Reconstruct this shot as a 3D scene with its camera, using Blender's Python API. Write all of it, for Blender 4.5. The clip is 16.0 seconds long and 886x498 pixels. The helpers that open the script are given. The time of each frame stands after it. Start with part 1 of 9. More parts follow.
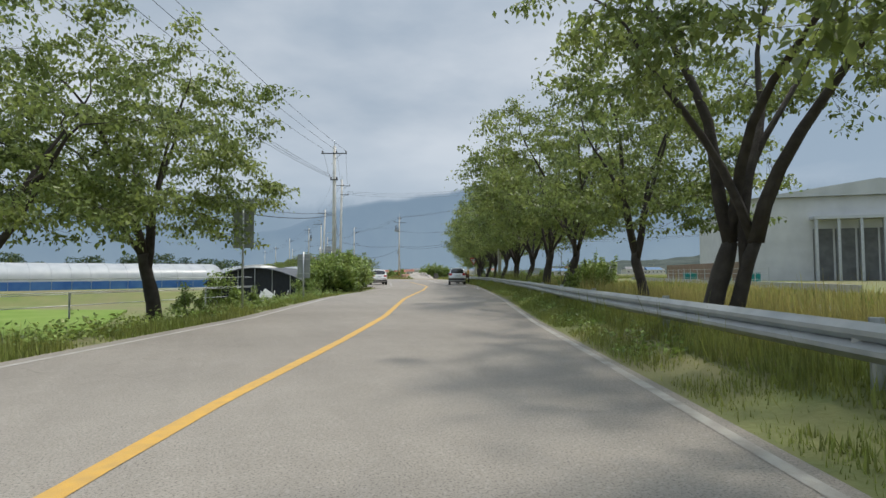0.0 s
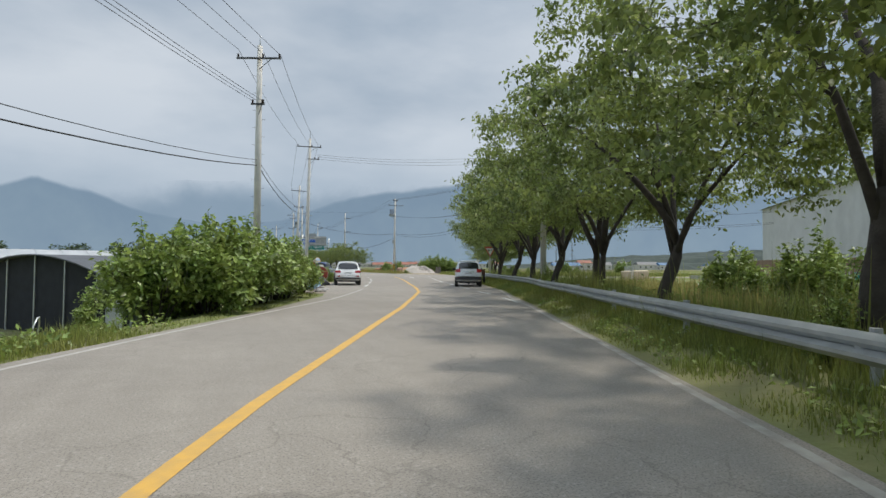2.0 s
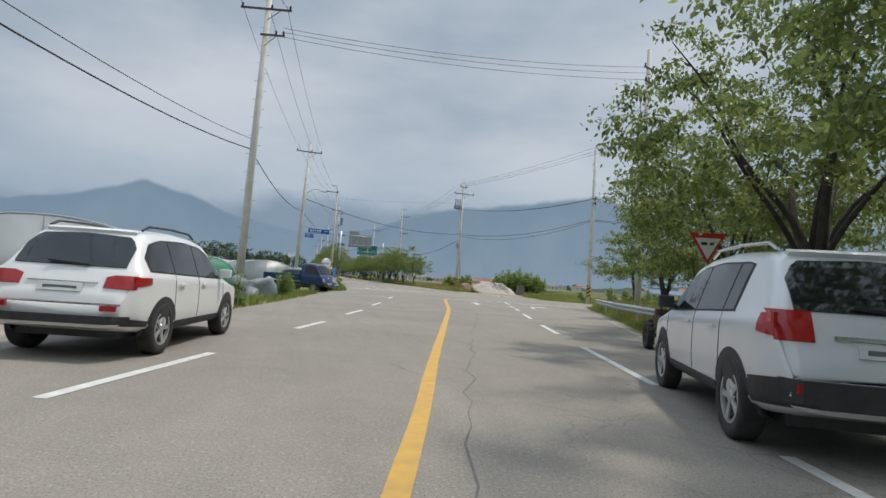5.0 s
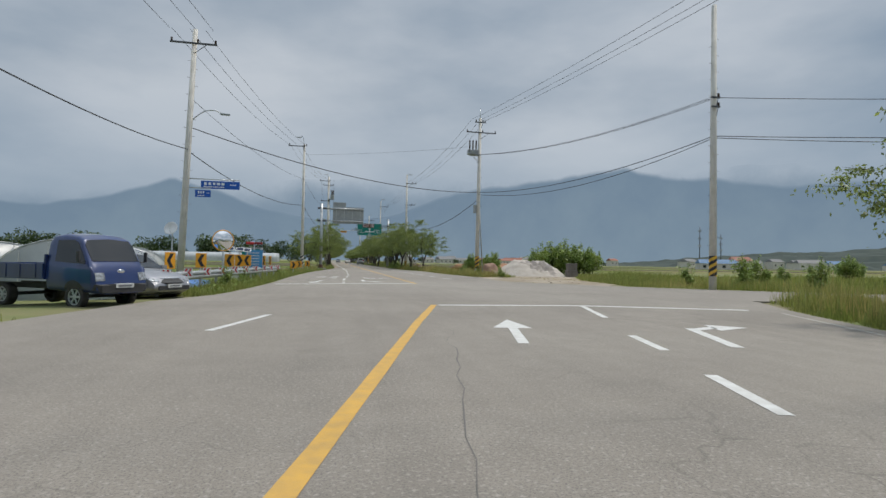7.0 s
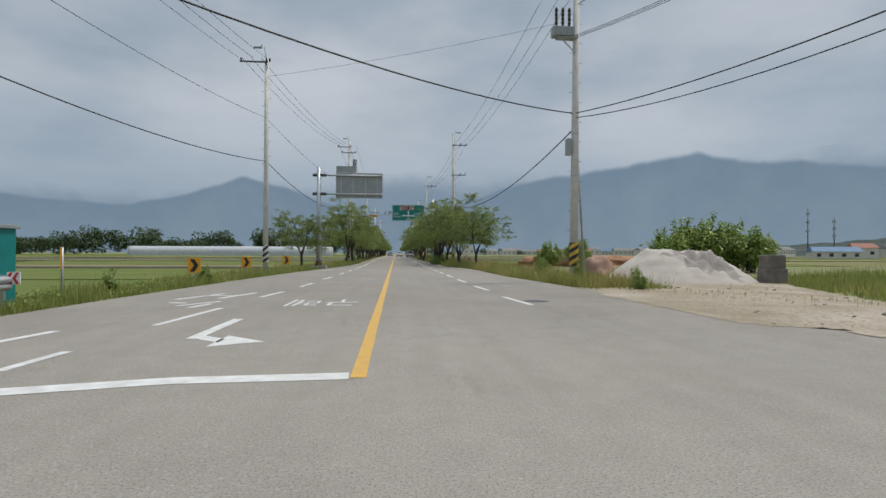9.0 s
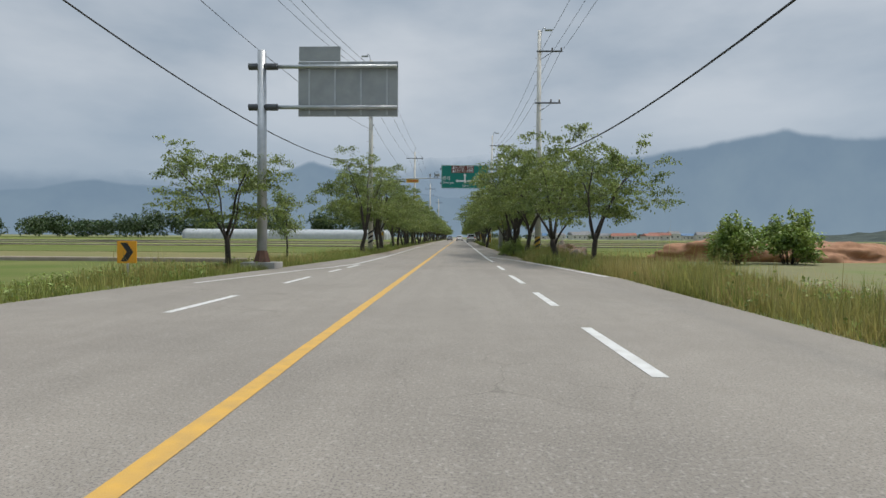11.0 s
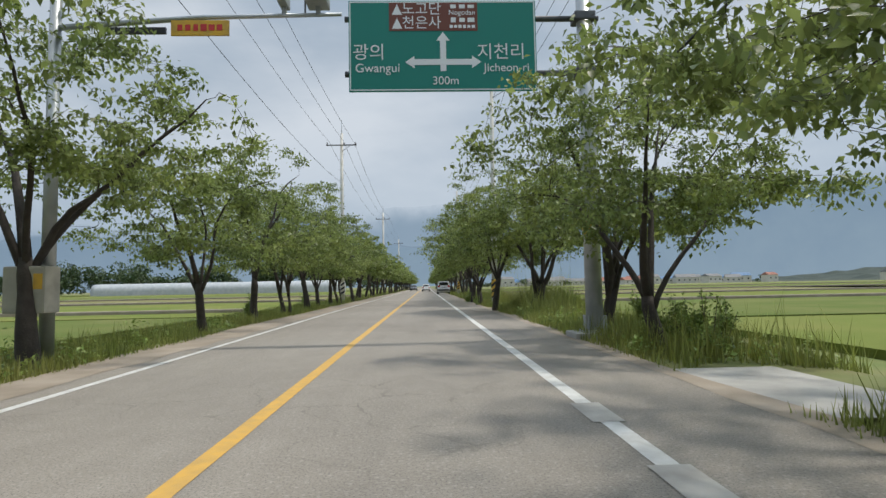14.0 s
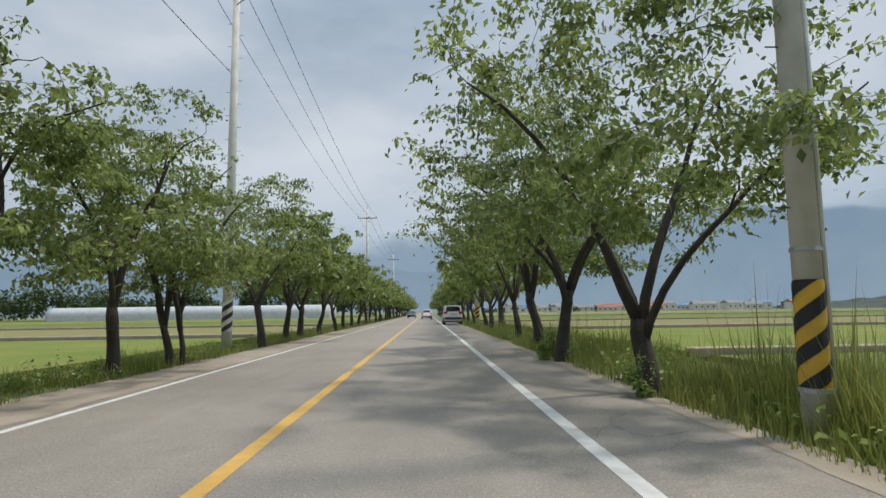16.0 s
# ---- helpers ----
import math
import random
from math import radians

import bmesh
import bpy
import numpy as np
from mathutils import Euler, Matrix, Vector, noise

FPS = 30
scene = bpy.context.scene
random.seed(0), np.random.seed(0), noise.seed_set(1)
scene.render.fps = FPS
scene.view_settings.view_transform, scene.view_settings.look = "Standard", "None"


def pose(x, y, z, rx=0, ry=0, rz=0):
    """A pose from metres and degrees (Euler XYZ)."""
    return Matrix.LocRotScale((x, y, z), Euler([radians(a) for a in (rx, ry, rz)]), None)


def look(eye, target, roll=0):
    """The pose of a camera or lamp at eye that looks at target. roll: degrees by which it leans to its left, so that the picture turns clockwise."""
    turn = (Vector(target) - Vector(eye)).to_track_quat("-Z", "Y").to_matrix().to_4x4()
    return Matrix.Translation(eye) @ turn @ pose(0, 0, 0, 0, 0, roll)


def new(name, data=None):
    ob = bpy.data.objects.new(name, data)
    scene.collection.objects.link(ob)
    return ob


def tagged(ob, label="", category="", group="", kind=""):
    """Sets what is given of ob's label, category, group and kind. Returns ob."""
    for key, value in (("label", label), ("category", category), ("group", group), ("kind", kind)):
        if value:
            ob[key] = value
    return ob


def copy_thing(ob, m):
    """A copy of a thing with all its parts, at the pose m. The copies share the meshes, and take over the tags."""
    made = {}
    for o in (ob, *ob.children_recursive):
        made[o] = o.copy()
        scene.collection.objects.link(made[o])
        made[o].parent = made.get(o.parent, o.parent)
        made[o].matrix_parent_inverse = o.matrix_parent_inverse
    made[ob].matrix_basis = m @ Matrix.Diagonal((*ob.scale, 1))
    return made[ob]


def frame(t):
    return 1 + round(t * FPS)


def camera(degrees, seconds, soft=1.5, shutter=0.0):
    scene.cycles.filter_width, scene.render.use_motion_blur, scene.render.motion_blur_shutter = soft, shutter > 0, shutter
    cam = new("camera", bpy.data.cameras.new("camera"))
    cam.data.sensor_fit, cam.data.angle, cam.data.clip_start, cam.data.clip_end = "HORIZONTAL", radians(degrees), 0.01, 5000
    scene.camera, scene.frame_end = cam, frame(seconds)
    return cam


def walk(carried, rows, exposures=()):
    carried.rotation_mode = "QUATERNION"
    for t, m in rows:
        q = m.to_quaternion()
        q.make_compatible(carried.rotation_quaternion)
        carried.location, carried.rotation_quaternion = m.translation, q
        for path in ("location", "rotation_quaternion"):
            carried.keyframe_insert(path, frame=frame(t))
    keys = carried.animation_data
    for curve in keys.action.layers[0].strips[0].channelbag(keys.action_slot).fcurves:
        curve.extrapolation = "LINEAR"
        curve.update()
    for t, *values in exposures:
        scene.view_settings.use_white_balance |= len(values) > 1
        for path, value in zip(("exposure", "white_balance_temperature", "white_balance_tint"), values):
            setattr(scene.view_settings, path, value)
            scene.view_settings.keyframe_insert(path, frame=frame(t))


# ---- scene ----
cam = camera(78.0, 16.0, soft=1.5)
PATH = [
    (0, (-31.618, -109.306, 1.204), (-30.842, -107.465, 1.294), -0.3),
    (0.5, (-29.274, -104.296, 1.212), (-28.506, -102.451, 1.282), 0.3),
    (1, (-27.472, -99.624, 1.259), (-26.705, -97.777, 1.312), 0.4),
    (1.5, (-25.432, -94.734, 1.248), (-24.669, -92.886, 1.302), 0.7),
    (2, (-23.401, -89.862, 1.393), (-22.638, -88.014, 1.457), 0.4),
    (2.5, (-21.205, -84.903, 1.35), (-20.447, -83.052, 1.399), -1.0),
    (3, (-19.083, -79.72, 1.315), (-18.336, -77.866, 1.376), -1.2),
    (3.5, (-17.018, -74.647, 1.286), (-16.311, -72.779, 1.375), -0.8),
    (4, (-15.184, -69.499, 1.283), (-14.532, -67.609, 1.36), 0.4),
    (4.5, (-13.513, -64.329, 1.295), (-12.926, -62.418, 1.364), 1.0),
    (5, (-11.895, -58.926, 1.286), (-11.401, -56.992, 1.401), 4.0),
    (7.3, (-3.586, -32.694, 1.244), (-3.214, -30.729, 1.284), -0.1),
    (7.5, (-2.919, -30.191, 1.193), (-2.566, -28.223, 1.239), -0.8),
    (8, (-1.733, -24.207, 1.27), (-1.456, -22.227, 1.318), 0.2),
    (8.5, (-0.608, -18.167, 1.228), (-0.387, -16.179, 1.262), 0.6),
    (9, (0.39, -12.002, 1.314), (0.563, -10.009, 1.329), 0.2),
    (9.5, (1.07, -5.888, 1.281), (1.137, -3.889, 1.278), -0.9),
    (11.8, (1.712, 23.654, 1.219), (1.62, 25.652, 1.167), 0.3),
    (12, (1.652, 26.392, 1.202), (1.582, 28.39, 1.161), -0.7),
    (12.5, (1.66, 32.931, 1.255), (1.628, 34.931, 1.227), -1.0),
    (13, (1.654, 39.461, 1.247), (1.647, 41.461, 1.261), -1.0),
    (13.5, (1.671, 45.956, 1.331), (1.694, 47.955, 1.399), -1.1),
    (14, (1.656, 52.205, 1.263), (1.721, 54.2, 1.397), -1.1),
    (14.5, (1.661, 59.198, 1.308), (1.739, 61.184, 1.528), 0.4),
    (15, (1.665, 66.459, 1.296), (1.735, 68.44, 1.564), 0.5),
    (15.5, (1.614, 73.007, 1.256), (1.682, 74.989, 1.516), 0.4),
    (16, (1.715, 79.117, 1.314), (1.777, 81.103, 1.541), -0.8),
]

walk(cam, [(t, look(eye, target, roll)) for t, eye, target, roll in PATH],
     [(0, 0.10), (1.5, 0.10), (3, 0.02), (5, -0.04), (7.3, -0.20), (9.5, -0.20), (11.8, 0.0), (12.5, 0.06), (13.5, 0.22), (14.0, 0.12), (14.5, 0.06), (15.0, 0.0), (15.5, 0.05), (16, 0.12)])

# ---------------------------------------------------------------- light and sky
world = bpy.data.worlds.new("hazy_summer_sky")
scene.world = world
world.use_nodes = True
wn, wl = world.node_tree.nodes, world.node_tree.links
wn.clear()
SUN_ELEV, SUN_AZ = 67.0, 78.0   # degrees: height, and turn from +y towards +x
sky = wn.new("ShaderNodeTexSky")
sky.sky_type = "NISHITA"
sky.sun_disc = False
sky.sun_elevation, sky.sun_rotation = radians(SUN_ELEV), radians(SUN_AZ)
sky.dust_density, sky.air_density = 3.0, 1.0
skyscale = wn.new("ShaderNodeVectorMath"); skyscale.operation = "SCALE"; skyscale.inputs["Scale"].default_value = 0.10
wl.new(sky.outputs["Color"], skyscale.inputs[0])
co = wn.new("ShaderNodeTexCoord")
stretch = wn.new("ShaderNodeMapping"); stretch.inputs["Scale"].default_value = (1.0, 1.0, 2.6)
wl.new(co.outputs["Generated"], stretch.inputs["Vector"])
cl = wn.new("ShaderNodeTexNoise"); cl.inputs["Scale"].default_value = 1.75; cl.inputs["Detail"].default_value = 7.0; cl.inputs["Roughness"].default_value = 0.50
wl.new(stretch.outputs["Vector"], cl.inputs["Vector"])
ramp = wn.new("ShaderNodeValToRGB")
ramp.color_ramp.elements[0].position, ramp.color_ramp.elements[0].color = 0.37, (0.275, 0.36, 0.455, 1)
ramp.color_ramp.elements[1].position, ramp.color_ramp.elements[1].color = 0.68, (0.63, 0.68, 0.735, 1)
wl.new(cl.outputs["Fac"], ramp.inputs["Fac"])
sep = wn.new("ShaderNodeSeparateXYZ"); wl.new(co.outputs["Generated"], sep.inputs[0])
low = wn.new("ShaderNodeMapRange"); low.inputs["From Min"].default_value = 0.0; low.inputs["From Max"].default_value = 0.28; low.inputs["To Min"].default_value = 0.75; low.inputs["To Max"].default_value = 0.0
wl.new(sep.outputs["Z"], low.inputs["Value"])
hz = wn.new("ShaderNodeMixRGB"); hz.inputs["Color2"].default_value = (0.325, 0.425, 0.545, 1)
wl.new(low.outputs["Result"], hz.inputs["Fac"]); wl.new(ramp.outputs["Color"], hz.inputs["Color1"])
mixs = wn.new("ShaderNodeMixRGB"); mixs.inputs["Fac"].default_value = 0.88
wl.new(skyscale.outputs[0], mixs.inputs["Color1"]); wl.new(hz.outputs["Color"], mixs.inputs["Color2"])
zen = wn.new("ShaderNodeMapRange"); zen.interpolation_type = "SMOOTHSTEP"   # a hazy sky grows brighter overhead
for key, val in (("From Min", 0.42), ("From Max", 1.0), ("To Min", 1.0), ("To Max", 2.3)):
    zen.inputs[key].default_value = val
wl.new(sep.outputs["Z"], zen.inputs["Value"])
bg = wn.new("ShaderNodeBackground"); wl.new(zen.outputs["Result"], bg.inputs["Strength"])
wout = wn.new("ShaderNodeOutputWorld")
wl.new(mixs.outputs["Color"], bg.inputs["Color"]); wl.new(bg.outputs["Background"], wout.inputs["Surface"])

sun = bpy.data.lights.new("sun", "SUN")
sun.energy, sun.angle, sun.color = 2.5, radians(3.5), (1.0, 0.94, 0.84)
sun_ob = new("sun", sun)
az, el = radians(SUN_AZ), radians(SUN_ELEV)
sun_ob.matrix_world = look((0, 0, 60), (-math.sin(az) * math.cos(el), -math.cos(az) * math.cos(el), 60 - math.sin(el)))

# ---------------------------------------------------------------- materials
def mat(name, base, rough=0.7, metal=0.0, var=None, grain=None, scale=4.0, bump=0.0, bump_scale=40.0, island=0.0, objrand=0.0, trans=0.0, spec=0.5, big=None, coord="Object"):
    """A node material: base colour, a second colour mixed in by noise (var), a broad stain (big), bump and random value per island or per object."""
    m = bpy.data.materials.new(name)
    m.use_nodes = True
    n, l = m.node_tree.nodes, m.node_tree.links
    b = n["Principled BSDF"]
    b.inputs["Roughness"].default_value, b.inputs["Metallic"].default_value = rough, metal
    b.inputs["Specular IOR Level"].default_value = spec
    tc = n.new("ShaderNodeTexCoord")
    col = n.new("ShaderNodeRGB"); col.outputs[0].default_value = (*base, 1)
    out = col.outputs[0]
    def noise_fac(s, lo, hi, detail=5.0):
        t = n.new("ShaderNodeTexNoise"); t.inputs["Scale"].default_value = s; t.inputs["Detail"].default_value = detail
        l.new(tc.outputs[coord], t.inputs["Vector"])
        r = n.new("ShaderNodeMapRange"); r.inputs["From Min"].default_value, r.inputs["From Max"].default_value = lo, hi
        l.new(t.outputs["Fac"], r.inputs["Value"])
        return r.outputs["Result"]
    if var:
        mx = n.new("ShaderNodeMixRGB"); mx.inputs["Color2"].default_value = (*var, 1)
        l.new(noise_fac(scale, 0.35, 0.68), mx.inputs["Fac"]); l.new(out, mx.inputs["Color1"]); out = mx.outputs["Color"]
    if big:
        mx = n.new("ShaderNodeMixRGB"); mx.inputs["Color2"].default_value = (*big[0], 1)
        l.new(noise_fac(big[1], 0.42, 0.70), mx.inputs["Fac"]); l.new(out, mx.inputs["Color1"]); out = mx.outputs["Color"]
    if grain:
        mx = n.new("ShaderNodeMixRGB"); mx.inputs["Color2"].default_value = (*grain[0], 1)
        l.new(noise_fac(grain[1], 0.50, 0.66, 3.0), mx.inputs["Fac"]); l.new(out, mx.inputs["Color1"]); out = mx.outputs["Color"]
        mx = n.new("ShaderNodeMixRGB"); mx.inputs["Color2"].default_value = (*grain[2], 1)
        l.new(noise_fac(grain[3], 0.54, 0.72, 4.0), mx.inputs["Fac"]); l.new(out, mx.inputs["Color1"]); out = mx.outputs["Color"]
    if island or objrand:
        src = n.new("ShaderNodeNewGeometry").outputs["Random Per Island"] if island else n.new("ShaderNodeObjectInfo").outputs["Random"]
        amt = island or objrand
        r = n.new("ShaderNodeMapRange"); r.inputs["To Min"].default_value, r.inputs["To Max"].default_value = 1 - amt, 1 + amt
        l.new(src, r.inputs["Value"])
        h = n.new("ShaderNodeHueSaturation"); l.new(r.outputs["Result"], h.inputs["Value"]); l.new(out, h.inputs["Color"]); out = h.outputs["Color"]
    l.new(out, b.inputs["Base Color"])
    if bump:
        t = n.new("ShaderNodeTexNoise"); t.inputs["Scale"].default_value = bump_scale; t.inputs["Detail"].default_value = 4.0
        l.new(tc.outputs[coord], t.inputs["Vector"])
        bp = n.new("ShaderNodeBump"); bp.inputs["Strength"].default_value = bump; bp.inputs["Distance"].default_value = 0.02
        l.new(t.outputs["Fac"], bp.inputs["Height"]); l.new(bp.outputs["Normal"], b.inputs["Normal"])
    if trans:
        tr = n.new("ShaderNodeBsdfTranslucent"); l.new(out, tr.inputs["Color"])
        ms = n.new("ShaderNodeMixShader"); ms.inputs["Fac"].default_value = trans
        l.new(b.outputs["BSDF"], ms.inputs[1]); l.new(tr.outputs["BSDF"], ms.inputs[2])
        l.new(ms.outputs["Shader"], n["Material Output"].inputs["Surface"])
    return m

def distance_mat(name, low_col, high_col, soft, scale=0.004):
    """Far hills as a plain glowing backdrop: the air's haze is put into the emitted colour, and the crest fades out
    clear where cloud would hide it.
    """
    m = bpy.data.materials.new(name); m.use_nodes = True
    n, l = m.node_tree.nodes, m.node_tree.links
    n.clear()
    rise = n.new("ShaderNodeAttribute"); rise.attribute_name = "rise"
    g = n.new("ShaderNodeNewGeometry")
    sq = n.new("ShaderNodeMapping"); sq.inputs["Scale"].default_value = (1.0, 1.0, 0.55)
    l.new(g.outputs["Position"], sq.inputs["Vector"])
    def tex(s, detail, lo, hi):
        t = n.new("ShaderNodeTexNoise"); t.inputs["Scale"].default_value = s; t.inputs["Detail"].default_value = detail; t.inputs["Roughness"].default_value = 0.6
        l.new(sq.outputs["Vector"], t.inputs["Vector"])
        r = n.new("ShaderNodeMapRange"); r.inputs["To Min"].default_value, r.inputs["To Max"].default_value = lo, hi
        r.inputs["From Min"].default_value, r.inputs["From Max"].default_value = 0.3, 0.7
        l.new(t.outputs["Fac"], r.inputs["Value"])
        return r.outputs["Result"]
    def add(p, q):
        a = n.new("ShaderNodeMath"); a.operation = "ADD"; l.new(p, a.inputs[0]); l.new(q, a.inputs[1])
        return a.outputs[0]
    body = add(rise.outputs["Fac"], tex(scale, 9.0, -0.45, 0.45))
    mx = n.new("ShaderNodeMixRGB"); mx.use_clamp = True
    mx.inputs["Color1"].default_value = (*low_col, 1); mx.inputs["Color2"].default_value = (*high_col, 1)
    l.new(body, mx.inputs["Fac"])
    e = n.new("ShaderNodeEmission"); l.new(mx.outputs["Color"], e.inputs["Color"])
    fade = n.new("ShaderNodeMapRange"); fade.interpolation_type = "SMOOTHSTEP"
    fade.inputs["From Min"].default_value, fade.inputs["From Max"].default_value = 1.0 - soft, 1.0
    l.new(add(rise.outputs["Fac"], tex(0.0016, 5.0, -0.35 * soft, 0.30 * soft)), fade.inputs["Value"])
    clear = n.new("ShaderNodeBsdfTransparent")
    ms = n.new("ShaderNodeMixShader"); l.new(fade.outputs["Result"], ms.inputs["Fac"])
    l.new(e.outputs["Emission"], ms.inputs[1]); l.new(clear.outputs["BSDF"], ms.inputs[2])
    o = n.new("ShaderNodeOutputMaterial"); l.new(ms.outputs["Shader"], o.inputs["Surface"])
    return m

M_ASPHALT = mat("worn_asphalt", (0.274, 0.244, 0.208), 0.9, var=(0.215, 0.192, 0.165), scale=0.35, bump=0.28, bump_scale=95, big=((0.305, 0.277, 0.238), 0.06), grain=((0.158, 0.145, 0.128), 62.0, (0.345, 0.317, 0.278), 30.0))
def wear(m):
    """Years of traffic on the asphalt: mottling, streaks along the lanes and a net of fine cracks that comes and goes."""
    n, l = m.node_tree.nodes, m.node_tree.links
    b = n["Principled BSDF"]
    tc = n.new("ShaderNodeTexCoord")
    base = b.inputs["Base Color"].links[0].from_socket
    def noise_node(scale, stretch=(1, 1, 1), detail=5.0):
        mp = n.new("ShaderNodeMapping"); mp.inputs["Scale"].default_value = stretch
        l.new(tc.outputs["Object"], mp.inputs["Vector"])
        t = n.new("ShaderNodeTexNoise"); t.inputs["Scale"].default_value = scale; t.inputs["Detail"].default_value = detail
        l.new(mp.outputs["Vector"], t.inputs["Vector"])
        return t
    def ranged(sock, f0, f1, t0, t1):
        r = n.new("ShaderNodeMapRange")
        for key, val in (("From Min", f0), ("From Max", f1), ("To Min", t0), ("To Max", t1)):
            r.inputs[key].default_value = val
        l.new(sock, r.inputs["Value"])
        return r.outputs["Result"]
    def times(p, q):
        a = n.new("ShaderNodeMath"); a.operation = "MULTIPLY"; l.new(p, a.inputs[0]); l.new(q, a.inputs[1])
        return a.outputs[0]
    mottle = ranged(noise_node(2.3).outputs["Fac"], 0.3, 0.7, 0.95, 1.05)
    streak = ranged(noise_node(1.0, (2.6, 0.10, 1)).outputs["Fac"], 0.3, 0.7, 0.95, 1.05)
    vor = n.new("ShaderNodeTexVoronoi"); vor.feature = "DISTANCE_TO_EDGE"; vor.inputs["Scale"].default_value = 0.9
    warp = n.new("ShaderNodeVectorMath"); warp.operation = "MULTIPLY_ADD"; warp.inputs[1].default_value = (0.9, 0.9, 0.0)
    wn_ = noise_node(1.4)
    l.new(wn_.outputs["Color"], warp.inputs[0]); l.new(tc.outputs["Object"], warp.inputs[2]); l.new(warp.outputs[0], vor.inputs["Vector"])
    line = ranged(vor.outputs["Distance"], 0.004, 0.016, 1.0, 0.0)
    gate = ranged(noise_node(0.16).outputs["Fac"], 0.50, 0.62, 0.0, 0.22)
    crack_ = n.new("ShaderNodeMath"); crack_.operation = "SUBTRACT"; crack_.inputs[0].default_value = 1.0
    l.new(times(line, gate), crack_.inputs[1])
    h = n.new("ShaderNodeHueSaturation")
    l.new(times(times(mottle, streak), crack_.outputs[0]), h.inputs["Value"]); l.new(base, h.inputs["Color"])
    l.new(h.outputs["Color"], b.inputs["Base Color"])
wear(M_ASPHALT)
M_YELLOW = mat("yellow_road_paint", (0.62, 0.36, 0.07), 0.7, var=(0.50, 0.31, 0.09), scale=6, bump=0.2, bump_scale=120)
M_WHITE = mat("white_road_paint", (0.66, 0.66, 0.64), 0.7, var=(0.52, 0.51, 0.48), scale=5, bump=0.2, bump_scale=120)
M_WORN = mat("worn_white_paint", (0.47, 0.45, 0.41), 0.8, var=(0.33, 0.31, 0.28), scale=3, bump=0.2, bump_scale=120)
M_FADED = mat("faded_white_paint", (0.40, 0.38, 0.34), 0.8, var=(0.27, 0.25, 0.22), scale=4, bump=0.2, bump_scale=120)
M_GROUND = mat("verge_soil_and_grass", (0.135, 0.175, 0.045), 0.95, var=(0.19, 0.19, 0.07), scale=0.9, bump=0.6, bump_scale=14, big=((0.20, 0.17, 0.095), 0.12))
M_SHOULDER = mat("dusty_shoulder", (0.36, 0.305, 0.245), 0.95, var=(0.27, 0.225, 0.175), scale=1.3, bump=0.5, bump_scale=40)
M_FIELD_A = mat("young_rice_bright", (0.128, 0.172, 0.036), 0.95, var=(0.195, 0.20, 0.06), scale=0.16, bump=0.4, bump_scale=10, spec=0.1)
M_FIELD_B = mat("rice_dark_green", (0.105, 0.142, 0.034), 0.95, var=(0.16, 0.17, 0.058), scale=0.2, bump=0.4, bump_scale=10, spec=0.1)
M_FIELD_C = mat("dry_field", (0.22, 0.19, 0.09), 0.95, var=(0.17, 0.18, 0.07), scale=0.4, bump=0.4, bump_scale=10, spec=0.1)
M_CONC = mat("concrete", (0.42, 0.41, 0.38), 0.85, var=(0.33, 0.32, 0.30), scale=2.2, bump=0.25, bump_scale=60)
M_POLE = mat("spun_concrete_pole", (0.63, 0.61, 0.565), 0.8, var=(0.53, 0.51, 0.465), scale=3.0, bump=0.2, bump_scale=70)
M_STEEL = mat("galvanised_steel", (0.50, 0.52, 0.53), 0.45, 0.65, var=(0.40, 0.42, 0.43), scale=3.0)
M_DARKSTEEL = mat("dark_steel", (0.10, 0.105, 0.11), 0.5, 0.4, var=(0.07, 0.07, 0.075), scale=6)
M_WIRE = mat("black_cable", (0.03, 0.03, 0.033), 0.6)
M_PORC = mat("brown_insulator", (0.06, 0.035, 0.028), 0.25)
M_BARK = mat("cherry_bark", (0.042, 0.034, 0.029), 0.92, var=(0.068, 0.057, 0.048), scale=5, bump=0.8, bump_scale=25)
M_LEAF = mat("cherry_leaves", (0.150, 0.204, 0.064), 0.42, var=(0.278, 0.326, 0.090), scale=0.55, island=0.42, trans=0.50)
M_LEAF2 = mat("shrub_leaves", (0.18, 0.27, 0.065), 0.42, var=(0.30, 0.36, 0.09), scale=0.9, island=0.45, trans=0.35)
M_FARLEAF = mat("far_tree_leaves", (0.045, 0.085, 0.03), 0.6, var=(0.07, 0.10, 0.035), scale=0.2, island=0.3, trans=0.2)
M_GRASS = mat("green_grass", (0.215, 0.262, 0.060), 0.6, var=(0.290, 0.298, 0.082), scale=0.5, island=0.4, trans=0.4)
M_DRYGRASS = mat("dry_tall_grass", (0.42, 0.345, 0.13), 0.7, var=(0.30, 0.295, 0.085), scale=0.5, island=0.35, trans=0.4)

# ---------------------------------------------------------------- mesh helpers
def finish(name, bm, material, smooth=False):
    me = bpy.data.meshes.new(name)
    bmesh.ops.recalc_face_normals(bm, faces=bm.faces)
    bm.to_mesh(me); bm.free()
    for m in (material if isinstance(material, (list, tuple)) else [material]):
        me.materials.append(m)
    if smooth:
        me.polygons.foreach_set("use_smooth", [True] * len(me.polygons))
    return me

def part(name, bm, material, parent, label="", smooth=False):
    """Links a bmesh as one mesh object under a thing or a part."""
    ob = new(name, finish(name, bm, material, smooth))
    ob.parent = parent
    if label:
        tagged(ob, label)
    return ob

def empty(name, m=None):
    ob = new(name)
    ob.empty_display_size = 0.2
    if m is not None:
        ob.matrix_world = m
    return ob

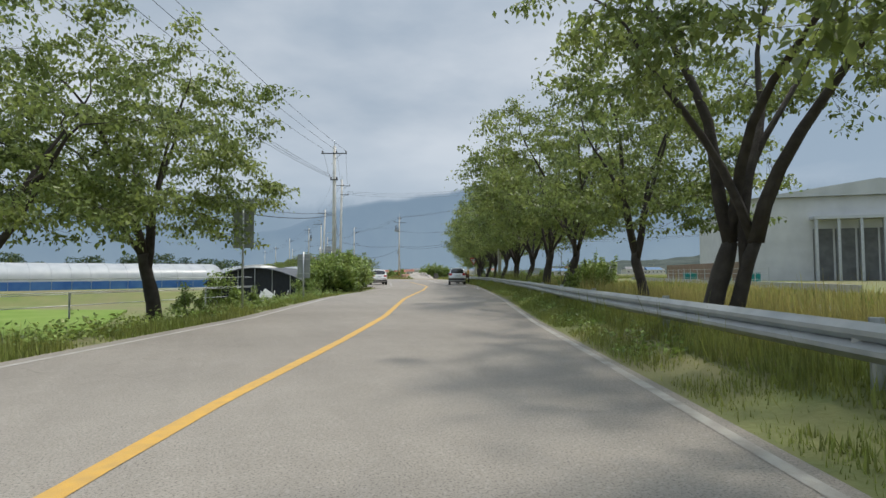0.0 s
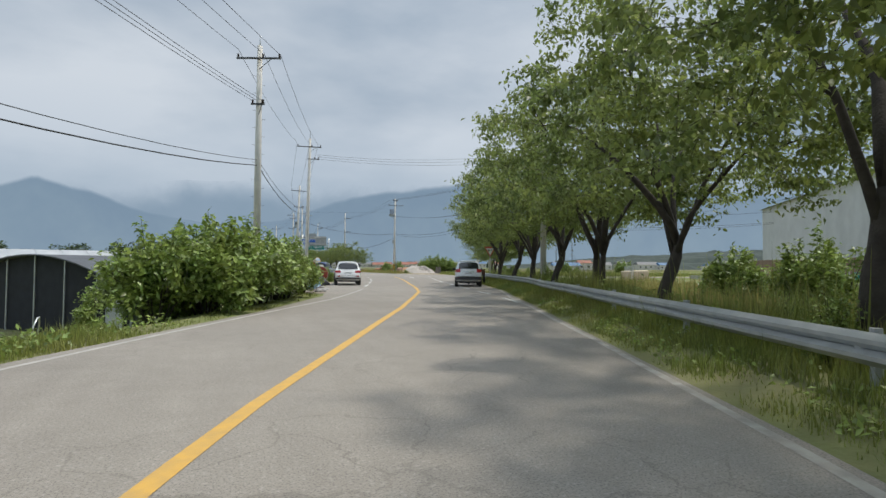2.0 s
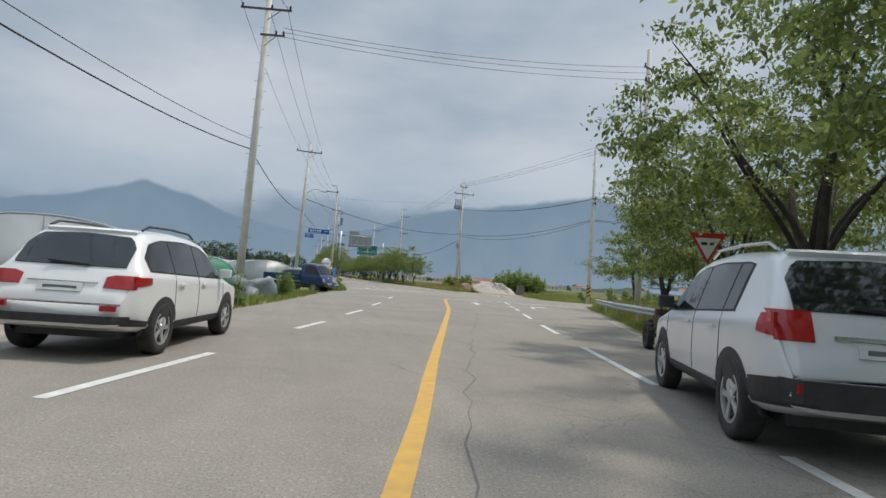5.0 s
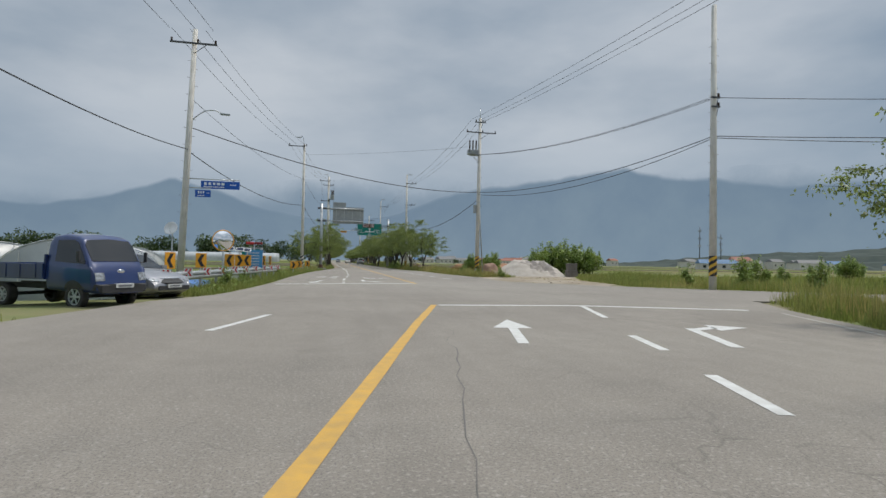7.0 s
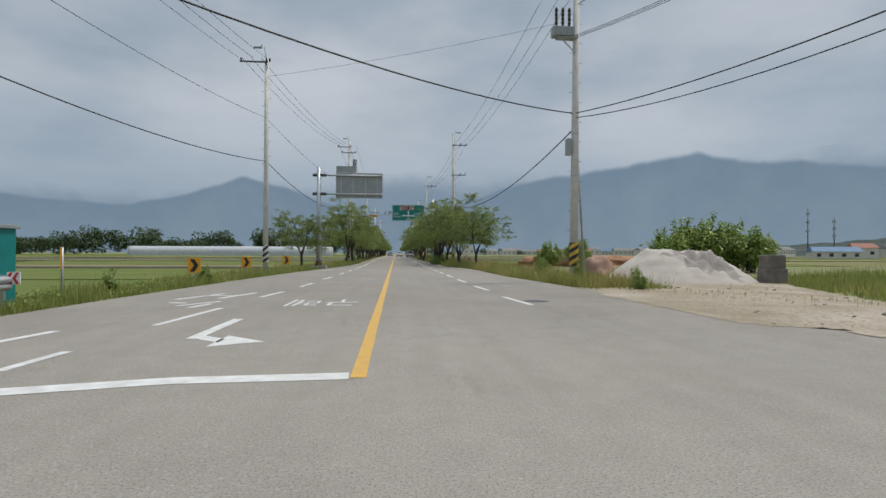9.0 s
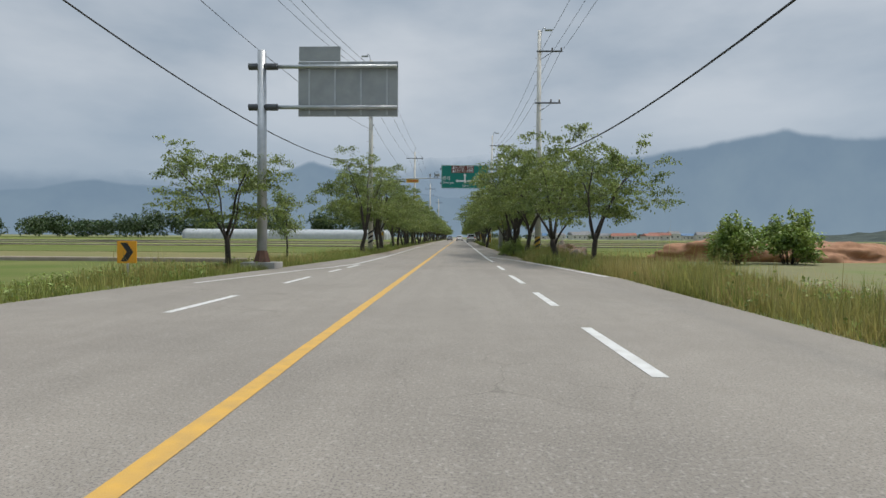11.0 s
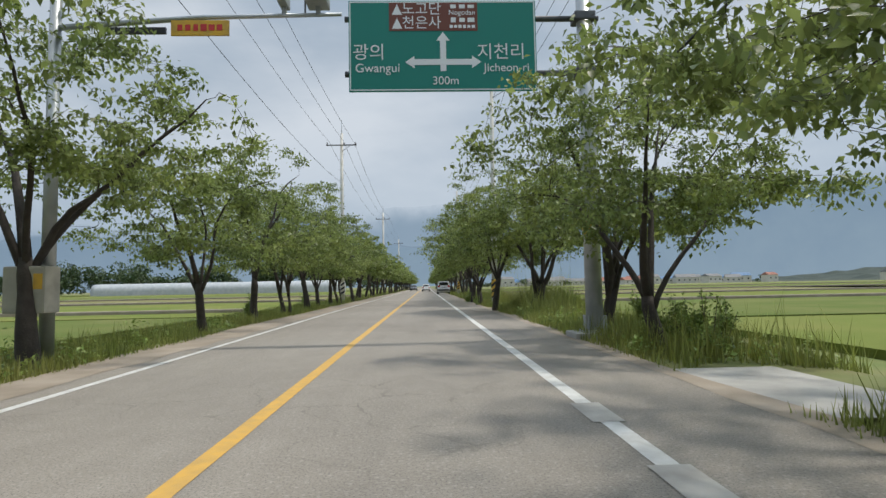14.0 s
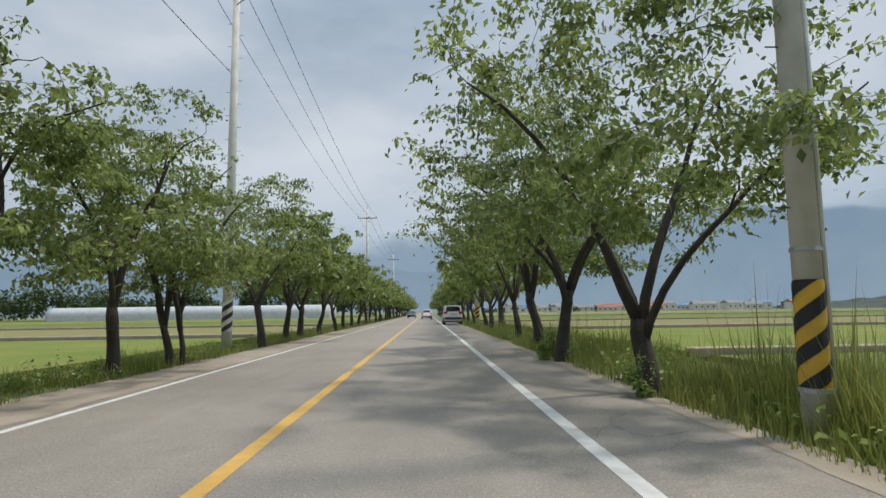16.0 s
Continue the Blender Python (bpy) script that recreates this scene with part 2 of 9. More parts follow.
def raw(name, verts, faces, material, smooth=False):
    me = bpy.data.meshes.new(name)
    me.from_pydata([tuple(v) for v in verts], [], [tuple(f) for f in faces])
    me.update()
    for m in (material if isinstance(material, (list, tuple)) else [material]):
        me.materials.append(m)
    if smooth:
        me.polygons.foreach_set("use_smooth", [True] * len(me.polygons))
    return me

def box(bm, cx, cy, cz, sx, sy, sz, rot=None, bevel=0.0):
    """Adds a box by its centre and full sizes; bevelled where a bevel is given."""
    m = Matrix.Translation((cx, cy, cz))
    if rot is not None:
        m = m @ rot
    r = bmesh.ops.create_cube(bm, size=1.0, matrix=m @ Matrix.Diagonal((sx, sy, sz, 1)))
    if bevel:
        ed = {e for v in r["verts"] for e in v.link_edges}
        bmesh.ops.bevel(bm, geom=list(ed), offset=bevel, segments=2, affect="EDGES", profile=0.7)
    return bm

def tube(bm, pts, radii, sides=8, cap=True):
    """Adds a tapered tube along points; its rings don't twist."""
    rings = []
    pts = [Vector(p) for p in pts]
    u = None
    for i, p in enumerate(pts):
        d = (pts[min(i + 1, len(pts) - 1)] - pts[max(i - 1, 0)]).normalized()
        if u is None:
            u = d.cross(Vector((0, 0, 1)) if abs(d.z) < 0.95 else Vector((1, 0, 0)))
        u = (u - d * u.dot(d)).normalized(); w = d.cross(u)
        r = float(radii[i]) if isinstance(radii, (list, tuple)) else radii
        rings.append([bm.verts.new(p + r * (math.cos(k * math.tau / sides) * u + math.sin(k * math.tau / sides) * w)) for k in range(sides)])
    for a, b in zip(rings, rings[1:]):
        for k in range(sides):
            bm.faces.new((a[k], a[(k + 1) % sides], b[(k + 1) % sides], b[k]))
    if cap:
        bm.faces.new(rings[0][::-1]); bm.faces.new(rings[-1])
    return bm

def cyl(bm, x, y, z0, z1, r0, r1=None, sides=16):
    return tube(bm, [(x, y, z0), (x, y, z1)], [r0, r0 if r1 is None else r1], sides)

def interp(table, v):
    """Linear reading of a table of (key, value)."""
    return float(np.interp(v, [a for a, _ in table], [b for _, b in table]))

# ---------------------------------------------------------------- plan of the road
EDGE_LEFT = [(-170, -65.0), (-100.4, -34.6), (-93, -31.0), (-81, -26.4), (-71.9, -21.9), (-64.5, -18.9), (-58, -17.5), (-52, -16.9), (-47, -15.5), (-44, -14.3), (-36.3, -12.7), (-26, -10.9), (-19.0, -9.6), (-17.7, -8.9), (-16, -8.4), (-12.6, -8.1), (-6.6, -7.7), (4, -7.5), (18, -6.8), (26, -6.2), (34, -5.3), (46, -4.2), (56, -4.1), (66, -4.2), (72, -4.55), (80, -4.45), (90, -4.6), (700, -4.6)]
EDGE_RIGHT = [(-170, -55.7), (-106.4, -27.9), (-97.7, -24.1), (-86.9, -19), (-77.1, -14.7), (-73.3, -13), (-66.3, -10), (-61.7, -7.9), (-56.4, -6.1), (-44.8, -1.8), (-37.6, 1.65), (-29.5, 5.4), (-23, 8.3), (-19, 10.6), (-8, 8.9), (-3.8, 7.8), (4.8, 7.5), (14, 7), (18.4, 6.6), (30, 6.7), (33.7, 6.3), (36.7, 5.9), (42.8, 5.1), (60, 4.98), (700, 4.88)]
LINE_LEFT = [(-170, -64.6), (-100.4, -34.2), (-96.8, -32.4), (-93, -30.5), (-81, -26.0), (-77.4, -24.3), (-71.9, -21.5), (-67.1, -19.0), (-63.2, -17.4), (-57.3, -15.15)]
LINE_RIGHT = [(-170, -55.9), (-106.4, -28.1), (-102.8, -26.5), (-97.7, -24.3), (-86.9, -19.2), (-81.1, -16.6), (-77.1, -14.9), (-73.3, -13.2), (-68.2, -11.15), (-66.3, -10.2), (-61.7, -8.1), (-56.4, -6.3), (-44.8, -2.0), (-37.6, 1.3), (-29.5, 4.9), (-23.6, 7.4)]
CENTRE = [(-170, -60.2), (-103.8, -31.6), (-99.3, -29.4), (-94.3, -27.1), (-84, -23.0), (-77.2, -19.9), (-72.2, -17.6), (-67, -15.4), (-61.9, -13.25), (-57, -11.65), (-54.2, -10.8), (-50.4, -9.75), (-45.9, -8.45), (-38.1, -6.2), (-34.2, -5.1), (-25.1, -2.85), (-20.8, -1.72)]

def edge_left(y): return interp(EDGE_LEFT, y)
def edge_right(y): return interp(EDGE_RIGHT, y)

SIDE_FAR = [(7.4, -2.4), (9.4, -4.5), (11.5, -7.2), (14, -9.8), (18, -12.6), (40, -24), (95, -52)]
SIDE_NEAR = [(7.4, -19.5), (10.6, -19), (13, -19.2), (18, -20.6), (40, -31.5), (95, -59.5)]
def on_side_road(x, y):
    return x > 6 and interp(SIDE_NEAR, x) < y < interp(SIDE_FAR, x)

BANK = [(0.0, 0.0), (0.45, 0.05), (0.95, 0.17), (1.35, 0.26), (2.1, 0.27), (3.0, 0.14), (4.0, 0.0)]
def bank(x, y):
    """The low grassy bank that carries the guardrail: its height above the verge."""
    d = x - edge_right(y)
    return interp(BANK, d) * min(max((-27 - y) / 8, 0), 1) if 0 < d < 4 else 0.0

def ground_z(x, y):
    return level_z(x, y) + bank(x, y)

def level_z(x, y):
    """Height of the ground sheet: level beside the road, lower in the paddies and the farmyard."""
    l, r = edge_left(y), edge_right(y)
    if l < x < r or (on_side_road(x, y) and x < 95):
        return -0.09
    d = (l - x) if x <= l else (x - r)
    drop = 0.0
    if x < l:
        if y < -62:
            drop = -0.8 * min(max((d - 1.6) / 3.0, 0), 1)
        elif y < -18:
            drop = -0.15 * min(max((d - 1.0) / 3.0, 0), 1)
        else:
            drop = -0.5 * min(max((d - 2.2) / 2.4, 0), 1)
    elif y > 44:
        drop = -0.5 * min(max((d - 2.6) / 2.4, 0), 1) * min((y - 44) / 6, 1)
    return -0.02 * min(d / 0.3, 1) - 0.07 * (1 - min(d / 0.3, 1)) + drop

# ---------------------------------------------------------------- ground, road, fields
def ground_sheet():
    xs = np.unique(np.concatenate([np.array([-4600, -2500, -1400, -800, -450, -260, -160, -110]), np.arange(-80, 60.1, 1.25), np.array([70, 85, 110, 160, 260, 450, 800, 1400, 2500, 4600])]))
    ys = np.unique(np.concatenate([np.array([-4600, -2000, -900, -420, -240, -190]), np.arange(-170, 190.1, 1.5), np.array([200, 220, 250, 300, 380, 500, 700, 1000, 1500, 2500, 4700])]))
    verts = []
    for y in ys:
        for x in xs:
            far = abs(x) > 80 or y > 190 or y < -170
            z = level_z(x, y)
            if not far and z > -0.08 and z < -0.01:
                z += 0.03 * noise.noise(Vector((x * 0.35, y * 0.35, 0.0)))
            verts.append((x, y, min(z, -0.012)))
    nx = len(xs)
    faces = [(j * nx + i, j * nx + i + 1, (j + 1) * nx + i + 1, (j + 1) * nx + i) for j in range(len(ys) - 1) for i in range(nx - 1)]
    ob = new("ground", raw("ground", verts, faces, M_GROUND, True))
    tagged(ob, "grassy soil verge and farmland beside the road", "ground", kind="structure")

ground_sheet()

def strip(name, left, right, y0, y1, step, z, material, across=6, label="", category="", kind="structure", thick=0.0):
    """A level sheet between two lines given as functions of y."""
    bm = bmesh.new()
    rows = []
    ys = np.arange(y0, y1 + step * 0.5, step)
    for y in ys:
        l, r = left(y), right(y)
        rows.append([bm.verts.new((l + (r - l) * k / across, y, z)) for k in range(across + 1)])
    for a, b in zip(rows, rows[1:]):
        for k in range(across):
            bm.faces.new((a[k], a[k + 1], b[k + 1], b[k]))
    if thick:
        for side in (0, across):
            low = [bm.verts.new(r[side].co - Vector((0, 0, thick))) for r in rows]
            for i in range(len(rows) - 1):
                bm.faces.new((rows[i][side], rows[i + 1][side], low[i + 1], low[i]))
    ob = new(name, finish(name, bm, material))
    return tagged(ob, label, category, kind=kind)

road = strip("road", edge_left, edge_right, -165, 690, 1.5, 0.0, M_ASPHALT, 8, "pale worn asphalt road with fine cracks", "road", thick=0.12)
bm = bmesh.new()
bank_rows = []
for y in np.arange(-150, -26.5, 0.75):
    x0 = edge_right(y)
    bank_rows.append([bm.verts.new((x0 - 0.01 + o + 0.05 * noise.noise(Vector((o * 3, y, 1))) * (o > 0), y, -0.015 + bank(x0 + o, y) + (0.05 * noise.noise(Vector((o * 2, y * 0.8, 4))) if 0.2 < o < 3.5 else 0.0))) for o in (0.0, 0.2, 0.45, 0.7, 0.95, 1.35, 1.7, 2.1, 2.6, 3.0, 3.5, 4.0)])
for p, q in zip(bank_rows, bank_rows[1:]):
    for k in range(11):
        bm.faces.new((p[k], p[k + 1], q[k + 1], q[k]))
tagged(new("verge_bank", finish("verge_bank", bm, M_GROUND, True)), "low grassy bank under the guardrail", "ground", kind="structure")

bm = bmesh.new()
side_rows = []
for x in [7.4 + 0.8 * k for k in range(14)] + [20, 24, 28, 32, 36, 40, 50, 60, 70, 80, 95]:
    n0, f0 = interp(SIDE_NEAR, x), interp(SIDE_FAR, x)
    side_rows.append([bm.verts.new((x, n0 + (f0 - n0) * k / 10, -0.006)) for k in range(11)])
for p, q in zip(side_rows, side_rows[1:]):
    for k in range(10):
        bm.faces.new((p[k], q[k], q[k + 1], p[k + 1]))
    for k in (0, 10):
        lo = [bm.verts.new(v[k].co - Vector((0, 0, 0.1))) for v in (p, q)]
        bm.faces.new((p[k], q[k], lo[1], lo[0]))
tagged(new("side_road", finish("side_road", bm, M_ASPHALT)), "pale asphalt side road joining the junction", "road", kind="structure")

def paint(name, pts, width, material, z=0.005, label="", category="road marking", parent=None):
    """A painted line along points, of one width, with slightly ragged sides."""
    bm = bmesh.new()
    rng = random.Random(len(pts) * 7 + int(abs(pts[0][1]) * 10))
    dense = []
    for (x0, y0), (x1, y1) in zip(pts, pts[1:]):
        n = max(1, int(math.hypot(x1 - x0, y1 - y0) / 0.8))
        dense += [(x0 + (x1 - x0) * k / n, y0 + (y1 - y0) * k / n) for k in range(n)]
    dense.append(pts[-1])
    prev = None
    for i, (x, y) in enumerate(dense):
        a, b = dense[max(i - 1, 0)], dense[min(i + 1, len(dense) - 1)]
        d = Vector((b[0] - a[0], b[1] - a[1])).normalized()
        n = Vector((d.y, -d.x))
        w0, w1 = width / 2 + rng.uniform(-0.006, 0.006), width / 2 + rng.uniform(-0.006, 0.006)
        cur = (bm.verts.new((x - n.x * w0, y - n.y * w0, z)), bm.verts.new((x + n.x * w1, y + n.y * w1, z)))
        if prev:
            bm.faces.new((prev[0], prev[1], cur[1], cur[0]))
        prev = cur
    ob = new(name, finish(name, bm, material))
    if parent:
        ob.parent = parent
    else:
        tagged(ob, label, category, kind="structure")
    return ob

def along(table, y0, y1, step=1.0):
    """Points (x, y) of a table (y, x) between two y."""
    ys = [y0] + [y for y, _ in table if y0 < y < y1] + [y1]
    return [(interp(table, y), y) for y in ys]

paint("yellow_centre_line", along(CENTRE, -165, -20.8), 0.17, M_YELLOW, label="solid yellow centre line on the asphalt")
paint("yellow_centre_line", [(0, -6.2), (0, 690)], 0.17, M_YELLOW, label="solid yellow centre line on the asphalt")
paint("edge_line", along(LINE_LEFT, -165, -57.3), 0.11, M_WORN, label="worn white edge line")
paint("edge_line", along(LINE_RIGHT, -165, -23.6), 0.12, M_FADED, label="worn dusty white edge line")
paint("edge_line", [(3.3, 45), (3.25, 690)], 0.17, M_WHITE, label="solid white edge line")
paint("edge_line", [(-5.2, 27), (-4.0, 32.9), (-3.5, 34.4), (-2.98, 37), (-2.8, 45), (-3.0, 64), (-3.2, 80), (-3.2, 690)], 0.13, M_WHITE, label="solid white edge line")
paint("edge_line", [(6.4, 30.5), (6.0, 33.7), (5.65, 36.7), (4.7, 42.8), (3.95, 45.6), (3.38, 48.2)], 0.15, M_WHITE, z=0.009, label="solid white edge line curving in")
DASHES = [((-12.4, -71.0), (-11.4, -68.0)), ((-10.35, -64.7), (-9.8, -62.1)), ((-8.7, -58.5), (-7.8, -55.1)), ((-6.85, -52.0), (-5.6, -47.7)), ((-4.7, -44.6), (-3.8, -41.6)), ((-2.8, -38.4), (-1.8, -35.2)), ((-0.85, -32.4), (-0.35, -30.8)), ((0.2, -29.1), (0.6, -27.5)), ((1.7, -24.5), (2.7, -21.2)),
          ((-14.05, -53.3), (-13.05, -50.3)), ((-11.9, -46.3), (-11.2, -44.2)), ((-10.4, -41.2), (-9.6, -38.6)), ((-8.8, -35.1), (-8.0, -32.1)), ((-6.7, -26.3), (-6.0, -23.5)),
          ((3.85, 1.7), (3.63, 4.3)), ((3.65, 7.1), (3.55, 9.7)), ((3.55, 12.4), (3.5, 15.2)), ((3.5, 17.9), (3.45, 20.6)), ((3.45, 23.0), (3.42, 25.4)), ((3.42, 27.8), (3.36, 30.9)), ((3.4, 33.8), (3.35, 36.8)), ((3.38, 40.4), (3.3, 45)),
          ((-3.95, -5.6), (-3.9, -4.4)), ((-3.9, -1.8), (-3.7, 1.3)), ((-3.55, 4.5), (-3.35, 6.7)), ((-3.25, 9.5), (-3.15, 11.9)), ((-3.15, 15.4), (-3.05, 18.1)), ((-3.0, 21.6), (-2.95, 24.2)), ((-2.9, 27.2), (-2.88, 29.6)), ((-2.83, 31.9), (-2.78, 33.4)), ((-2.74, 34.5), (-2.7, 36.8))]
for a, b in DASHES:
    tagged(paint("lane_dash", [a, b], 0.15, M_WHITE, label="white dash of a broken lane line"), group="lane dashes")
paint("stop_line", [(-1.6, -20.85), (2.7, -21.1), (7.1, -22.7)], 0.28, M_WHITE, label="white stop line across two lanes")
paint("stop_line", [(-7.4, -7.75), (-4.1, -6.75), (-1.9, -6.2), (-0.1, -6.1)], 0.32, M_WHITE, label="white stop line across the oncoming lanes")
paint("side_road_line", [(11.2, -7.6), (14, -10.2), (18, -13.0), (40, -24.4), (90, -49.8)], 0.12, M_WORN, label="worn white line along the side road")

def flat_mark(name, polys, label, m=None, material=None):
    """A painted road figure from flat polygons in its own plane."""
    bm = bmesh.new()
    for p in polys:
        bm.faces.new([bm.verts.new((x, y, 0.005)) for x, y in p])
    ob = new(name, finish(name, bm, material or M_WHITE))
    if m is not None:
        ob.matrix_world = m
    return tagged(ob, label, "road marking", kind="structure")

def mark_pose(x, y, turn, sx=1.0, sy=1.0):
    return Matrix.Translation((x, y, 0)) @ Matrix.Rotation(radians(turn), 4, "Z") @ Matrix.Diagonal((sx, sy, 1, 1))

flat_mark("straight_arrow", [[(-0.09, -2.0), (0.09, -2.0), (0.09, 0.0), (-0.09, 0.0)], [(-0.38, 0.0), (0.38, 0.0), (0, 1.55)]], "white straight arrow painted on the lane", mark_pose(-1.2, -26.3, -14))
flat_mark("turn_arrow", [[(-0.1, -2.2), (0.1, -2.2), (0.1, 0.3), (-0.1, 0.3)], [(0.1, 0.0), (0.1, 0.35), (0.55, 0.75), (0.55, 0.4)], [(0.5, 0.05), (0.5, 1.1), (1.25, 0.75)]], "white right-turn arrow painted on the lane", mark_pose(2.3, -26.9, -20))
flat_mark("turn_arrow", [[(-0.1, -2.3), (0.1, -2.3), (0.1, 0.2), (-0.1, 0.2)], [(-0.1, -0.1), (-0.1, 0.25), (-0.5, 0.6), (-0.5, 0.25)], [(-0.45, -0.1), (-0.45, 0.95), (-1.15, 0.55)]], "white turn arrow facing oncoming traffic", mark_pose(-2.68, -3.2, 180))
flat_mark("straight_arrow", [[(-0.09, -2.2), (0.09, -2.2), (0.09, 0.0), (-0.09, 0.0)], [(-0.38, 0.0), (0.38, 0.0), (0, 1.5)]], "white straight arrow facing oncoming traffic", mark_pose(-5.5, -4.6, 172))

# ---------------------------------------------------------------- far hills
def ridge(name, radius, a0, a1, heights, base, material, seed, label):
    """A range of hills on an arc: heights given as (angle from +y towards -x in degrees, metres)."""
    verts, faces, rise = [], [], []
    n, rows = 300, 13
    for i in range(n + 1):
        a = a0 + (a1 - a0) * i / n
        h = interp(heights, a) * (1 + 0.035 * noise.fractal(Vector((a * 0.30, seed, 0)), 1.0, 2.0, 5))
        for k in range(rows):
            f = k / (rows - 1)
            r = radius * (1 + 0.10 * f)
            x, y = -math.sin(radians(a)) * r, math.cos(radians(a)) * r
            verts.append((x, y, base + (h - base) * f ** 0.8 + 0.05 * h * f * (1 - f) * noise.noise(Vector((a * 0.9, f * 6, seed)))))
            rise.append(f ** 0.8)
    for i in range(n):
        for k in range(rows - 1):
            faces.append((i * rows + k, (i + 1) * rows + k, (i + 1) * rows + k + 1, i * rows + k + 1))
    me = raw(name, verts, faces, material, True)
    me.attributes.new("rise", "FLOAT", "POINT").data.foreach_set("value", rise)
    tagged(new(name, me), label, "mountain", kind="structure")

# blue haze of the distance is put into the hills' emitted colours
M_HILL_FAR = distance_mat("far_mountain_painted_haze", (0.228, 0.312, 0.40), (0.24, 0.322, 0.415), 0.34)
M_HILL_MID = distance_mat("middle_mountain_painted_haze", (0.228, 0.312, 0.392), (0.192, 0.272, 0.362), 0.07)
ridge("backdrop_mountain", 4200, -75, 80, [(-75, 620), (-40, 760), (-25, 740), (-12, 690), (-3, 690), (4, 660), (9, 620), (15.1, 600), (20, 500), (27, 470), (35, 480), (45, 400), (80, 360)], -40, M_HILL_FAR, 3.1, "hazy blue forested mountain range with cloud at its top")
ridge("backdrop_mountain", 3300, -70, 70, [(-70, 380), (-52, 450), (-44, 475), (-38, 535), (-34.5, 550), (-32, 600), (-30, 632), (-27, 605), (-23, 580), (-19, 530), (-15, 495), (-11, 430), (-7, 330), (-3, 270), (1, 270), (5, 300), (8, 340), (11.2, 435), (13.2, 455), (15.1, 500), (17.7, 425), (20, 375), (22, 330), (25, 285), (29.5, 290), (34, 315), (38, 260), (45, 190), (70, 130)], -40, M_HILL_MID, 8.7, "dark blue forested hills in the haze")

# ---------------------------------------------------------------- trees
def leaf_cloud(points, rng, size, droop=0.5, mult=1):
    """Diamond leaves at points; returns verts and faces."""
    n = len(points)
    p = np.asarray(points)
    yaw = rng.uniform(0, 2 * np.pi, n); pit = rng.normal(-droop, 0.55, n); rol = rng.normal(0, 0.7, n)
    ln = size * rng.uniform(0.7, 1.35, n); wd = ln * rng.uniform(0.45, 0.62, n)
    d = np.stack([np.cos(yaw) * np.cos(pit), np.sin(yaw) * np.cos(pit), np.sin(pit)], 1)
    s = np.stack([-np.sin(yaw), np.cos(yaw), np.zeros(n)], 1)
    u = np.cross(d, s)
    s2 = s * np.cos(rol)[:, None] + u * np.sin(rol)[:, None]
    nrm = np.cross(d, s2)
    a = p; c = p + d * ln[:, None]; m = p + d * (ln * 0.45)[:, None]
    b1 = m + s2 * wd[:, None] * 0.5 + nrm * (wd * 0.18)[:, None]; b2 = m - s2 * wd[:, None] * 0.5 + nrm * (wd * 0.18)[:, None]
    v = np.stack([a, b1, c, b2], 1).reshape(-1, 3)
    i = np.arange(n)[:, None] * 4
    f = np.concatenate([i + np.array([0, 1, 2]), i + np.array([0, 2, 3])], 0)
    return v, f

def fast_mesh(name, v, f, material):
    """A triangle mesh from arrays."""
    me = bpy.data.meshes.new(name)
    me.vertices.add(len(v)); me.vertices.foreach_set("co", np.asarray(v, dtype=np.float32).ravel())
    f = np.asarray(f, dtype=np.int32)
    me.loops.add(f.size); me.loops.foreach_set("vertex_index", f.ravel())
    me.polygons.add(len(f)); me.polygons.foreach_set("loop_start", np.arange(len(f), dtype=np.int32) * f.shape[1])
    me.update(calc_edges=True)
    me.materials.append(material)
    return me

def bezier(a, c, b, n):
    """Points of a bent line from a to b, drawn towards c."""
    t = np.linspace(0, 1, n + 1)[:, None]
    return (1 - t) ** 2 * a + 2 * t * (1 - t) * c + t ** 2 * b

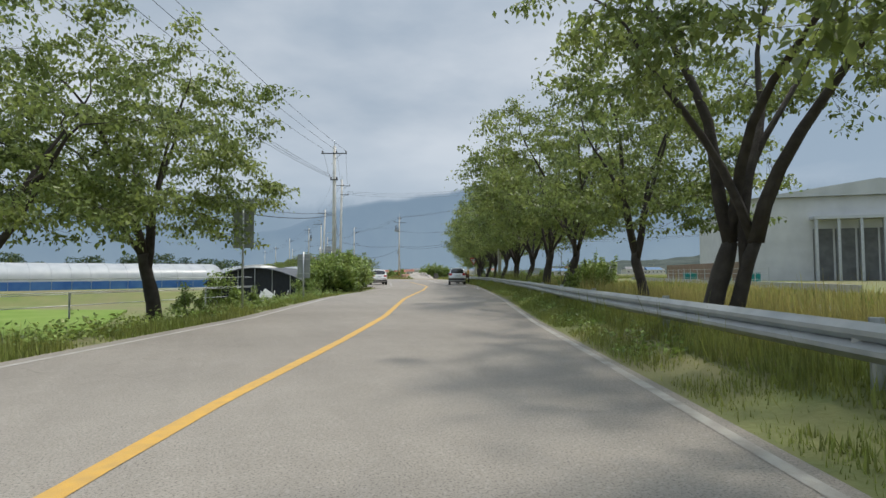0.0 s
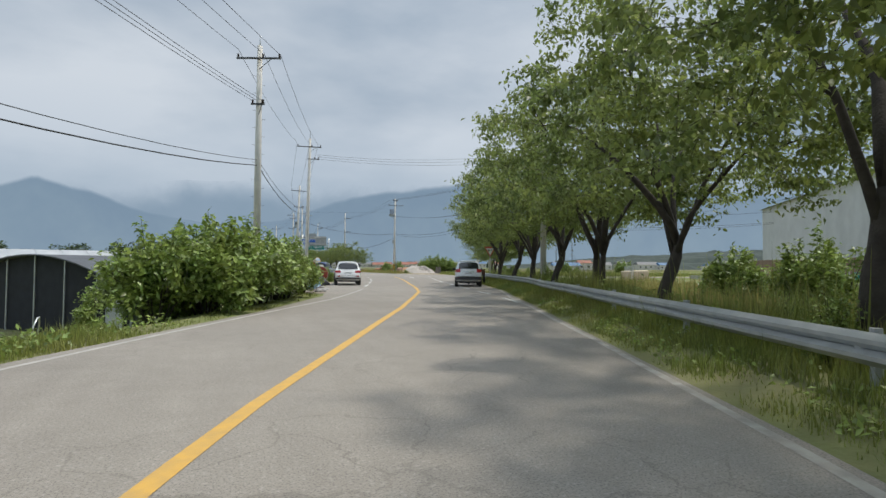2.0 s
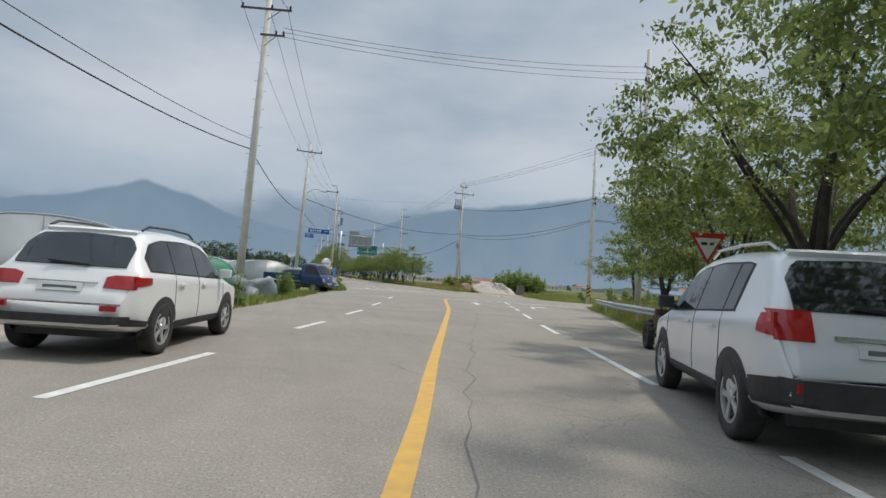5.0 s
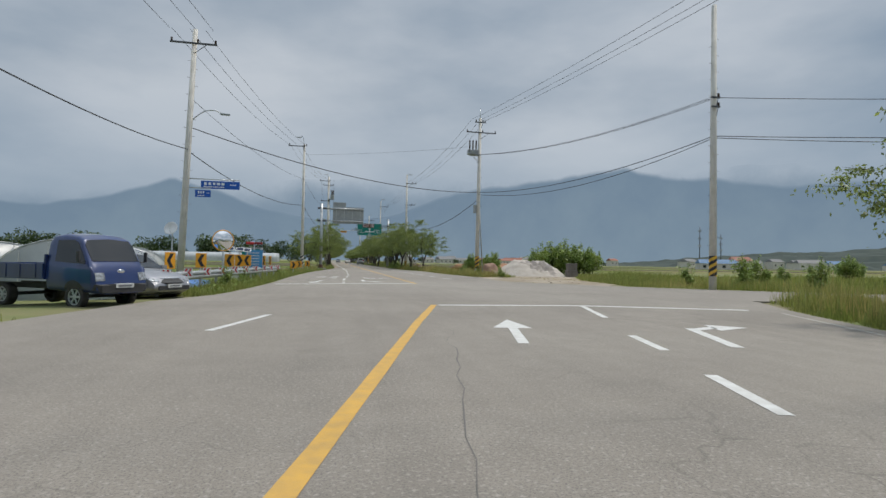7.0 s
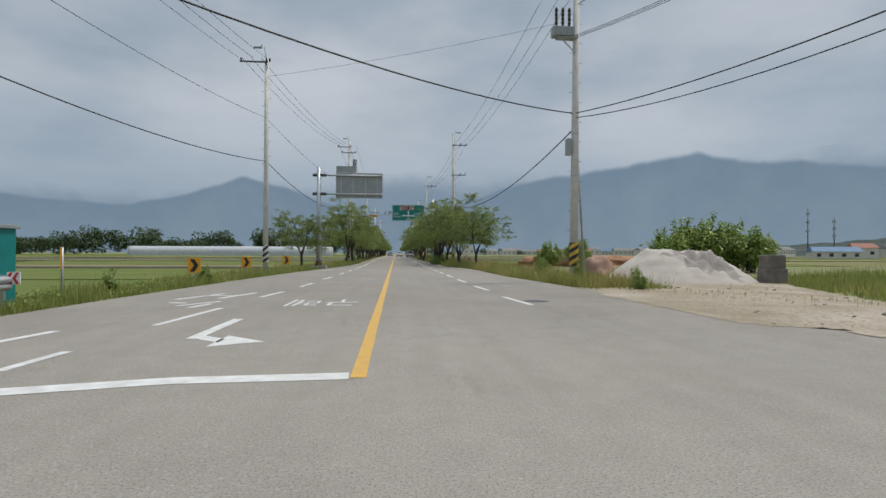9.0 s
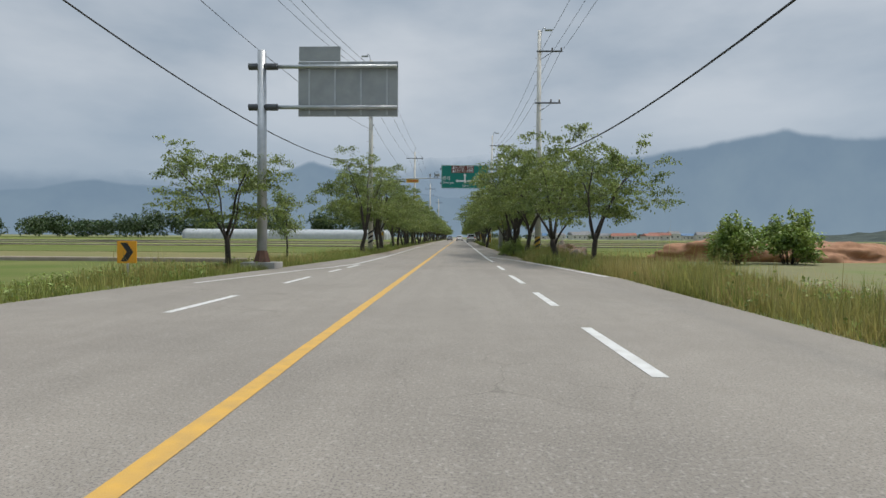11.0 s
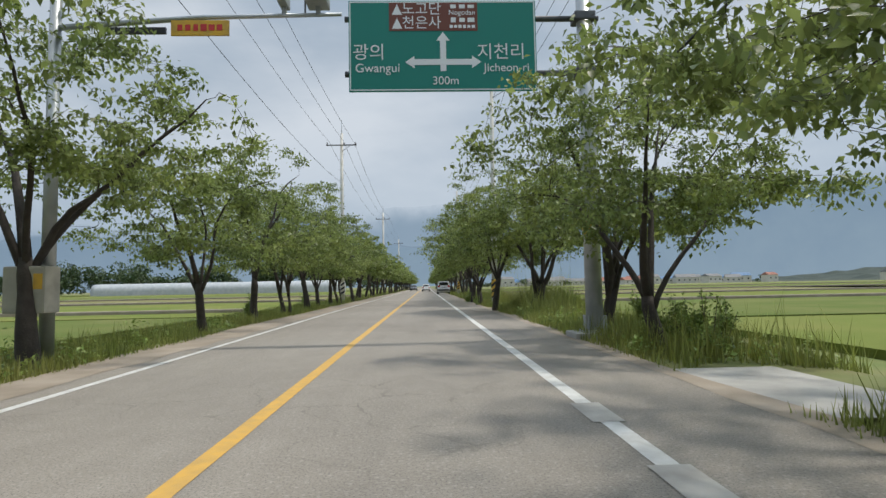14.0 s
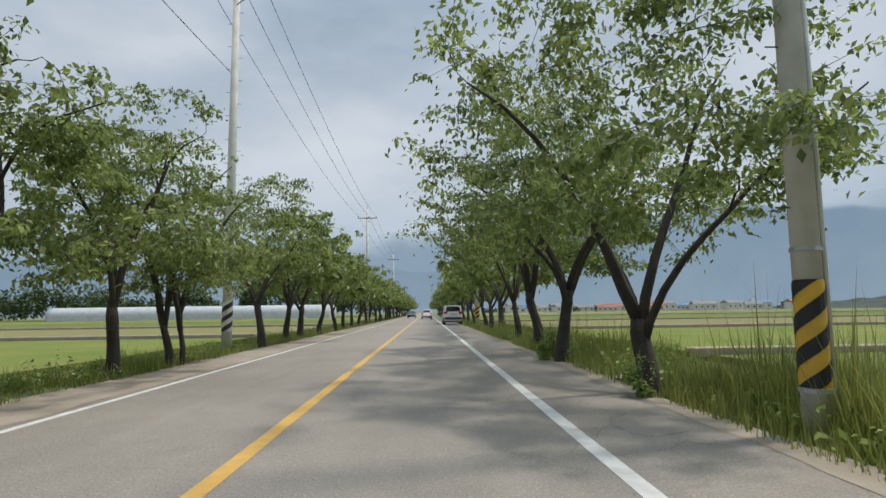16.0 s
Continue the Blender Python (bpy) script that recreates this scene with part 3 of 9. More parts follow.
def make_tree(seed, height=6.5, spread=3.5, fork=1.8, trunk_r=0.17, limbs=5, leaves=15000, leaf=0.125, lean=(0.0, 0.0), material=None, name="roadside_tree", sides=9, clear=2.0, targets=120, stems=1):
    """A spreading roadside cherry: a short crooked trunk, limbs that bear branches out to a lobed dome, and sprays of drooping leaves."""
    rng = np.random.RandomState(seed)
    bm = bmesh.new()
    top = np.array([lean[0], lean[1], fork])
    nodes = []                                   # place, thickness, direction, way from the fork
    for st in range(stems):
        off = np.array([0.0, 0.0, 0.0]) if stems == 1 else np.array([0.09 * math.cos(st * 2.6 + seed), 0.09 * math.sin(st * 2.6 + seed), 0.0])
        tr = trunk_r * (1.0 if stems == 1 else (0.80, 0.58)[st])
        crook = rng.normal(0, 0.10 if stems == 1 else 0.05, 2)
        pts, rad = [], []
        for k in range(8):
            f = k / 7
            w = math.sin(f * math.pi * 1.5)
            pts.append(np.array([off[0] * (0.8 + 2.2 * f) + lean[0] * f ** 1.4 + crook[0] * w, off[1] * (0.8 + 2.2 * f) + lean[1] * f ** 1.4 + crook[1] * w, -0.3 + (fork + 0.3) * f]))
            rad.append(tr * (1.5 - 0.9 * f * (1.6 - f) + 0.05 * rng.normal()) * (0.78 if k == 7 else 1))
        tube(bm, pts, rad, sides)
        for li in range(limbs if stems == 1 else max(2, limbs // stems + 1)):
            a = seed + st * 2.6 + li * 6.283 / (limbs if stems == 1 else max(2, limbs // stems + 1)) + rng.normal(0, 0.28)
            up = rng.uniform(0.30, 0.97)
            o = math.sqrt(1 - up * up)
            end = np.array([top[0] + 0.6 * lean[0] + math.cos(a) * o * spread * 0.84, top[1] + 0.6 * lean[1] + math.sin(a) * o * spread * 0.84, fork + (height - fork) * (0.32 + 0.52 * up)])
            at = 6.95 if li == 0 else rng.uniform(4.8, 6.9)
            start = np.array([np.interp(at, range(8), [p[j] for p in pts]) for j in range(3)])
            knee = start + (end - start) * np.array([0.24, 0.24, 0.60]) + rng.normal(0, 0.05 * spread, 3)
            line = bezier(start, knee, end, 9)
            sway = rng.normal(0, 0.062 * spread, (10, 3)) * np.linspace(0, 1, 10)[:, None] ** 0.5
            for _ in range(2):
                sway[1:-1] = (sway[:-2] + 2 * sway[1:-1] + sway[2:]) / 4
            line += sway * (np.arange(10)[:, None] > 0)
            r0 = trunk_r * (0.62 if li == 0 else rng.uniform(0.34, 0.56))
            rads = [r0 * (1 - k / 9) ** 1.0 + 0.013 for k in range(10)]
            tube(bm, list(line), rads, max(5, sides - 3))
            for k in range(2, 10):
                d = line[k] - line[k - 1]
                nodes.append((line[k], rads[k], d / (np.linalg.norm(d) + 1e-6), np.linalg.norm(line[k] - top)))
    base = clear + 0.34 * (height - clear)
    centre = np.array([lean[0] * 1.9, lean[1] * 1.9, base])
    goals = []
    while len(goals) < targets:
        d = rng.normal(0, 1, 3); d /= np.linalg.norm(d)
        if d[2] < -0.85:
            continue
        v = Vector(d)
        lobe = 0.96 + 0.40 * noise.noise(v * 1.7 + Vector((seed, 0, 0))) + 0.22 * noise.noise(v * 4.1 + Vector((0, seed, 0)))
        goals.append(centre + d * np.array([spread, spread, (height - base) if d[2] > 0 else (base - clear)]) * lobe * rng.uniform(0.25, 1.0) ** 0.45)
    goals.sort(key=lambda p: np.linalg.norm(p - top))
    sprays = []
    for p in goals:
        far = np.linalg.norm(p - top)
        place = np.array([q[0] for q in nodes])
        cost = np.linalg.norm(place - p, axis=1) + 0.9 * np.maximum(0, np.array([q[3] for q in nodes]) - far + 0.15)
        q = nodes[int(cost.argmin())]
        ln = np.linalg.norm(p - q[0])
        line = bezier(q[0], q[0] + q[2] * ln * 0.45 + np.array([0, 0, 0.12 * ln]), p, 5)
        line[1:-1] += rng.normal(0, 0.035 * min(ln, 1.5), (4, 3))
        r0 = min(q[1] * 0.7, 0.010 + 0.014 * ln)
        rads = [r0 + (0.005 - r0) * k / 5 for k in range(6)]
        tube(bm, list(line), rads, 3, cap=False)
        for k in (2, 3, 4):
            d = line[k + 1] - line[k]
            nodes.append((line[k], rads[k], d / (np.linalg.norm(d) + 1e-6), np.linalg.norm(line[k] - top)))
        sprays.append((p, 1.0)); sprays.append((line[4], 0.6))
        if ln > 0.9:
            sprays.append((line[3], 0.4))
        for _ in range(3):
            e = p + rng.normal(0, 1, 3) * np.array([0.32, 0.32, 0.12])
            if targets > 60:
                tube(bm, [line[4], e], [0.006, 0.003], 3, cap=False)
            sprays.append((e, 0.55))
    total = sum(w for _, w in sprays)
    P = []
    size = (spread / 3.4) ** 0.5
    for p, w in sprays:
        k = max(2, int(leaves * w / total * rng.uniform(0.45, 1.55)))
        u = rng.normal(0, 1, (k, 3)) * np.array([0.17, 0.17, 0.05]) * size * (0.7 + 0.4 * w) * rng.uniform(0.7, 1.25)
        u[:, 2] -= 0.9 * (u[:, 0] ** 2 + u[:, 1] ** 2)
        P.append(p + u)
    P = np.concatenate(P)
    P = P[P[:, 2] > clear * rng.uniform(0.70, 1.05, len(P))]
    v, f = leaf_cloud(P, rng, leaf, droop=0.65)
    t = empty(name)
    part("trunk", bm, M_BARK, t, smooth=True)
    c = new("crown", fast_mesh("crown", v, f, material or M_LEAF)); c.parent = t
    return t

TREES = [make_tree(11, 7.1, 3.3, 1.7, 0.14, 5, 14000, 0.12, lean=(0.15, 0.05), clear=1.9, targets=110), make_tree(23, 6.8, 3.2, 1.45, 0.13, 5, 14000, 0.12, lean=(-0.2, 0.1), clear=1.8, stems=2, targets=105), make_tree(37, 7.4, 3.5, 1.8, 0.145, 5, 15000, 0.12, lean=(0.25, 0.06), clear=2.4, targets=115), make_tree(41, 6.5, 3.1, 1.6, 0.13, 4, 13000, 0.12, lean=(-0.18, 0.15), clear=1.8, targets=100),
         make_tree(59, 9.8, 5.4, 2.0, 0.175, 6, 25000, 0.145, lean=(0.2, 0.05), clear=2.5, targets=200), make_tree(67, 9.4, 5.3, 1.9, 0.18, 6, 25000, 0.145, lean=(-0.2, 0.1), clear=2.55, targets=200, stems=2),
         make_tree(71, 6.9, 3.3, 1.7, 0.15, 4, 2000, 0.32, sides=6, targets=50), make_tree(83, 6.5, 3.2, 1.6, 0.14, 4, 2000, 0.32, sides=6, targets=55),
         make_tree(91, 9.5, 4.2, 1.6, 0.21, 5, 18000, 0.13, lean=(0.5, -0.05), clear=3.5, targets=140, stems=2), make_tree(97, 7.8, 4.0, 1.35, 0.17, 5, 20000, 0.122, lean=(0.25, 0.15), clear=2.5, targets=150, stems=2),
         make_tree(103, 7.0, 3.4, 1.75, 0.15, 4, 14000, 0.12, lean=(0.48, -0.05), clear=2.2, targets=105), make_tree(113, 7.0, 3.6, 1.15, 0.15, 4, 15000, 0.12, lean=(-0.05, 0.05), clear=2.0, targets=115), make_tree(127, 8.8, 4.5, 2.2, 0.19, 5, 25000, 0.135, lean=(0.25, 0.1), clear=2.5, targets=190)]
LEANS = {0: 18, 1: 153, 2: 12, 3: 139, 4: 11, 5: 153, 8: -6, 9: 31, 10: 5, 11: 135, 12: 22}   # the way each kind leans, in degrees from +x
TREE_LABEL = "broad cherry tree with dark trunk on the grass verge"
used_first = set()
def plant(kind, x, y, turn, s, label=TREE_LABEL, group="trees along the road"):
    """Sets the tree of that kind, or a copy of it, on the ground."""
    m = Matrix.Translation((x, y, ground_z(x, y))) @ Matrix.Rotation(radians(turn), 4, "Z")
    if kind not in used_first:
        used_first.add(kind); ob = TREES[kind]; ob.matrix_world = m
    else:
        ob = copy_thing(TREES[kind], m)
    ob.scale = (s, s, s)
    return tagged(ob, label, "tree", group)

for x, y, k, s in [(-23.72, -102.5, 8, 0.95), (-20.28, -96.82, 0, 1.05), (-18.35, -90.9, 4, 0.95), (-16.0, -85.75, 12, 1.0), (-13.2, -79.6, 4, 0.9), (-10.85, -74.0, 5, 0.95), (-8.6, -68.1, 4, 0.95), (-6.3, -62.2, 5, 0.9), (-4.0, -56.3, 4, 0.98), (-1.86, -50.0, 5, 0.92), (1.2, -44.2, 4, 0.8), (2.3, -41.9, 3, 0.9), (5.0, -36.1, 1, 0.92), (8.9, -27.9, 0, 0.9), (-26.4, -109.5, 4, 0.95)]:
    plant(k, x, y, -20 - LEANS[k] + 37 * math.sin(y), s)
for x, y, k, a, s in [(-36.2, -94.0, 4, 190, 0.92), (-33.25, -90.2, 12, 175, 1.06), (-40.6, -104, 2, 60, 1.1)]:
    plant(k, x, y, a, s)
plant(3, -7.35, 34.1, 140, 0.82)
rt = random.Random(5)
for i, y in enumerate([52.0, 57.2, 62.2, 69.0, 74.3, 78.8, 84.1, 87.8, 91.3, 94.0, 101.6, 105.6, 109.8, 114] + [120 + 5.4 * k for k in range(34)]):
    far = y > 104
    plant(6 + i % 2 if far else i % 4, -5.1 + rt.uniform(-0.2, 0.2), y, 180 - LEANS.get(6 if far else i % 4, 0) + rt.uniform(-55, 55), rt.uniform(0.94, 1.08))
for i, (x, y, k, s) in enumerate([(7.6, 37.6, 3, 0.9), (6.67, 42.15, 11, 1.0), (5.85, 47.0, 2, 0.9), (5.32, 51.2, 9, 0.97), (5.78, 56.2, 10, 1.0), (5.85, 62.4, 11, 0.86), (6.24, 65.95, 1, 0.98), (6.4, 75.7, 9, 0.95), (5.05, 79.1, 12, 0.74), (5.1, 87.83, 11, 1.02), (5.12, 93.2, 2, 1.0), (5.4, 98.5, 0, 1.15), (6.0, 105.4, 7, 1.1), (6.1, 111.5, 6, 1.08)] + [(6.2, 117 + 5.6 * k, 6 + k % 2, 1.0) for k in range(34)]):
    plant(k, x + (rt.uniform(-0.15, 0.15) if y > 112 else 0), y, rt.uniform(-40, 40) - LEANS.get(k, 0), s * rt.uniform(0.97, 1.05))

# ---------------------------------------------------------------- more materials
M_BLACK = mat("black_paint", (0.02, 0.02, 0.022), 0.5)
M_STRIPE_Y = mat("yellow_wrap", (0.72, 0.42, 0.03), 0.5, var=(0.55, 0.33, 0.05), scale=5)
M_STRIPE_W = mat("white_wrap", (0.62, 0.58, 0.50), 0.6, var=(0.45, 0.42, 0.36), scale=5)
M_SIGNGREEN = mat("green_sign_face", (0.0, 0.20, 0.155), 0.45)
M_SIGNBLUE = mat("blue_sign_face", (0.008, 0.09, 0.42), 0.45)
M_SIGNWHITE = mat("white_sign_letters", (0.78, 0.80, 0.80), 0.5)
M_SIGNBROWN = mat("brown_sign_face", (0.16, 0.045, 0.025), 0.5)
M_SIGNBACK = mat("grey_sign_back", (0.34, 0.36, 0.36), 0.55, 0.2, var=(0.28, 0.30, 0.30), scale=2)
M_ORANGE = mat("orange_chevron_board", (0.80, 0.36, 0.02), 0.5)
M_RED = mat("red_reflective", (0.55, 0.03, 0.03), 0.45)
M_WHITEPAINT = mat("white_paint", (0.75, 0.75, 0.73), 0.55, var=(0.62, 0.62, 0.60), scale=3)

def text_mesh(body, size, material, m, parent, name="lettering", sx=1.0):
    """Lettering in the built-in font, centred, turned into a mesh."""
    c = bpy.data.curves.new("lettering", "FONT")
    c.body, c.size, c.align_x, c.align_y, c.extrude = body, size, "CENTER", "CENTER", 0.003
    tmp = new("lettering_tmp", c)
    bpy.context.view_layer.update()
    me = bpy.data.meshes.new_from_object(tmp.evaluated_get(bpy.context.evaluated_depsgraph_get()))
    bpy.data.objects.remove(tmp)
    me.transform(Matrix.Diagonal((sx, 1, 1, 1)))
    me.materials.clear(); me.materials.append(material)
    ob = new(name, me)
    if parent is not None:
        ob.parent = parent
    ob.matrix_local = m
    return ob

def bar_parts(parent, material, x0, x1, z, h, n, rng, y):
    """Unreadable writing: a row of plain bars, each a part of its own."""
    w = (x1 - x0) / n
    for k in range(n):
        bm = bmesh.new(); box(bm, x0 + (k + 0.5) * w, y, z, w * rng.uniform(0.55, 0.8), 0.006, h * rng.uniform(0.8, 1.0))
        part("unread_writing", bm, material, parent)

FACE = Matrix.Rotation(radians(90), 4, "X")   # lays lettering upright, facing -y

# ---------------------------------------------------------------- poles
def insulator(bm, x, y, z, h=0.22):
    for k in range(3):
        cyl(bm, x, y, z + h * k / 3, z + h * (k + 0.8) / 3, 0.065, 0.035, 8)

def utility_pole(x, y, h, r=0.17, bars_at=(), stripe=None, lean=0.0, steps=True, rod=0.0, box_at=None, transformer=None, lamp=None, wrap_top=1.85, conduit=False, label="grey concrete utility pole with steel crossarm and wires"):
    """A tapered concrete pole. bars_at: (height, reach left, reach right, turn); stripe: the wrap's base colour."""
    g = ground_z(x, y)
    t = empty("utility_pole", Matrix.Translation((x, y, g - 0.02)) @ Matrix.Rotation(radians(lean), 4, "Y"))
    bm = bmesh.new(); tube(bm, [(0, 0, -0.3), (0, 0, h * 0.5), (0, 0, h)], [r, r * 0.84, r * 0.64], 18)
    part("shaft", bm, M_POLE, t, smooth=True)
    rad = lambda z: r * (1 - 0.36 * z / h)
    if rod:
        bm = bmesh.new(); cyl(bm, 0, 0, h - 0.1, h + rod, 0.03, 0.02, 8); part("lightning_rod", bm, M_STEEL, t, smooth=True)
    if stripe is not None:
        bm = bmesh.new(); tube(bm, [(0, 0, wrap_top - 1.1), (0, 0, wrap_top)], [rad(0.75) + 0.006, rad(1.85) + 0.006], 20, cap=False)
        part("warning_wrap", bm, stripe, t, "wrap of slanting black stripes" , smooth=True)
        for k in range(5):                       # black bands that wind up round the wrap
            bm = bmesh.new()
            vs = []
            for i in range(17):
                a = -math.pi / 2 + math.pi * (i / 8 - 1)
                z0 = wrap_top - 1.43 + 0.36 * k + 0.36 * (i / 8 - 1)
                lo, hi = (min(max(q, wrap_top - 1.1), wrap_top) for q in (z0, z0 + 0.18))
                ra = rad(lo) + 0.012
                vs.append((bm.verts.new((ra * math.cos(a), ra * math.sin(a), lo)), bm.verts.new((ra * math.cos(a), ra * math.sin(a), hi)), hi - lo))
            for p, q in zip(vs, vs[1:]):
                if p[2] > 0.01 or q[2] > 0.01:
                    bm.faces.new((p[0], q[0], q[1], p[1]))
            if bm.faces:
                part("stripe", bm, M_BLACK, t)
            else:
                bm.free()
    if conduit:
        side = (rad(1.5) + 0.035) * 0.92
        bm = bmesh.new(); tube(bm, [(side, -0.05, -0.2), (side, -0.05, 3.0), (side * 0.92, -0.05, 8.2)], 0.025, 8); part("conduit", bm, M_WHITEPAINT, t, "white plastic cable conduit", smooth=True)
        for z in (0.5, 1.95, 3.4, 4.9, 6.4):
            bm = bmesh.new(); tube(bm, [(0, 0, z - 0.02), (0, 0, z + 0.02)], rad(z) + 0.014, 14); part("band", bm, M_STEEL, t)
    if steps:
        for k, z in enumerate(np.arange(2.4, h - 1.5, 0.45)):
            bm = bmesh.new(); s = 1 if k % 2 else -1
            cyl(bm, 0, 0, 0, 0.15, 0.009, sides=5)
            ob = part("step", bm, M_DARKSTEEL, t); ob.matrix_local = Matrix.Translation((s * rad(z), 0, z)) @ Matrix.Rotation(radians(90 * s), 4, "Y")
    for z, lo, hi, turn in bars_at:
        bm = bmesh.new(); box(bm, (hi - lo) / 2, -rad(z) - 0.03, z, hi + lo, 0.08, 0.085)
        arm = part("crossarm", bm, M_DARKSTEEL, t); arm.matrix_local = Matrix.Rotation(radians(turn), 4, "Z")
        for px in ([-lo + 0.08, hi - 0.08, 0.22] if lo > 0.3 else [hi - 0.08, hi * 0.55]):
            bm = bmesh.new(); insulator(bm, px, -rad(z) - 0.03, z + 0.03)
            part("insulator", bm, M_PORC, arm, smooth=True)
        bm = bmesh.new(); tube(bm, [(hi * 0.6, -rad(z) - 0.03, z), (0.03, -rad(z), z - 0.55)], 0.018, 6); part("brace", bm, M_DARKSTEEL, arm)
    if box_at:
        bm = bmesh.new(); box(bm, -rad(box_at) - 0.14, 0, box_at, 0.22, 0.3, 0.75, bevel=0.02); part("junction_box", bm, M_SIGNBACK, t)
        for z in (box_at - 1.3, box_at - 0.6, box_at + 0.6):
            bm = bmesh.new(); tube(bm, [(0, 0, z - 0.03), (0, 0, z + 0.03)], rad(z) + 0.012, 14); part("band", bm, M_STEEL, t)
    if transformer:
        z, side, rack = transformer
        bm = bmesh.new()
        if rack:
            box(bm, side * 0.66, -0.1, z - 0.22, 0.98, 0.5, 0.42, bevel=0.04)
            for k in range(5):
                box(bm, side * (0.3 + 0.18 * k), -0.37, z - 0.24, 0.03, 0.06, 0.32)
        else:
            cyl(bm, side * 0.62, -0.1, z - 0.55, z + 0.15, 0.3, 0.3, 18)
        box(bm, side * 0.45, -0.1, z - 0.6 if not rack else z - 0.48, 0.95, 0.4, 0.06)
        tr = part("transformer", bm, M_SIGNBACK, t, "grey transformer on a bracket", smooth=False)
        for k in ((-0.3, 0.0, 0.3) if rack else (-0.17, 0.0, 0.17)):
            bm = bmesh.new()
            for j in range(5):
                cyl(bm, side * 0.66 + k, -0.1, z + 0.19 * j - 0.02, z + 0.19 * j + 0.15, 0.085, 0.045, 8)
            part("bushing", bm, M_PORC, tr, smooth=True)
        bm = bmesh.new(); tube(bm, [(side * 0.6, -0.1, z - 0.6), (0, -0.1, z - 1.2)], 0.03, 6); part("strut", bm, M_STEEL, tr)
    if lamp:
        z, reach, up = lamp
        bm = bmesh.new()
        pts = [(0, 0, z)] + [(reach * k / 6, 0, z + up * math.sin(math.pi / 2 * min(1, k / 4)) - (0.12 if k == 6 else 0)) for k in range(1, 7)]
        tube(bm, pts, 0.03, 6)
        la = part("lamp_arm", bm, M_STEEL, t, smooth=True)
        bm = bmesh.new(); box(bm, reach + 0.2 * (1 if reach > 0 else -1), 0, z + up - 0.16, 0.5, 0.16, 0.09, bevel=0.03); part("lamp_head", bm, M_SIGNBACK, la)
    return tagged(t, label, "utility pole", "utility poles")

POLES = {
    "A": utility_pole(-21.53, -60.1, 13.0, 0.2, [(12.3, 1.15, 1.15, -22), (9.9, 0.35, 0.35, -22)], rod=0.6),
    "B": utility_pole(-14.75, -31.1, 15.0, 0.2, [(14.1, 1.3, 1.2, -14), (12.8, 0.2, 1.0, -14)], rod=0.8, lean=1.0),
    "D": utility_pole(-12.48, -5.3, 14.0, 0.19, [(13.2, 1.2, 1.2, -5)], lamp=(9.0, 1.55, 0.75), lean=1.9),
    "T": utility_pole(8.47, 12.3, 14.6, 0.2, [(13.25, 1.3, 1.5, 0), (14.2, 0.5, 0.5, 0)], stripe=M_STRIPE_Y, rod=0.9, box_at=6.2, transformer=(11.6, -1, True), lean=0.5),
    "C": utility_pole(-7.67, 22.9, 13.4, 0.17, [(13.2, 1.6, 0.1, 0)], stripe=M_STRIPE_W, lamp=(13.3, -0.35, 1.0)),
    "N": utility_pole(15.5, -10.4, 15.5, 0.2, [(10.4, 0.25, 0.25, 0), (9.9, 0.25, 0.25, 0)], stripe=M_STRIPE_Y),
    "L": utility_pole(-5.3, 55.8, 15.0, 0.2, [(14.3, 1.4, 0.25, 0), (13.6, 0.9, 0.8, 0), (11.0, 1.2, 0.1, 0)], stripe=M_STRIPE_W, transformer=(11.9, 1, False), lamp=(14.6, -0.3, 0.9)),
    "F": utility_pole(6.9, 49.75, 15.0, 0.186, wrap_top=1.34 - ground_z(6.9, 49.75), conduit=True, bars_at= [(13.6, 0.2, 1.5, 0), (10.2, 0.3, 1.4, 0)], stripe=M_STRIPE_Y, lamp=(14.2, 0.4, 1.0)),
    "M": utility_pole(-5.4, 99.0, 14.6, 0.18, [(13.55, 1.3, 1.3, 0)], stripe=M_STRIPE_W, rod=1.2),
    "G": utility_pole(5.7, 84.75, 14.5, 0.146, wrap_top=1.61 - ground_z(5.7, 84.75), conduit=True, bars_at= [(13.2, 0.3, 1.6, 0)], stripe=M_STRIPE_Y, lamp=(14.0, 0.4, 1.0), lean=0.7),
    "O": utility_pole(-5.5, 146.0, 14.0, 0.19, [(12.9, 1.2, 1.2, 0)], stripe=M_STRIPE_W, rod=1.2, steps=False),
    "Q": utility_pole(6.2, 128.0, 14.5, 0.2, [(13.2, 0.3, 1.6, 0)], stripe=M_STRIPE_Y, steps=False, lamp=(14.0, 0.4, 1.0)),
    "S": utility_pole(-5.5, 200.0, 14.0, 0.19, [(12.9, 1.2, 1.2, 0)], rod=1.2, steps=False),
    "U": utility_pole(6.2, 180.0, 14.5, 0.2, [(13.2, 0.3, 1.6, 0)], steps=False),
    "P": utility_pole(-7.1, -64.6, 9.8, 0.17, steps=False, label="grey concrete pole between the roadside trees"),
    "V": utility_pole(6.9, -31.2, 15.6, 0.18, [(14.4, 0.6, 0.6, 20), (13.6, 0.5, 0.5, 20)], stripe=None, label="concrete pole behind the guardrail with insulators"),
    "Z": utility_pole(-46.0, -112.0, 13.0, 0.2, [(12.3, 1.15, 1.15, -22)], steps=False),
}

def cable(name, a, b, sag, r=0.014, label="thin black overhead wire", group="overhead wires"):
    """A wire that sags between two points."""
    bm = bmesh.new()
    a, b = Vector(a), Vector(b)
    n = 20
    tube(bm, [a.lerp(b, k / n) - Vector((0, 0, 4 * sag * (k / n) * (1 - k / n))) for k in range(n + 1)], r, 5)
    return tagged(new(name, finish(name, bm, M_WIRE, True)), label, "overhead wire", group)

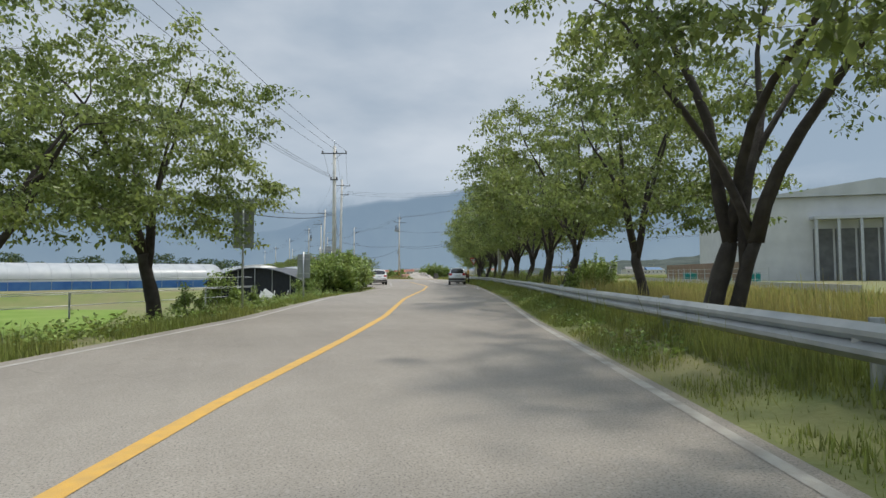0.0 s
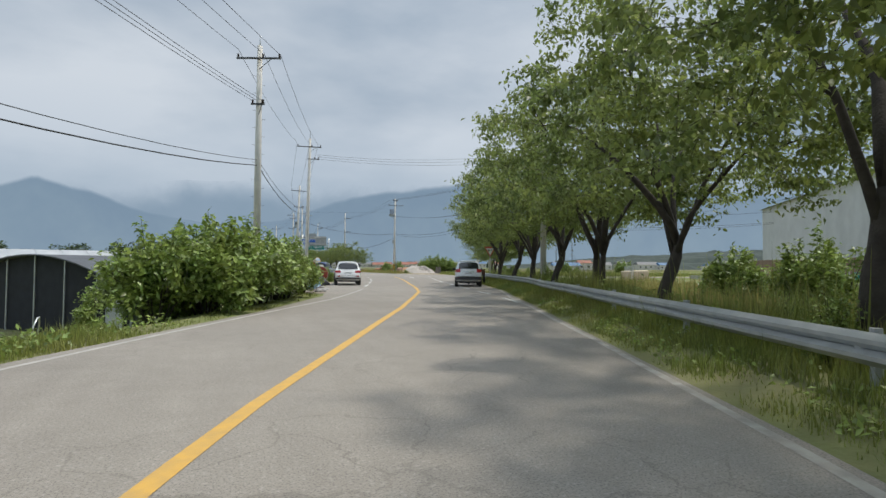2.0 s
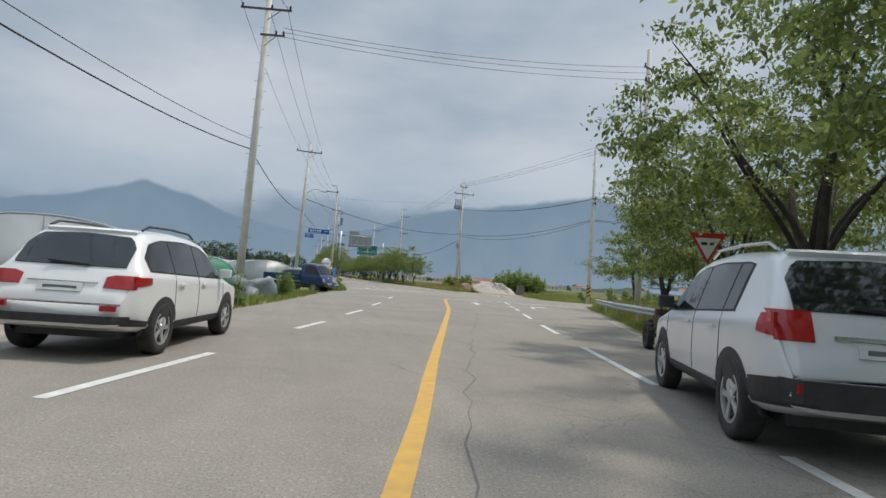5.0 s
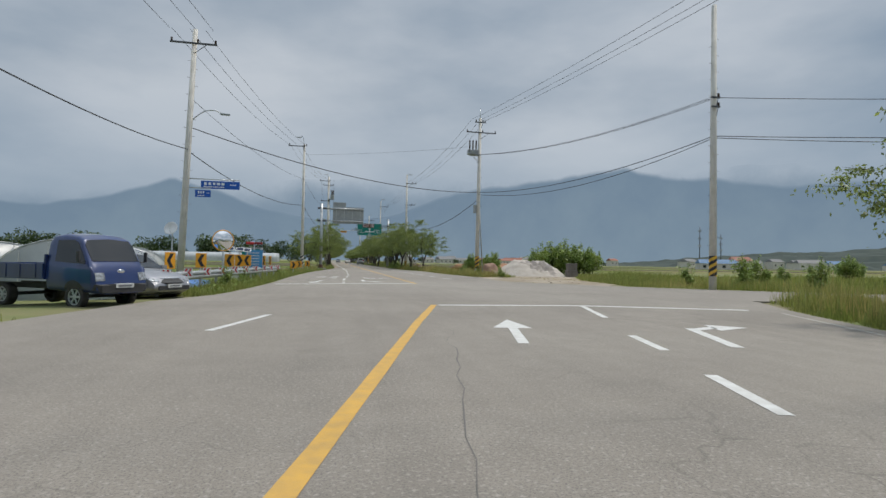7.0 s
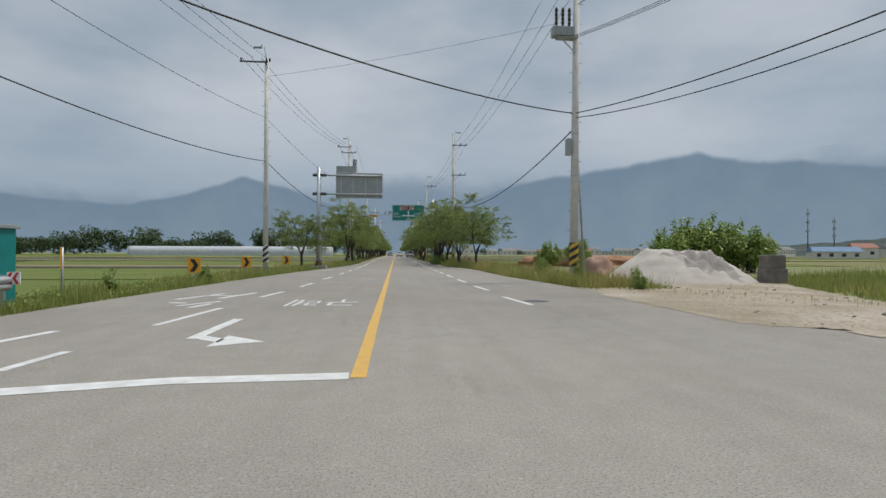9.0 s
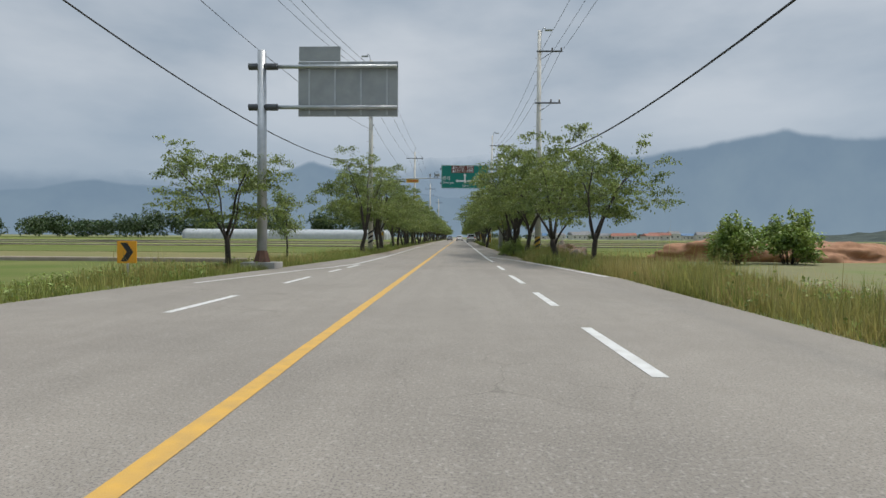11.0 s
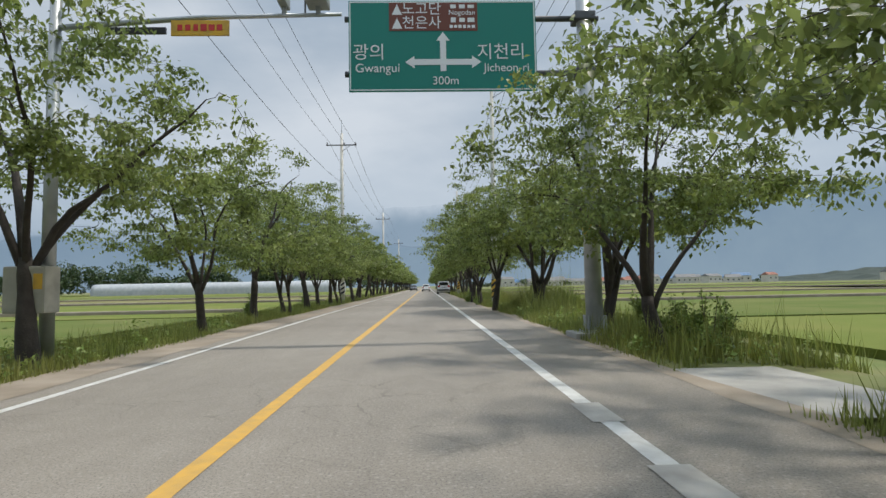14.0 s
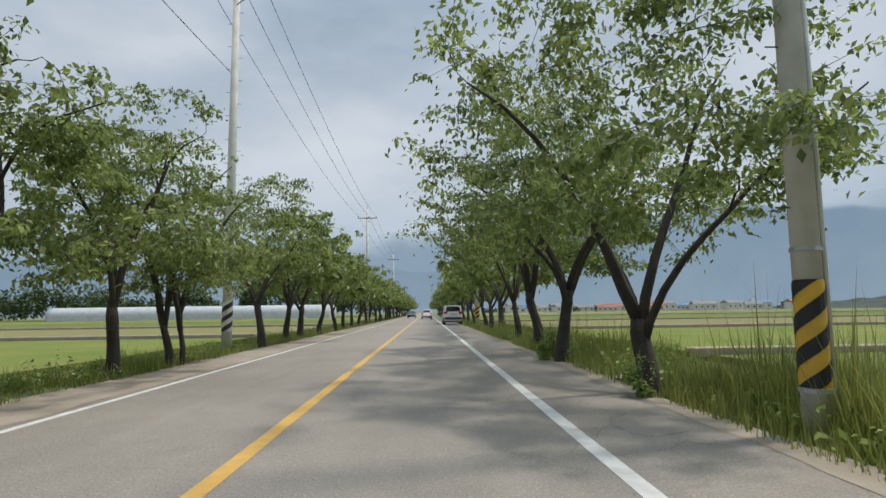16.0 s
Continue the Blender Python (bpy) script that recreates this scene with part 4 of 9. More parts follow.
def run(p, q, offs, sag, r=0.012, name="overhead_wire"):
    for o in offs:
        cable(name, (p[0] + o, p[1], p[2]), (q[0] + o, q[1], q[2]), sag, r)

run((-46, -112, 12.5), (-21.53, -60.1, 12.5), (-1.05, 0.1, 1.05), 0.9)
run((-46, -112, 10.3), (-21.53, -60.1, 9.9), (-0.3, 0.0, 0.3), 1.0)
run((-21.53, -60.1, 12.5), (-14.75, -31.1, 14.35), (-1.05, 0.2, 1.05), 0.5)
run((-14.75, -31.1, 14.35), (-12.2, -5.3, 13.45), (-1.1, 0.2, 1.1), 0.4)
run((-12.2, -5.3, 13.45), (-8.4, 22.9, 13.45), (-1.0, -0.1, 0.7), 0.5)
run((-8.6, 22.9, 13.45), (-5.9, 55.8, 14.5), (-0.6, 0.0, 0.6), 0.7)
run((-5.5, 55.8, 14.5), (-5.4, 99.0, 13.8), (-1.05, 0.2, 1.05), 0.8)
run((-5.4, 99.0, 13.8), (-5.5, 146.0, 13.15), (-1.05, 0.2, 1.05), 0.9)
run((-5.5, 146.0, 13.15), (-5.5, 200.0, 13.15), (-1.05, 0.2, 1.05), 0.9)
for k, dz in enumerate((0.35, 0.0, -0.4)):
    cable("overhead_wire", (-13.7, -31.1, 13.0 + dz * 0.6), (6.9, -31.2, 14.3 + dz), 0.45, 0.012)
run((8.47, 12.3, 14.4), (7.8, 50.0, 13.8), (-0.7, 0.1, 0.7), 0.7)
run((7.8, 50.0, 13.8), (6.8, 84.7, 13.4), (-0.6, 0.0, 0.6), 0.8)
run((6.8, 84.7, 13.4), (7.2, 128, 13.4), (-0.6, 0.0, 0.6), 0.8)
run((7.2, 128, 13.4), (7.2, 180, 13.4), (-0.6, 0.0, 0.6), 0.8)
run((8.47, 12.3, 14.4), (15.0, -40.0, 14.0), (-0.7, 0.1, 0.7), 0.7)
run((8.47, 12.3, 11.2), (15.5, -10.4, 10.4), (-0.15, 0.0, 0.15), 0.7)
run((15.5, -10.4, 10.4), (60.0, -30.0, 10.6), (-0.1, 0.0, 0.1), 0.9)
for a, b, sag, r in [((-21.53, -60.1, 6.57), (-46, -112, 7.2), 2.5, 0.024), ((-21.53, -60.1, 6.85), (-46, -112, 7.5), 2.4, 0.014), ((-21.53, -60.1, 6.57), (-14.75, -31.1, 7.0), 0.9, 0.024), ((-21.53, -60.1, 6.85), (-14.75, -31.1, 7.5), 0.8, 0.014),
                     ((-14.75, -31.1, 7.0), (-12.2, -5.3, 7.0), 0.7, 0.024), ((-12.2, -5.3, 8.2), (8.47, 12.3, 7.7), 0.9, 0.028), ((8.47, 12.3, 7.7), (15.5, -10.4, 8.3), 0.8, 0.024), ((8.47, 12.3, 7.5), (15.5, -10.4, 8.2), 1.1, 0.02),
                     ((15.5, -10.4, 8.3), (60, -30, 8.9), 0.8, 0.022), ((15.5, -10.4, 8.2), (60, -30, 8.7), 1.0, 0.02), ((-12.2, -5.3, 6.9), (-7.67, 22.9, 7.0), 0.8, 0.024), ((-7.67, 22.9, 7.0), (-5.3, 55.8, 6.9), 1.2, 0.024),
                     ((-12.2, -5.3, 9.8), (-7.67, 22.9, 9.7), 0.6, 0.012), ((-7.67, 22.9, 9.7), (-5.3, 55.8, 9.6), 0.7, 0.012), ((8.47, 12.3, 7.0), (6.9, 49.75, 6.6), 1.3, 0.028), ((6.9, 49.75, 6.6), (5.75, 84.75, 6.6), 1.1, 0.028), ((-5.3, 55.8, 10.3), (-5.5, 99, 10.3), 0.8, 0.012), ((-7.67, 22.9, 12.3), (8.47, 12.3, 12.0), 0.2, 0.008)]:
    cable("overhead_cable", a, b, sag, r, "thick black overhead cable sagging between poles")
bm = bmesh.new(); tube(bm, [(9.3, 13.2, -0.05), (8.62, 12.45, 7.3)], [0.06, 0.05], 10)
tagged(new("stay_pipe", finish("stay_pipe", bm, M_STEEL, True)), "thin grey steel stay pipe beside a utility pole", "stay pipe")

# ---------------------------------------------------------------- signs over the road
def green_sign():
    t = empty("gantry_sign", Matrix.Translation((5.6, 65.0, -0.02)))
    bm = bmesh.new(); tube(bm, [(0, 0, 0.2), (0, 0, 4.6), (0, 0, 8.9)], [0.2, 0.185, 0.17], 20); pole = part("post", bm, M_STEEL, t, "tall grey steel post", smooth=True)
    bm = bmesh.new(); cyl(bm, 0, 0, 8.9, 8.96, 0.18, 0.12, 16); part("cap", bm, M_STEEL, pole)
    bm = bmesh.new(); box(bm, 0, 0, 0.16, 0.62, 0.62, 0.05, bevel=0.01); part("base_plate", bm, M_STEEL, t)
    for k in range(4):
        bm = bmesh.new(); box(bm, 0.22, 0, 0.36, 0.16, 0.02, 0.34); g = part("gusset", bm, M_STEEL, t); g.matrix_local = Matrix.Rotation(math.pi / 2 * k + 0.78, 4, "Z")
    bm = bmesh.new(); box(bm, 0.05, 0, 0.05, 1.25, 0.95, 0.2, bevel=0.03); part("footing", bm, M_CONC, t)
    bm = bmesh.new(); tube(bm, [(0, 0, 2.42), (0, 0, 2.86)], 0.205, 20, cap=False); nb = part("notice", bm, M_STRIPE_Y, t, "weathered yellow notice wrapped round the post", smooth=True)
    for k in range(4):
        bar_parts(nb, M_RED, -0.14, 0.14, 2.78 - 0.09 * k, 0.04, 5, random.Random(30 + k), -0.206)
    for z in (7.7, 6.35):
        bm = bmesh.new(); tube(bm, [(0.35, 0, z), (-5.78, 0, z)], 0.07, 10); part("arm", bm, M_DARKSTEEL, t, smooth=True)
        bm = bmesh.new(); box(bm, -0.02, 0, z, 0.5, 0.46, 0.2, bevel=0.03); part("clamp", bm, M_DARKSTEEL, t)
    cx, w, h, zc = -3.44, 4.45, 2.2, 6.96
    bm = bmesh.new(); box(bm, cx, -0.16, zc, w, 0.06, h, bevel=0.012); board = part("board", bm, M_SIGNGREEN, t, "green direction board")
    bm = bmesh.new()
    for sx in (-1, 1):
        box(bm, cx + sx * (w / 2 - 0.035), -0.194, zc, 0.025, 0.008, h - 0.07)
        box(bm, cx, -0.194, zc + sx * (h / 2 - 0.035), w - 0.07, 0.008, 0.025)
    part("border", bm, M_SIGNWHITE, board)
    y = -0.196
    def poly(name, pts, material, yy=y):
        b = bmesh.new(); f = b.faces.new([b.verts.new((cx + px, yy, zc + pz)) for px, pz in pts])
        r = bmesh.ops.extrude_face_region(b, geom=[f]); bmesh.ops.translate(b, vec=(0, -0.006, 0), verts=[v for v in r["geom"] if isinstance(v, bmesh.types.BMVert)])
        return part(name, b, material, board)
    poly("arrow", [(-0.07, -0.62), (0.07, -0.62), (0.07, -0.55 + 0.08), (0.68, -0.47), (0.68, -0.55), (0.9, -0.4), (0.68, -0.25), (0.68, -0.33), (0.07, -0.33), (0.07, 0.12), (0.16, 0.12), (0, 0.33), (-0.16, 0.12), (-0.07, 0.12), (-0.07, -0.33), (-0.68, -0.33), (-0.68, -0.25), (-0.9, -0.4), (-0.68, -0.55), (-0.68, -0.47), (-0.07, -0.47)], M_SIGNWHITE)
    poly("brown_panel", [(-1.27, 0.36), (0.83, 0.36), (0.83, 1.05), (-1.27, 1.05)], M_SIGNBROWN)
    def letters(body, size, px, pz, sx=1.0, yy=-0.206):
        text_mesh(body, size, M_SIGNWHITE, Matrix.Translation((cx + px, yy, zc + pz)) @ FACE, board, sx=sx)
    letters("광의", 0.42, -1.75, -0.18); letters("Gwangui", 0.3, -1.55, -0.55); letters("지천리", 0.42, 1.38, -0.18); letters("Jicheon-ri", 0.28, 1.5, -0.55); letters("300m", 0.28, 0.05, -0.86)
    letters("노고단", 0.34, -0.5, 0.88); letters("천은사", 0.34, -0.5, 0.54); letters("Nogodan", 0.17, 0.46, 0.80)
    rng = random.Random(3)
    for z, h, n in ((0.95, 0.1, 3), (0.62, 0.12, 3), (0.46, 0.08, 6)):
        bar_parts(board, M_SIGNWHITE, cx + 0.15, cx + 0.78, zc + z, h, n, rng, y - 0.012)
    for z in (0.88, 0.54):
        poly("pictogram", [(-1.2, z - 0.13), (-0.96, z - 0.13), (-1.08, z + 0.13)], M_SIGNWHITE, y - 0.008)
    return tagged(t, "green direction sign on arms of a tall grey post", "road sign")
green_sign()

def sign_from_behind():
    t = empty("gantry_sign", Matrix.Translation((-5.94, 33.9, ground_z(-5.94, 33.9))))
    bm = bmesh.new(); tube(bm, [(0, 0, 0.25), (0, 0, 8.35)], [0.19, 0.16], 20); part("post", bm, M_STEEL, t, "tall grey steel post", smooth=True)
    bm = bmesh.new(); box(bm, 0, 0, 0.1, 1.3, 1.0, 0.3, bevel=0.03); part("footing", bm, M_CONC, t)
    bm = bmesh.new(); tube(bm, [(0, 0, 0.24), (0, 0, 0.7)], [0.34, 0.2], 8); part("base_skirt", bm, mat("rusty_steel", (0.13, 0.06, 0.04), 0.8, var=(0.08, 0.045, 0.03), scale=8), t, "rusty steel base skirt")
    for z in (7.75, 6.2):
        bm = bmesh.new(); tube(bm, [(-0.35, 0, z), (5.2, 0, z)], 0.075, 10); part("arm", bm, M_STEEL, t, smooth=True)
        bm = bmesh.new(); tube(bm, [(-0.5, 0, z), (0.6, 0, z)], 0.13, 12); part("clamp", bm, M_DARKSTEEL, t)
    bm = bmesh.new(); box(bm, 3.3, 0.14, 6.93, 3.85, 0.05, 2.1, bevel=0.01); part("board", bm, M_SIGNBACK, t, "grey back of a large sign")
    for k in range(4):
        bm = bmesh.new(); box(bm, 1.8 + k * 1.0, 0.10, 6.93, 0.06, 0.04, 2.0); part("rib", bm, M_STEEL, t)
    bm = bmesh.new(); box(bm, 2.2, 0.14, 8.28, 1.6, 0.05, 0.55, bevel=0.01); part("board", bm, M_SIGNBACK, t, "grey back of a small sign")
    return tagged(t, "large road sign seen from behind on a grey post", "road sign")
sign_from_behind()

def camera_gantry():
    t = empty("speed_camera_gantry", Matrix.Translation((-5.35, 62.6, ground_z(-5.35, 62.6))))
    bm = bmesh.new(); tube(bm, [(0, 0, 0), (0, 0, 6.9)], [0.13, 0.1], 16); part("post", bm, M_STEEL, t, smooth=True)
    bm = bmesh.new(); tube(bm, [(0, 0, 6.35), (2.8, 0, 6.55), (5.45, 0, 6.6)], [0.06, 0.05, 0.035], 10); arm = part("arm", bm, M_STEEL, t, smooth=True)
    bm = bmesh.new(); box(bm, 2.75, -0.03, 6.32, 1.1, 0.05, 0.3, bevel=0.01); b = part("notice_board", bm, M_STRIPE_Y, t, "yellow notice board")
    bar_parts(b, M_RED, 2.3, 3.2, 6.32, 0.14, 6, random.Random(4), -0.06)
    bm = bmesh.new(); box(bm, 1.55, -0.03, 6.27, 1.1, 0.06, 0.12); part("light_bar", bm, M_BLACK, t)
    for x, w in ((4.35, 0.16), (5.0, 0.42)):
        bm = bmesh.new(); box(bm, x, -0.1, 6.85, w, 0.5, 0.2, bevel=0.03); box(bm, x, 0, 6.68, 0.08, 0.08, 0.2); part("camera", bm, M_SIGNBACK, t, "grey traffic camera")
    bm = bmesh.new(); tube(bm, [(4.75, 0, 6.55), (4.75, 0, 7.15), (5.1, 0, 7.12)], 0.02, 6); part("bracket", bm, M_DARKSTEEL, t)
    bm = bmesh.new(); box(bm, -0.15, -0.2, 1.35, 0.75, 0.42, 0.85, bevel=0.04); cab = part("control_box", bm, mat("beige_steel_box", (0.45, 0.43, 0.36), 0.6, var=(0.36, 0.34, 0.28), scale=4), t, "beige steel control box with notices")
    bm = bmesh.new(); box(bm, 0.1, -0.415, 1.5, 0.16, 0.006, 0.28); part("notice", bm, M_STRIPE_Y, cab)
    return tagged(t, "grey camera gantry reaching over the road", "traffic camera")
camera_gantry()

def street_signs():
    t = empty("street_sign", Matrix.Translation((-12.2, -5.3, 0)))
    for z, x0, w, h in ((5.16, 0.66, 1.96, 0.42), (4.68, 0.38, 0.78, 0.38)):
        bm = bmesh.new(); tube(bm, [(-0.1, 0.0, z + 0.3), (x0 + w, 0.0, z + 0.3)], 0.028, 8); arm = part("arm", bm, M_STEEL, t, smooth=True)
        bm = bmesh.new(); box(bm, x0 + w / 2, 0, z, w, 0.03, h, bevel=0.008); b = part("board", bm, M_SIGNBLUE, t, "blue board with white bars of writing")
        for a in ((x0 + 0.12, x0 + w * 0.62, z + 0.06, h * 0.36, max(3, int(w * 3)), random.Random(8), -0.018), (x0 + 0.12, x0 + w * 0.6, z - 0.11, h * 0.16, max(5, int(w * 6)), random.Random(9), -0.018), (x0 + w * 0.74, x0 + w * 0.92, z + 0.03, h * 0.14, 3, random.Random(10), -0.018)):
            bar_parts(b, M_SIGNWHITE, *a)
    return tagged(t, "two blue street name boards on arms of a pole", "street sign")
street_signs()

def roadside_sign(x, y, turn, w, h, z0, post_h, label, tri=False):
    t = empty("road_sign", Matrix.Translation((x, y, ground_z(x, y))) @ Matrix.Rotation(radians(turn), 4, "Z"))
    bm = bmesh.new(); cyl(bm, 0, 0, -0.2, post_h, 0.038, sides=10); part("post", bm, M_STEEL, t, smooth=True)
    if tri:
        def tri_mesh(s, yy):
            b = bmesh.new(); f = b.faces.new([b.verts.new((s * px, yy, z0 + h / 2 + s * pz)) for px, pz in ((-w / 2, h / 2), (w / 2, h / 2), (0, -h / 2))])
            r = bmesh.ops.extrude_face_region(b, geom=[f]); bmesh.ops.translate(b, vec=(0, 0.02, 0), verts=[v for v in r["geom"] if isinstance(v, bmesh.types.BMVert)])
            return b
        b = part("board", tri_mesh(1.0, -0.06), M_RED, t, "red rim of the triangle")
        part("face", tri_mesh(0.68, -0.066), M_SIGNWHITE, b)
        bar_parts(b, M_BLACK, -w * 0.2, w * 0.2, z0 + h * 0.66, 0.09, 2, random.Random(2), -0.07)
    else:
        bm = bmesh.new(); box(bm, 0, 0.05, z0 + h / 2, w, 0.02, h, bevel=0.006); part("board", bm, M_SIGNBACK, t, "bare grey back of a sign")
        for z in (z0 + h * 0.2, z0 + h * 0.8):
            bm = bmesh.new(); box(bm, 0, 0.03, z, w * 0.8, 0.025, 0.04); part("rail", bm, M_STEEL, t)
    return tagged(t, label, "road sign")
roadside_sign(-30.65, -89.1, -30, 0.75, 1.7, 2.15, 3.95, "tall grey road sign seen from behind beside trees")
roadside_sign(-27.65, -82.9, -24, 0.6, 1.12, 1.05, 2.3, "grey road sign seen from behind on the verge")
roadside_sign(-0.25, -45.1, -20, 1.08, 0.94, 2.06, 3.0, "red and white triangular yield sign behind the guardrail", tri=True)

# ---------------------------------------------------------------- guardrails
def w_beam(bm, pts, top, side):
    """A W-profile steel beam along points; side turns the ribs towards the road."""
    prof = [(0.0, 0.0), (0.03, -0.02), (0.075, -0.06), (0.075, -0.10), (0.02, -0.145), (0.0, -0.155), (0.02, -0.165), (0.075, -0.21), (0.075, -0.25), (0.03, -0.29), (0.0, -0.31)]
    rows = []
    for i, p in enumerate(pts):
        a, b = Vector(pts[max(i - 1, 0)]), Vector(pts[min(i + 1, len(pts) - 1)])
        d = (b - a).normalized(); n = Vector((d.y, -d.x)) * side
        rows.append([bm.verts.new((p[0] + n.x * o, p[1] + n.y * o, top + z)) for o, z in prof])
    for a, b in zip(rows, rows[1:]):
        for k in range(len(prof) - 1):
            bm.faces.new((a[k], a[k + 1], b[k + 1], b[k]))

def guardrail(pts, top, side, posts, label, name="guardrail"):
    t = empty(name)
    n = len(pts)
    per = 4
    for i in range(0, n - 1, per):
        bm = bmesh.new(); w_beam(bm, pts[i:i + per + 1], top, side)
        ob = part("beam", bm, M_STEEL, t, smooth=False)
        sol = ob.modifiers.new("thickness", "SOLIDIFY"); sol.thickness = 0.004
    for i in range(0, n, posts):
        p = pts[i]; a, b = Vector(pts[max(i - 1, 0)]), Vector(pts[min(i + 1, n - 1)])
        d = (b - a).normalized(); nn = Vector((d.y, -d.x)) * side
        x, y = p[0] - nn.x * 0.14, p[1] - nn.y * 0.14
        bm = bmesh.new(); cyl(bm, x, y, ground_z(x, y) - 0.3, top + 0.03, 0.055, sides=10); box(bm, p[0] - nn.x * 0.05, p[1] - nn.y * 0.05, top - 0.155, 0.14, 0.14, 0.2)
        part("post", bm, M_STEEL, t)
    return tagged(t, label, "guardrail")

def offset_line(table, y0, y1, step, off):
    out = []
    for y in np.arange(y0, y1, step):
        x = interp(table, y); dx = (interp(table, y + 1) - interp(table, y - 1)) / 2
        n = Vector((1, -dx)).normalized()
        out.append((x + n.x * off, y + n.y * off))
    return out
rail_pts = offset_line(LINE_RIGHT, -150, -26.5, 1.0, 1.25)
rail_pts = [(x + 0.25 * min(max((y + 80) / 15, 0), 1) - 0.9 * min(max((y + 46) / 10, 0), 1), y) for x, y in rail_pts]
guardrail(rail_pts, 0.80, -1, 4, "long galvanised W-beam guardrail along the verge")
left_rail = [(-9.95 + 1.75 * k / 18, -17.4 + 18.4 * k / 18) for k in range(19)]
guardrail(left_rail, 0.76, 1, 2, "short galvanised guardrail with red and white reflectors")
for k in range(0, 19, 2):
    x, y = left_rail[k]
    t = empty("rail_reflector", Matrix.Translation((x + 0.10, y, 0.72)) @ Matrix.Rotation(radians(-4), 4, "Z"))
    bm = bmesh.new(); box(bm, 0, 0, 0, 0.3, 0.02, 0.28, bevel=0.005); part("plate", bm, M_SIGNWHITE, t)
    for j in (-0.08, 0.06):
        b = bmesh.new()
        f = b.faces.new([b.verts.new((j + px, -0.013, pz)) for px, pz in ((0.0, 0.13), (0.07, 0.13), (-0.01, 0.0), (0.07, -0.13), (0.0, -0.13), (-0.08, 0.0))])
        part("chevron", b, M_RED, t)
    tagged(t, "small red and white chevron reflector on a guardrail", "reflector", "rail reflectors")

def chevron_board(x, y, turn, left, z=0.75, w=0.45, h=0.62, panel=False):
    t = empty("chevron_sign", Matrix.Translation((x, y, ground_z(x, y))) @ Matrix.Rotation(radians(turn), 4, "Z"))
    bm = bmesh.new(); cyl(bm, 0, 0.04, -0.2, z + h + (0.25 if panel else 0.0), 0.03, sides=8); part("post", bm, M_STEEL, t, smooth=True)
    bm = bmesh.new(); box(bm, 0, 0, z + h / 2, w, 0.025, h, bevel=0.01); part("board", bm, M_ORANGE, t)
    s = -1 if left else 1
    b = bmesh.new(); b.faces.new([b.verts.new((s * px * w, -0.017, z + h / 2 + pz * h)) for px, pz in ((-0.32, 0.42), (0.02, 0.42), (0.34, 0.0), (0.02, -0.42), (-0.32, -0.42), (0.0, 0.0))])
    part("chevron", b, M_BLACK, t)
    if panel:
        bm = bmesh.new(); box(bm, 0, 0, 0, 0.42, 0.32, 0.03, bevel=0.005); sp = part("solar_panel", bm, M_SIGNWHITE, t, "small tilted solar panel"); sp.matrix_local = Matrix.Translation((0, 0.04, z + h + 0.28)) @ Matrix.Rotation(radians(35), 4, "X")
        bm = bmesh.new(); box(bm, 0, 0, 0.018, 0.36, 0.26, 0.006); part("cells", bm, mat("solar_cells", (0.02, 0.025, 0.05), 0.2), sp)
    return tagged(t, "orange board with a black chevron on a post", "chevron sign", "chevron signs along the curve")
for x, y, turn, left, panel in [(-10.5, -14.5, 55, True, False), (-10.1, -11.4, 30, True, False), (-9.55, -7.9, 8, True, True), (-9.35, -6.2, 5, False, True), (-9.3, -4.0, 2, True, True), (-9.1, -1.3, -40, False, False), (-9.0, 1.4, -62, False, False), (-8.9, 4.1, -62, False, False)]:
    chevron_board(x, y, turn, left, z=0.85, panel=panel)
for x, y in [(-7.75, 11.0), (-7.7, 18.6), (-7.3, 27.5)]:
    chevron_board(x, y, 8, False, z=0.5, w=0.5, h=0.6)

# ---------------------------------------------------------------- fields
def field(name, pts, z, material, label):
    """A flat crop field as a thin raised sheet with sides."""
    bm = bmesh.new()
    top = [bm.verts.new((x, y, z)) for x, y in pts]; low = [bm.verts.new((x, y, z - 0.25)) for x, y in pts]
    bm.faces.new(top)
    for i in range(len(pts)):
        j = (i + 1) % len(pts); bm.faces.new((top[i], low[i], low[j], top[j]))
    tagged(new(name, finish(name, bm, material)), label, "field", kind="structure")

def rect(x0, x1, y0, y1, skew=0.0):
    return [(x0, y0), (x1, y0 + skew), (x1, y1 + skew), (x0, y1)]

FM = [M_FIELD_A, M_FIELD_B, M_FIELD_C]
FL = ["bright green young rice paddy", "deep green rice paddy", "dry yellowish stubble field"]
for x0, x1, y0, y1, k in [(-46, -11, 2, 21, 1), (-46, -11, 22, 44, 1), (-150, -48, -8, 44, 0), (-60, -10.5, 45, 62, 2), (-60, -10.5, 63, 84, 1), (-150, -62, 46, 90, 0), (-70, -10.5, 85, 118, 0), (-160, -72, 92, 150, 1), (-90, -10.5, 120, 150, 2), (-120, -10.5, 152, 200, 1), (-260, -122, 155, 270, 0), (-120, -10.5, 202, 270, 0), (-400, -20, 305, 420, 1), (-600, -410, 100, 420, 0),
                          (11.5, 60, 58, 75, 0), (11.5, 60, 76, 98, 1), (11.5, 70, 99, 125, 0), (62, 150, 40, 98, 2), (11.5, 90, 127, 160, 2), (72, 200, 100, 160, 0), (11.5, 160, 162, 230, 1), (11.5, 260, 232, 330, 0), (162, 400, 165, 230, 2), (60, 150, 10, 38, 1), (152, 400, 0, 98, 0), (30, 90, 60 - 28, 56, 0)]:
    field("field", rect(x0, x1, y0, y1), -0.30, FM[k], FL[k])
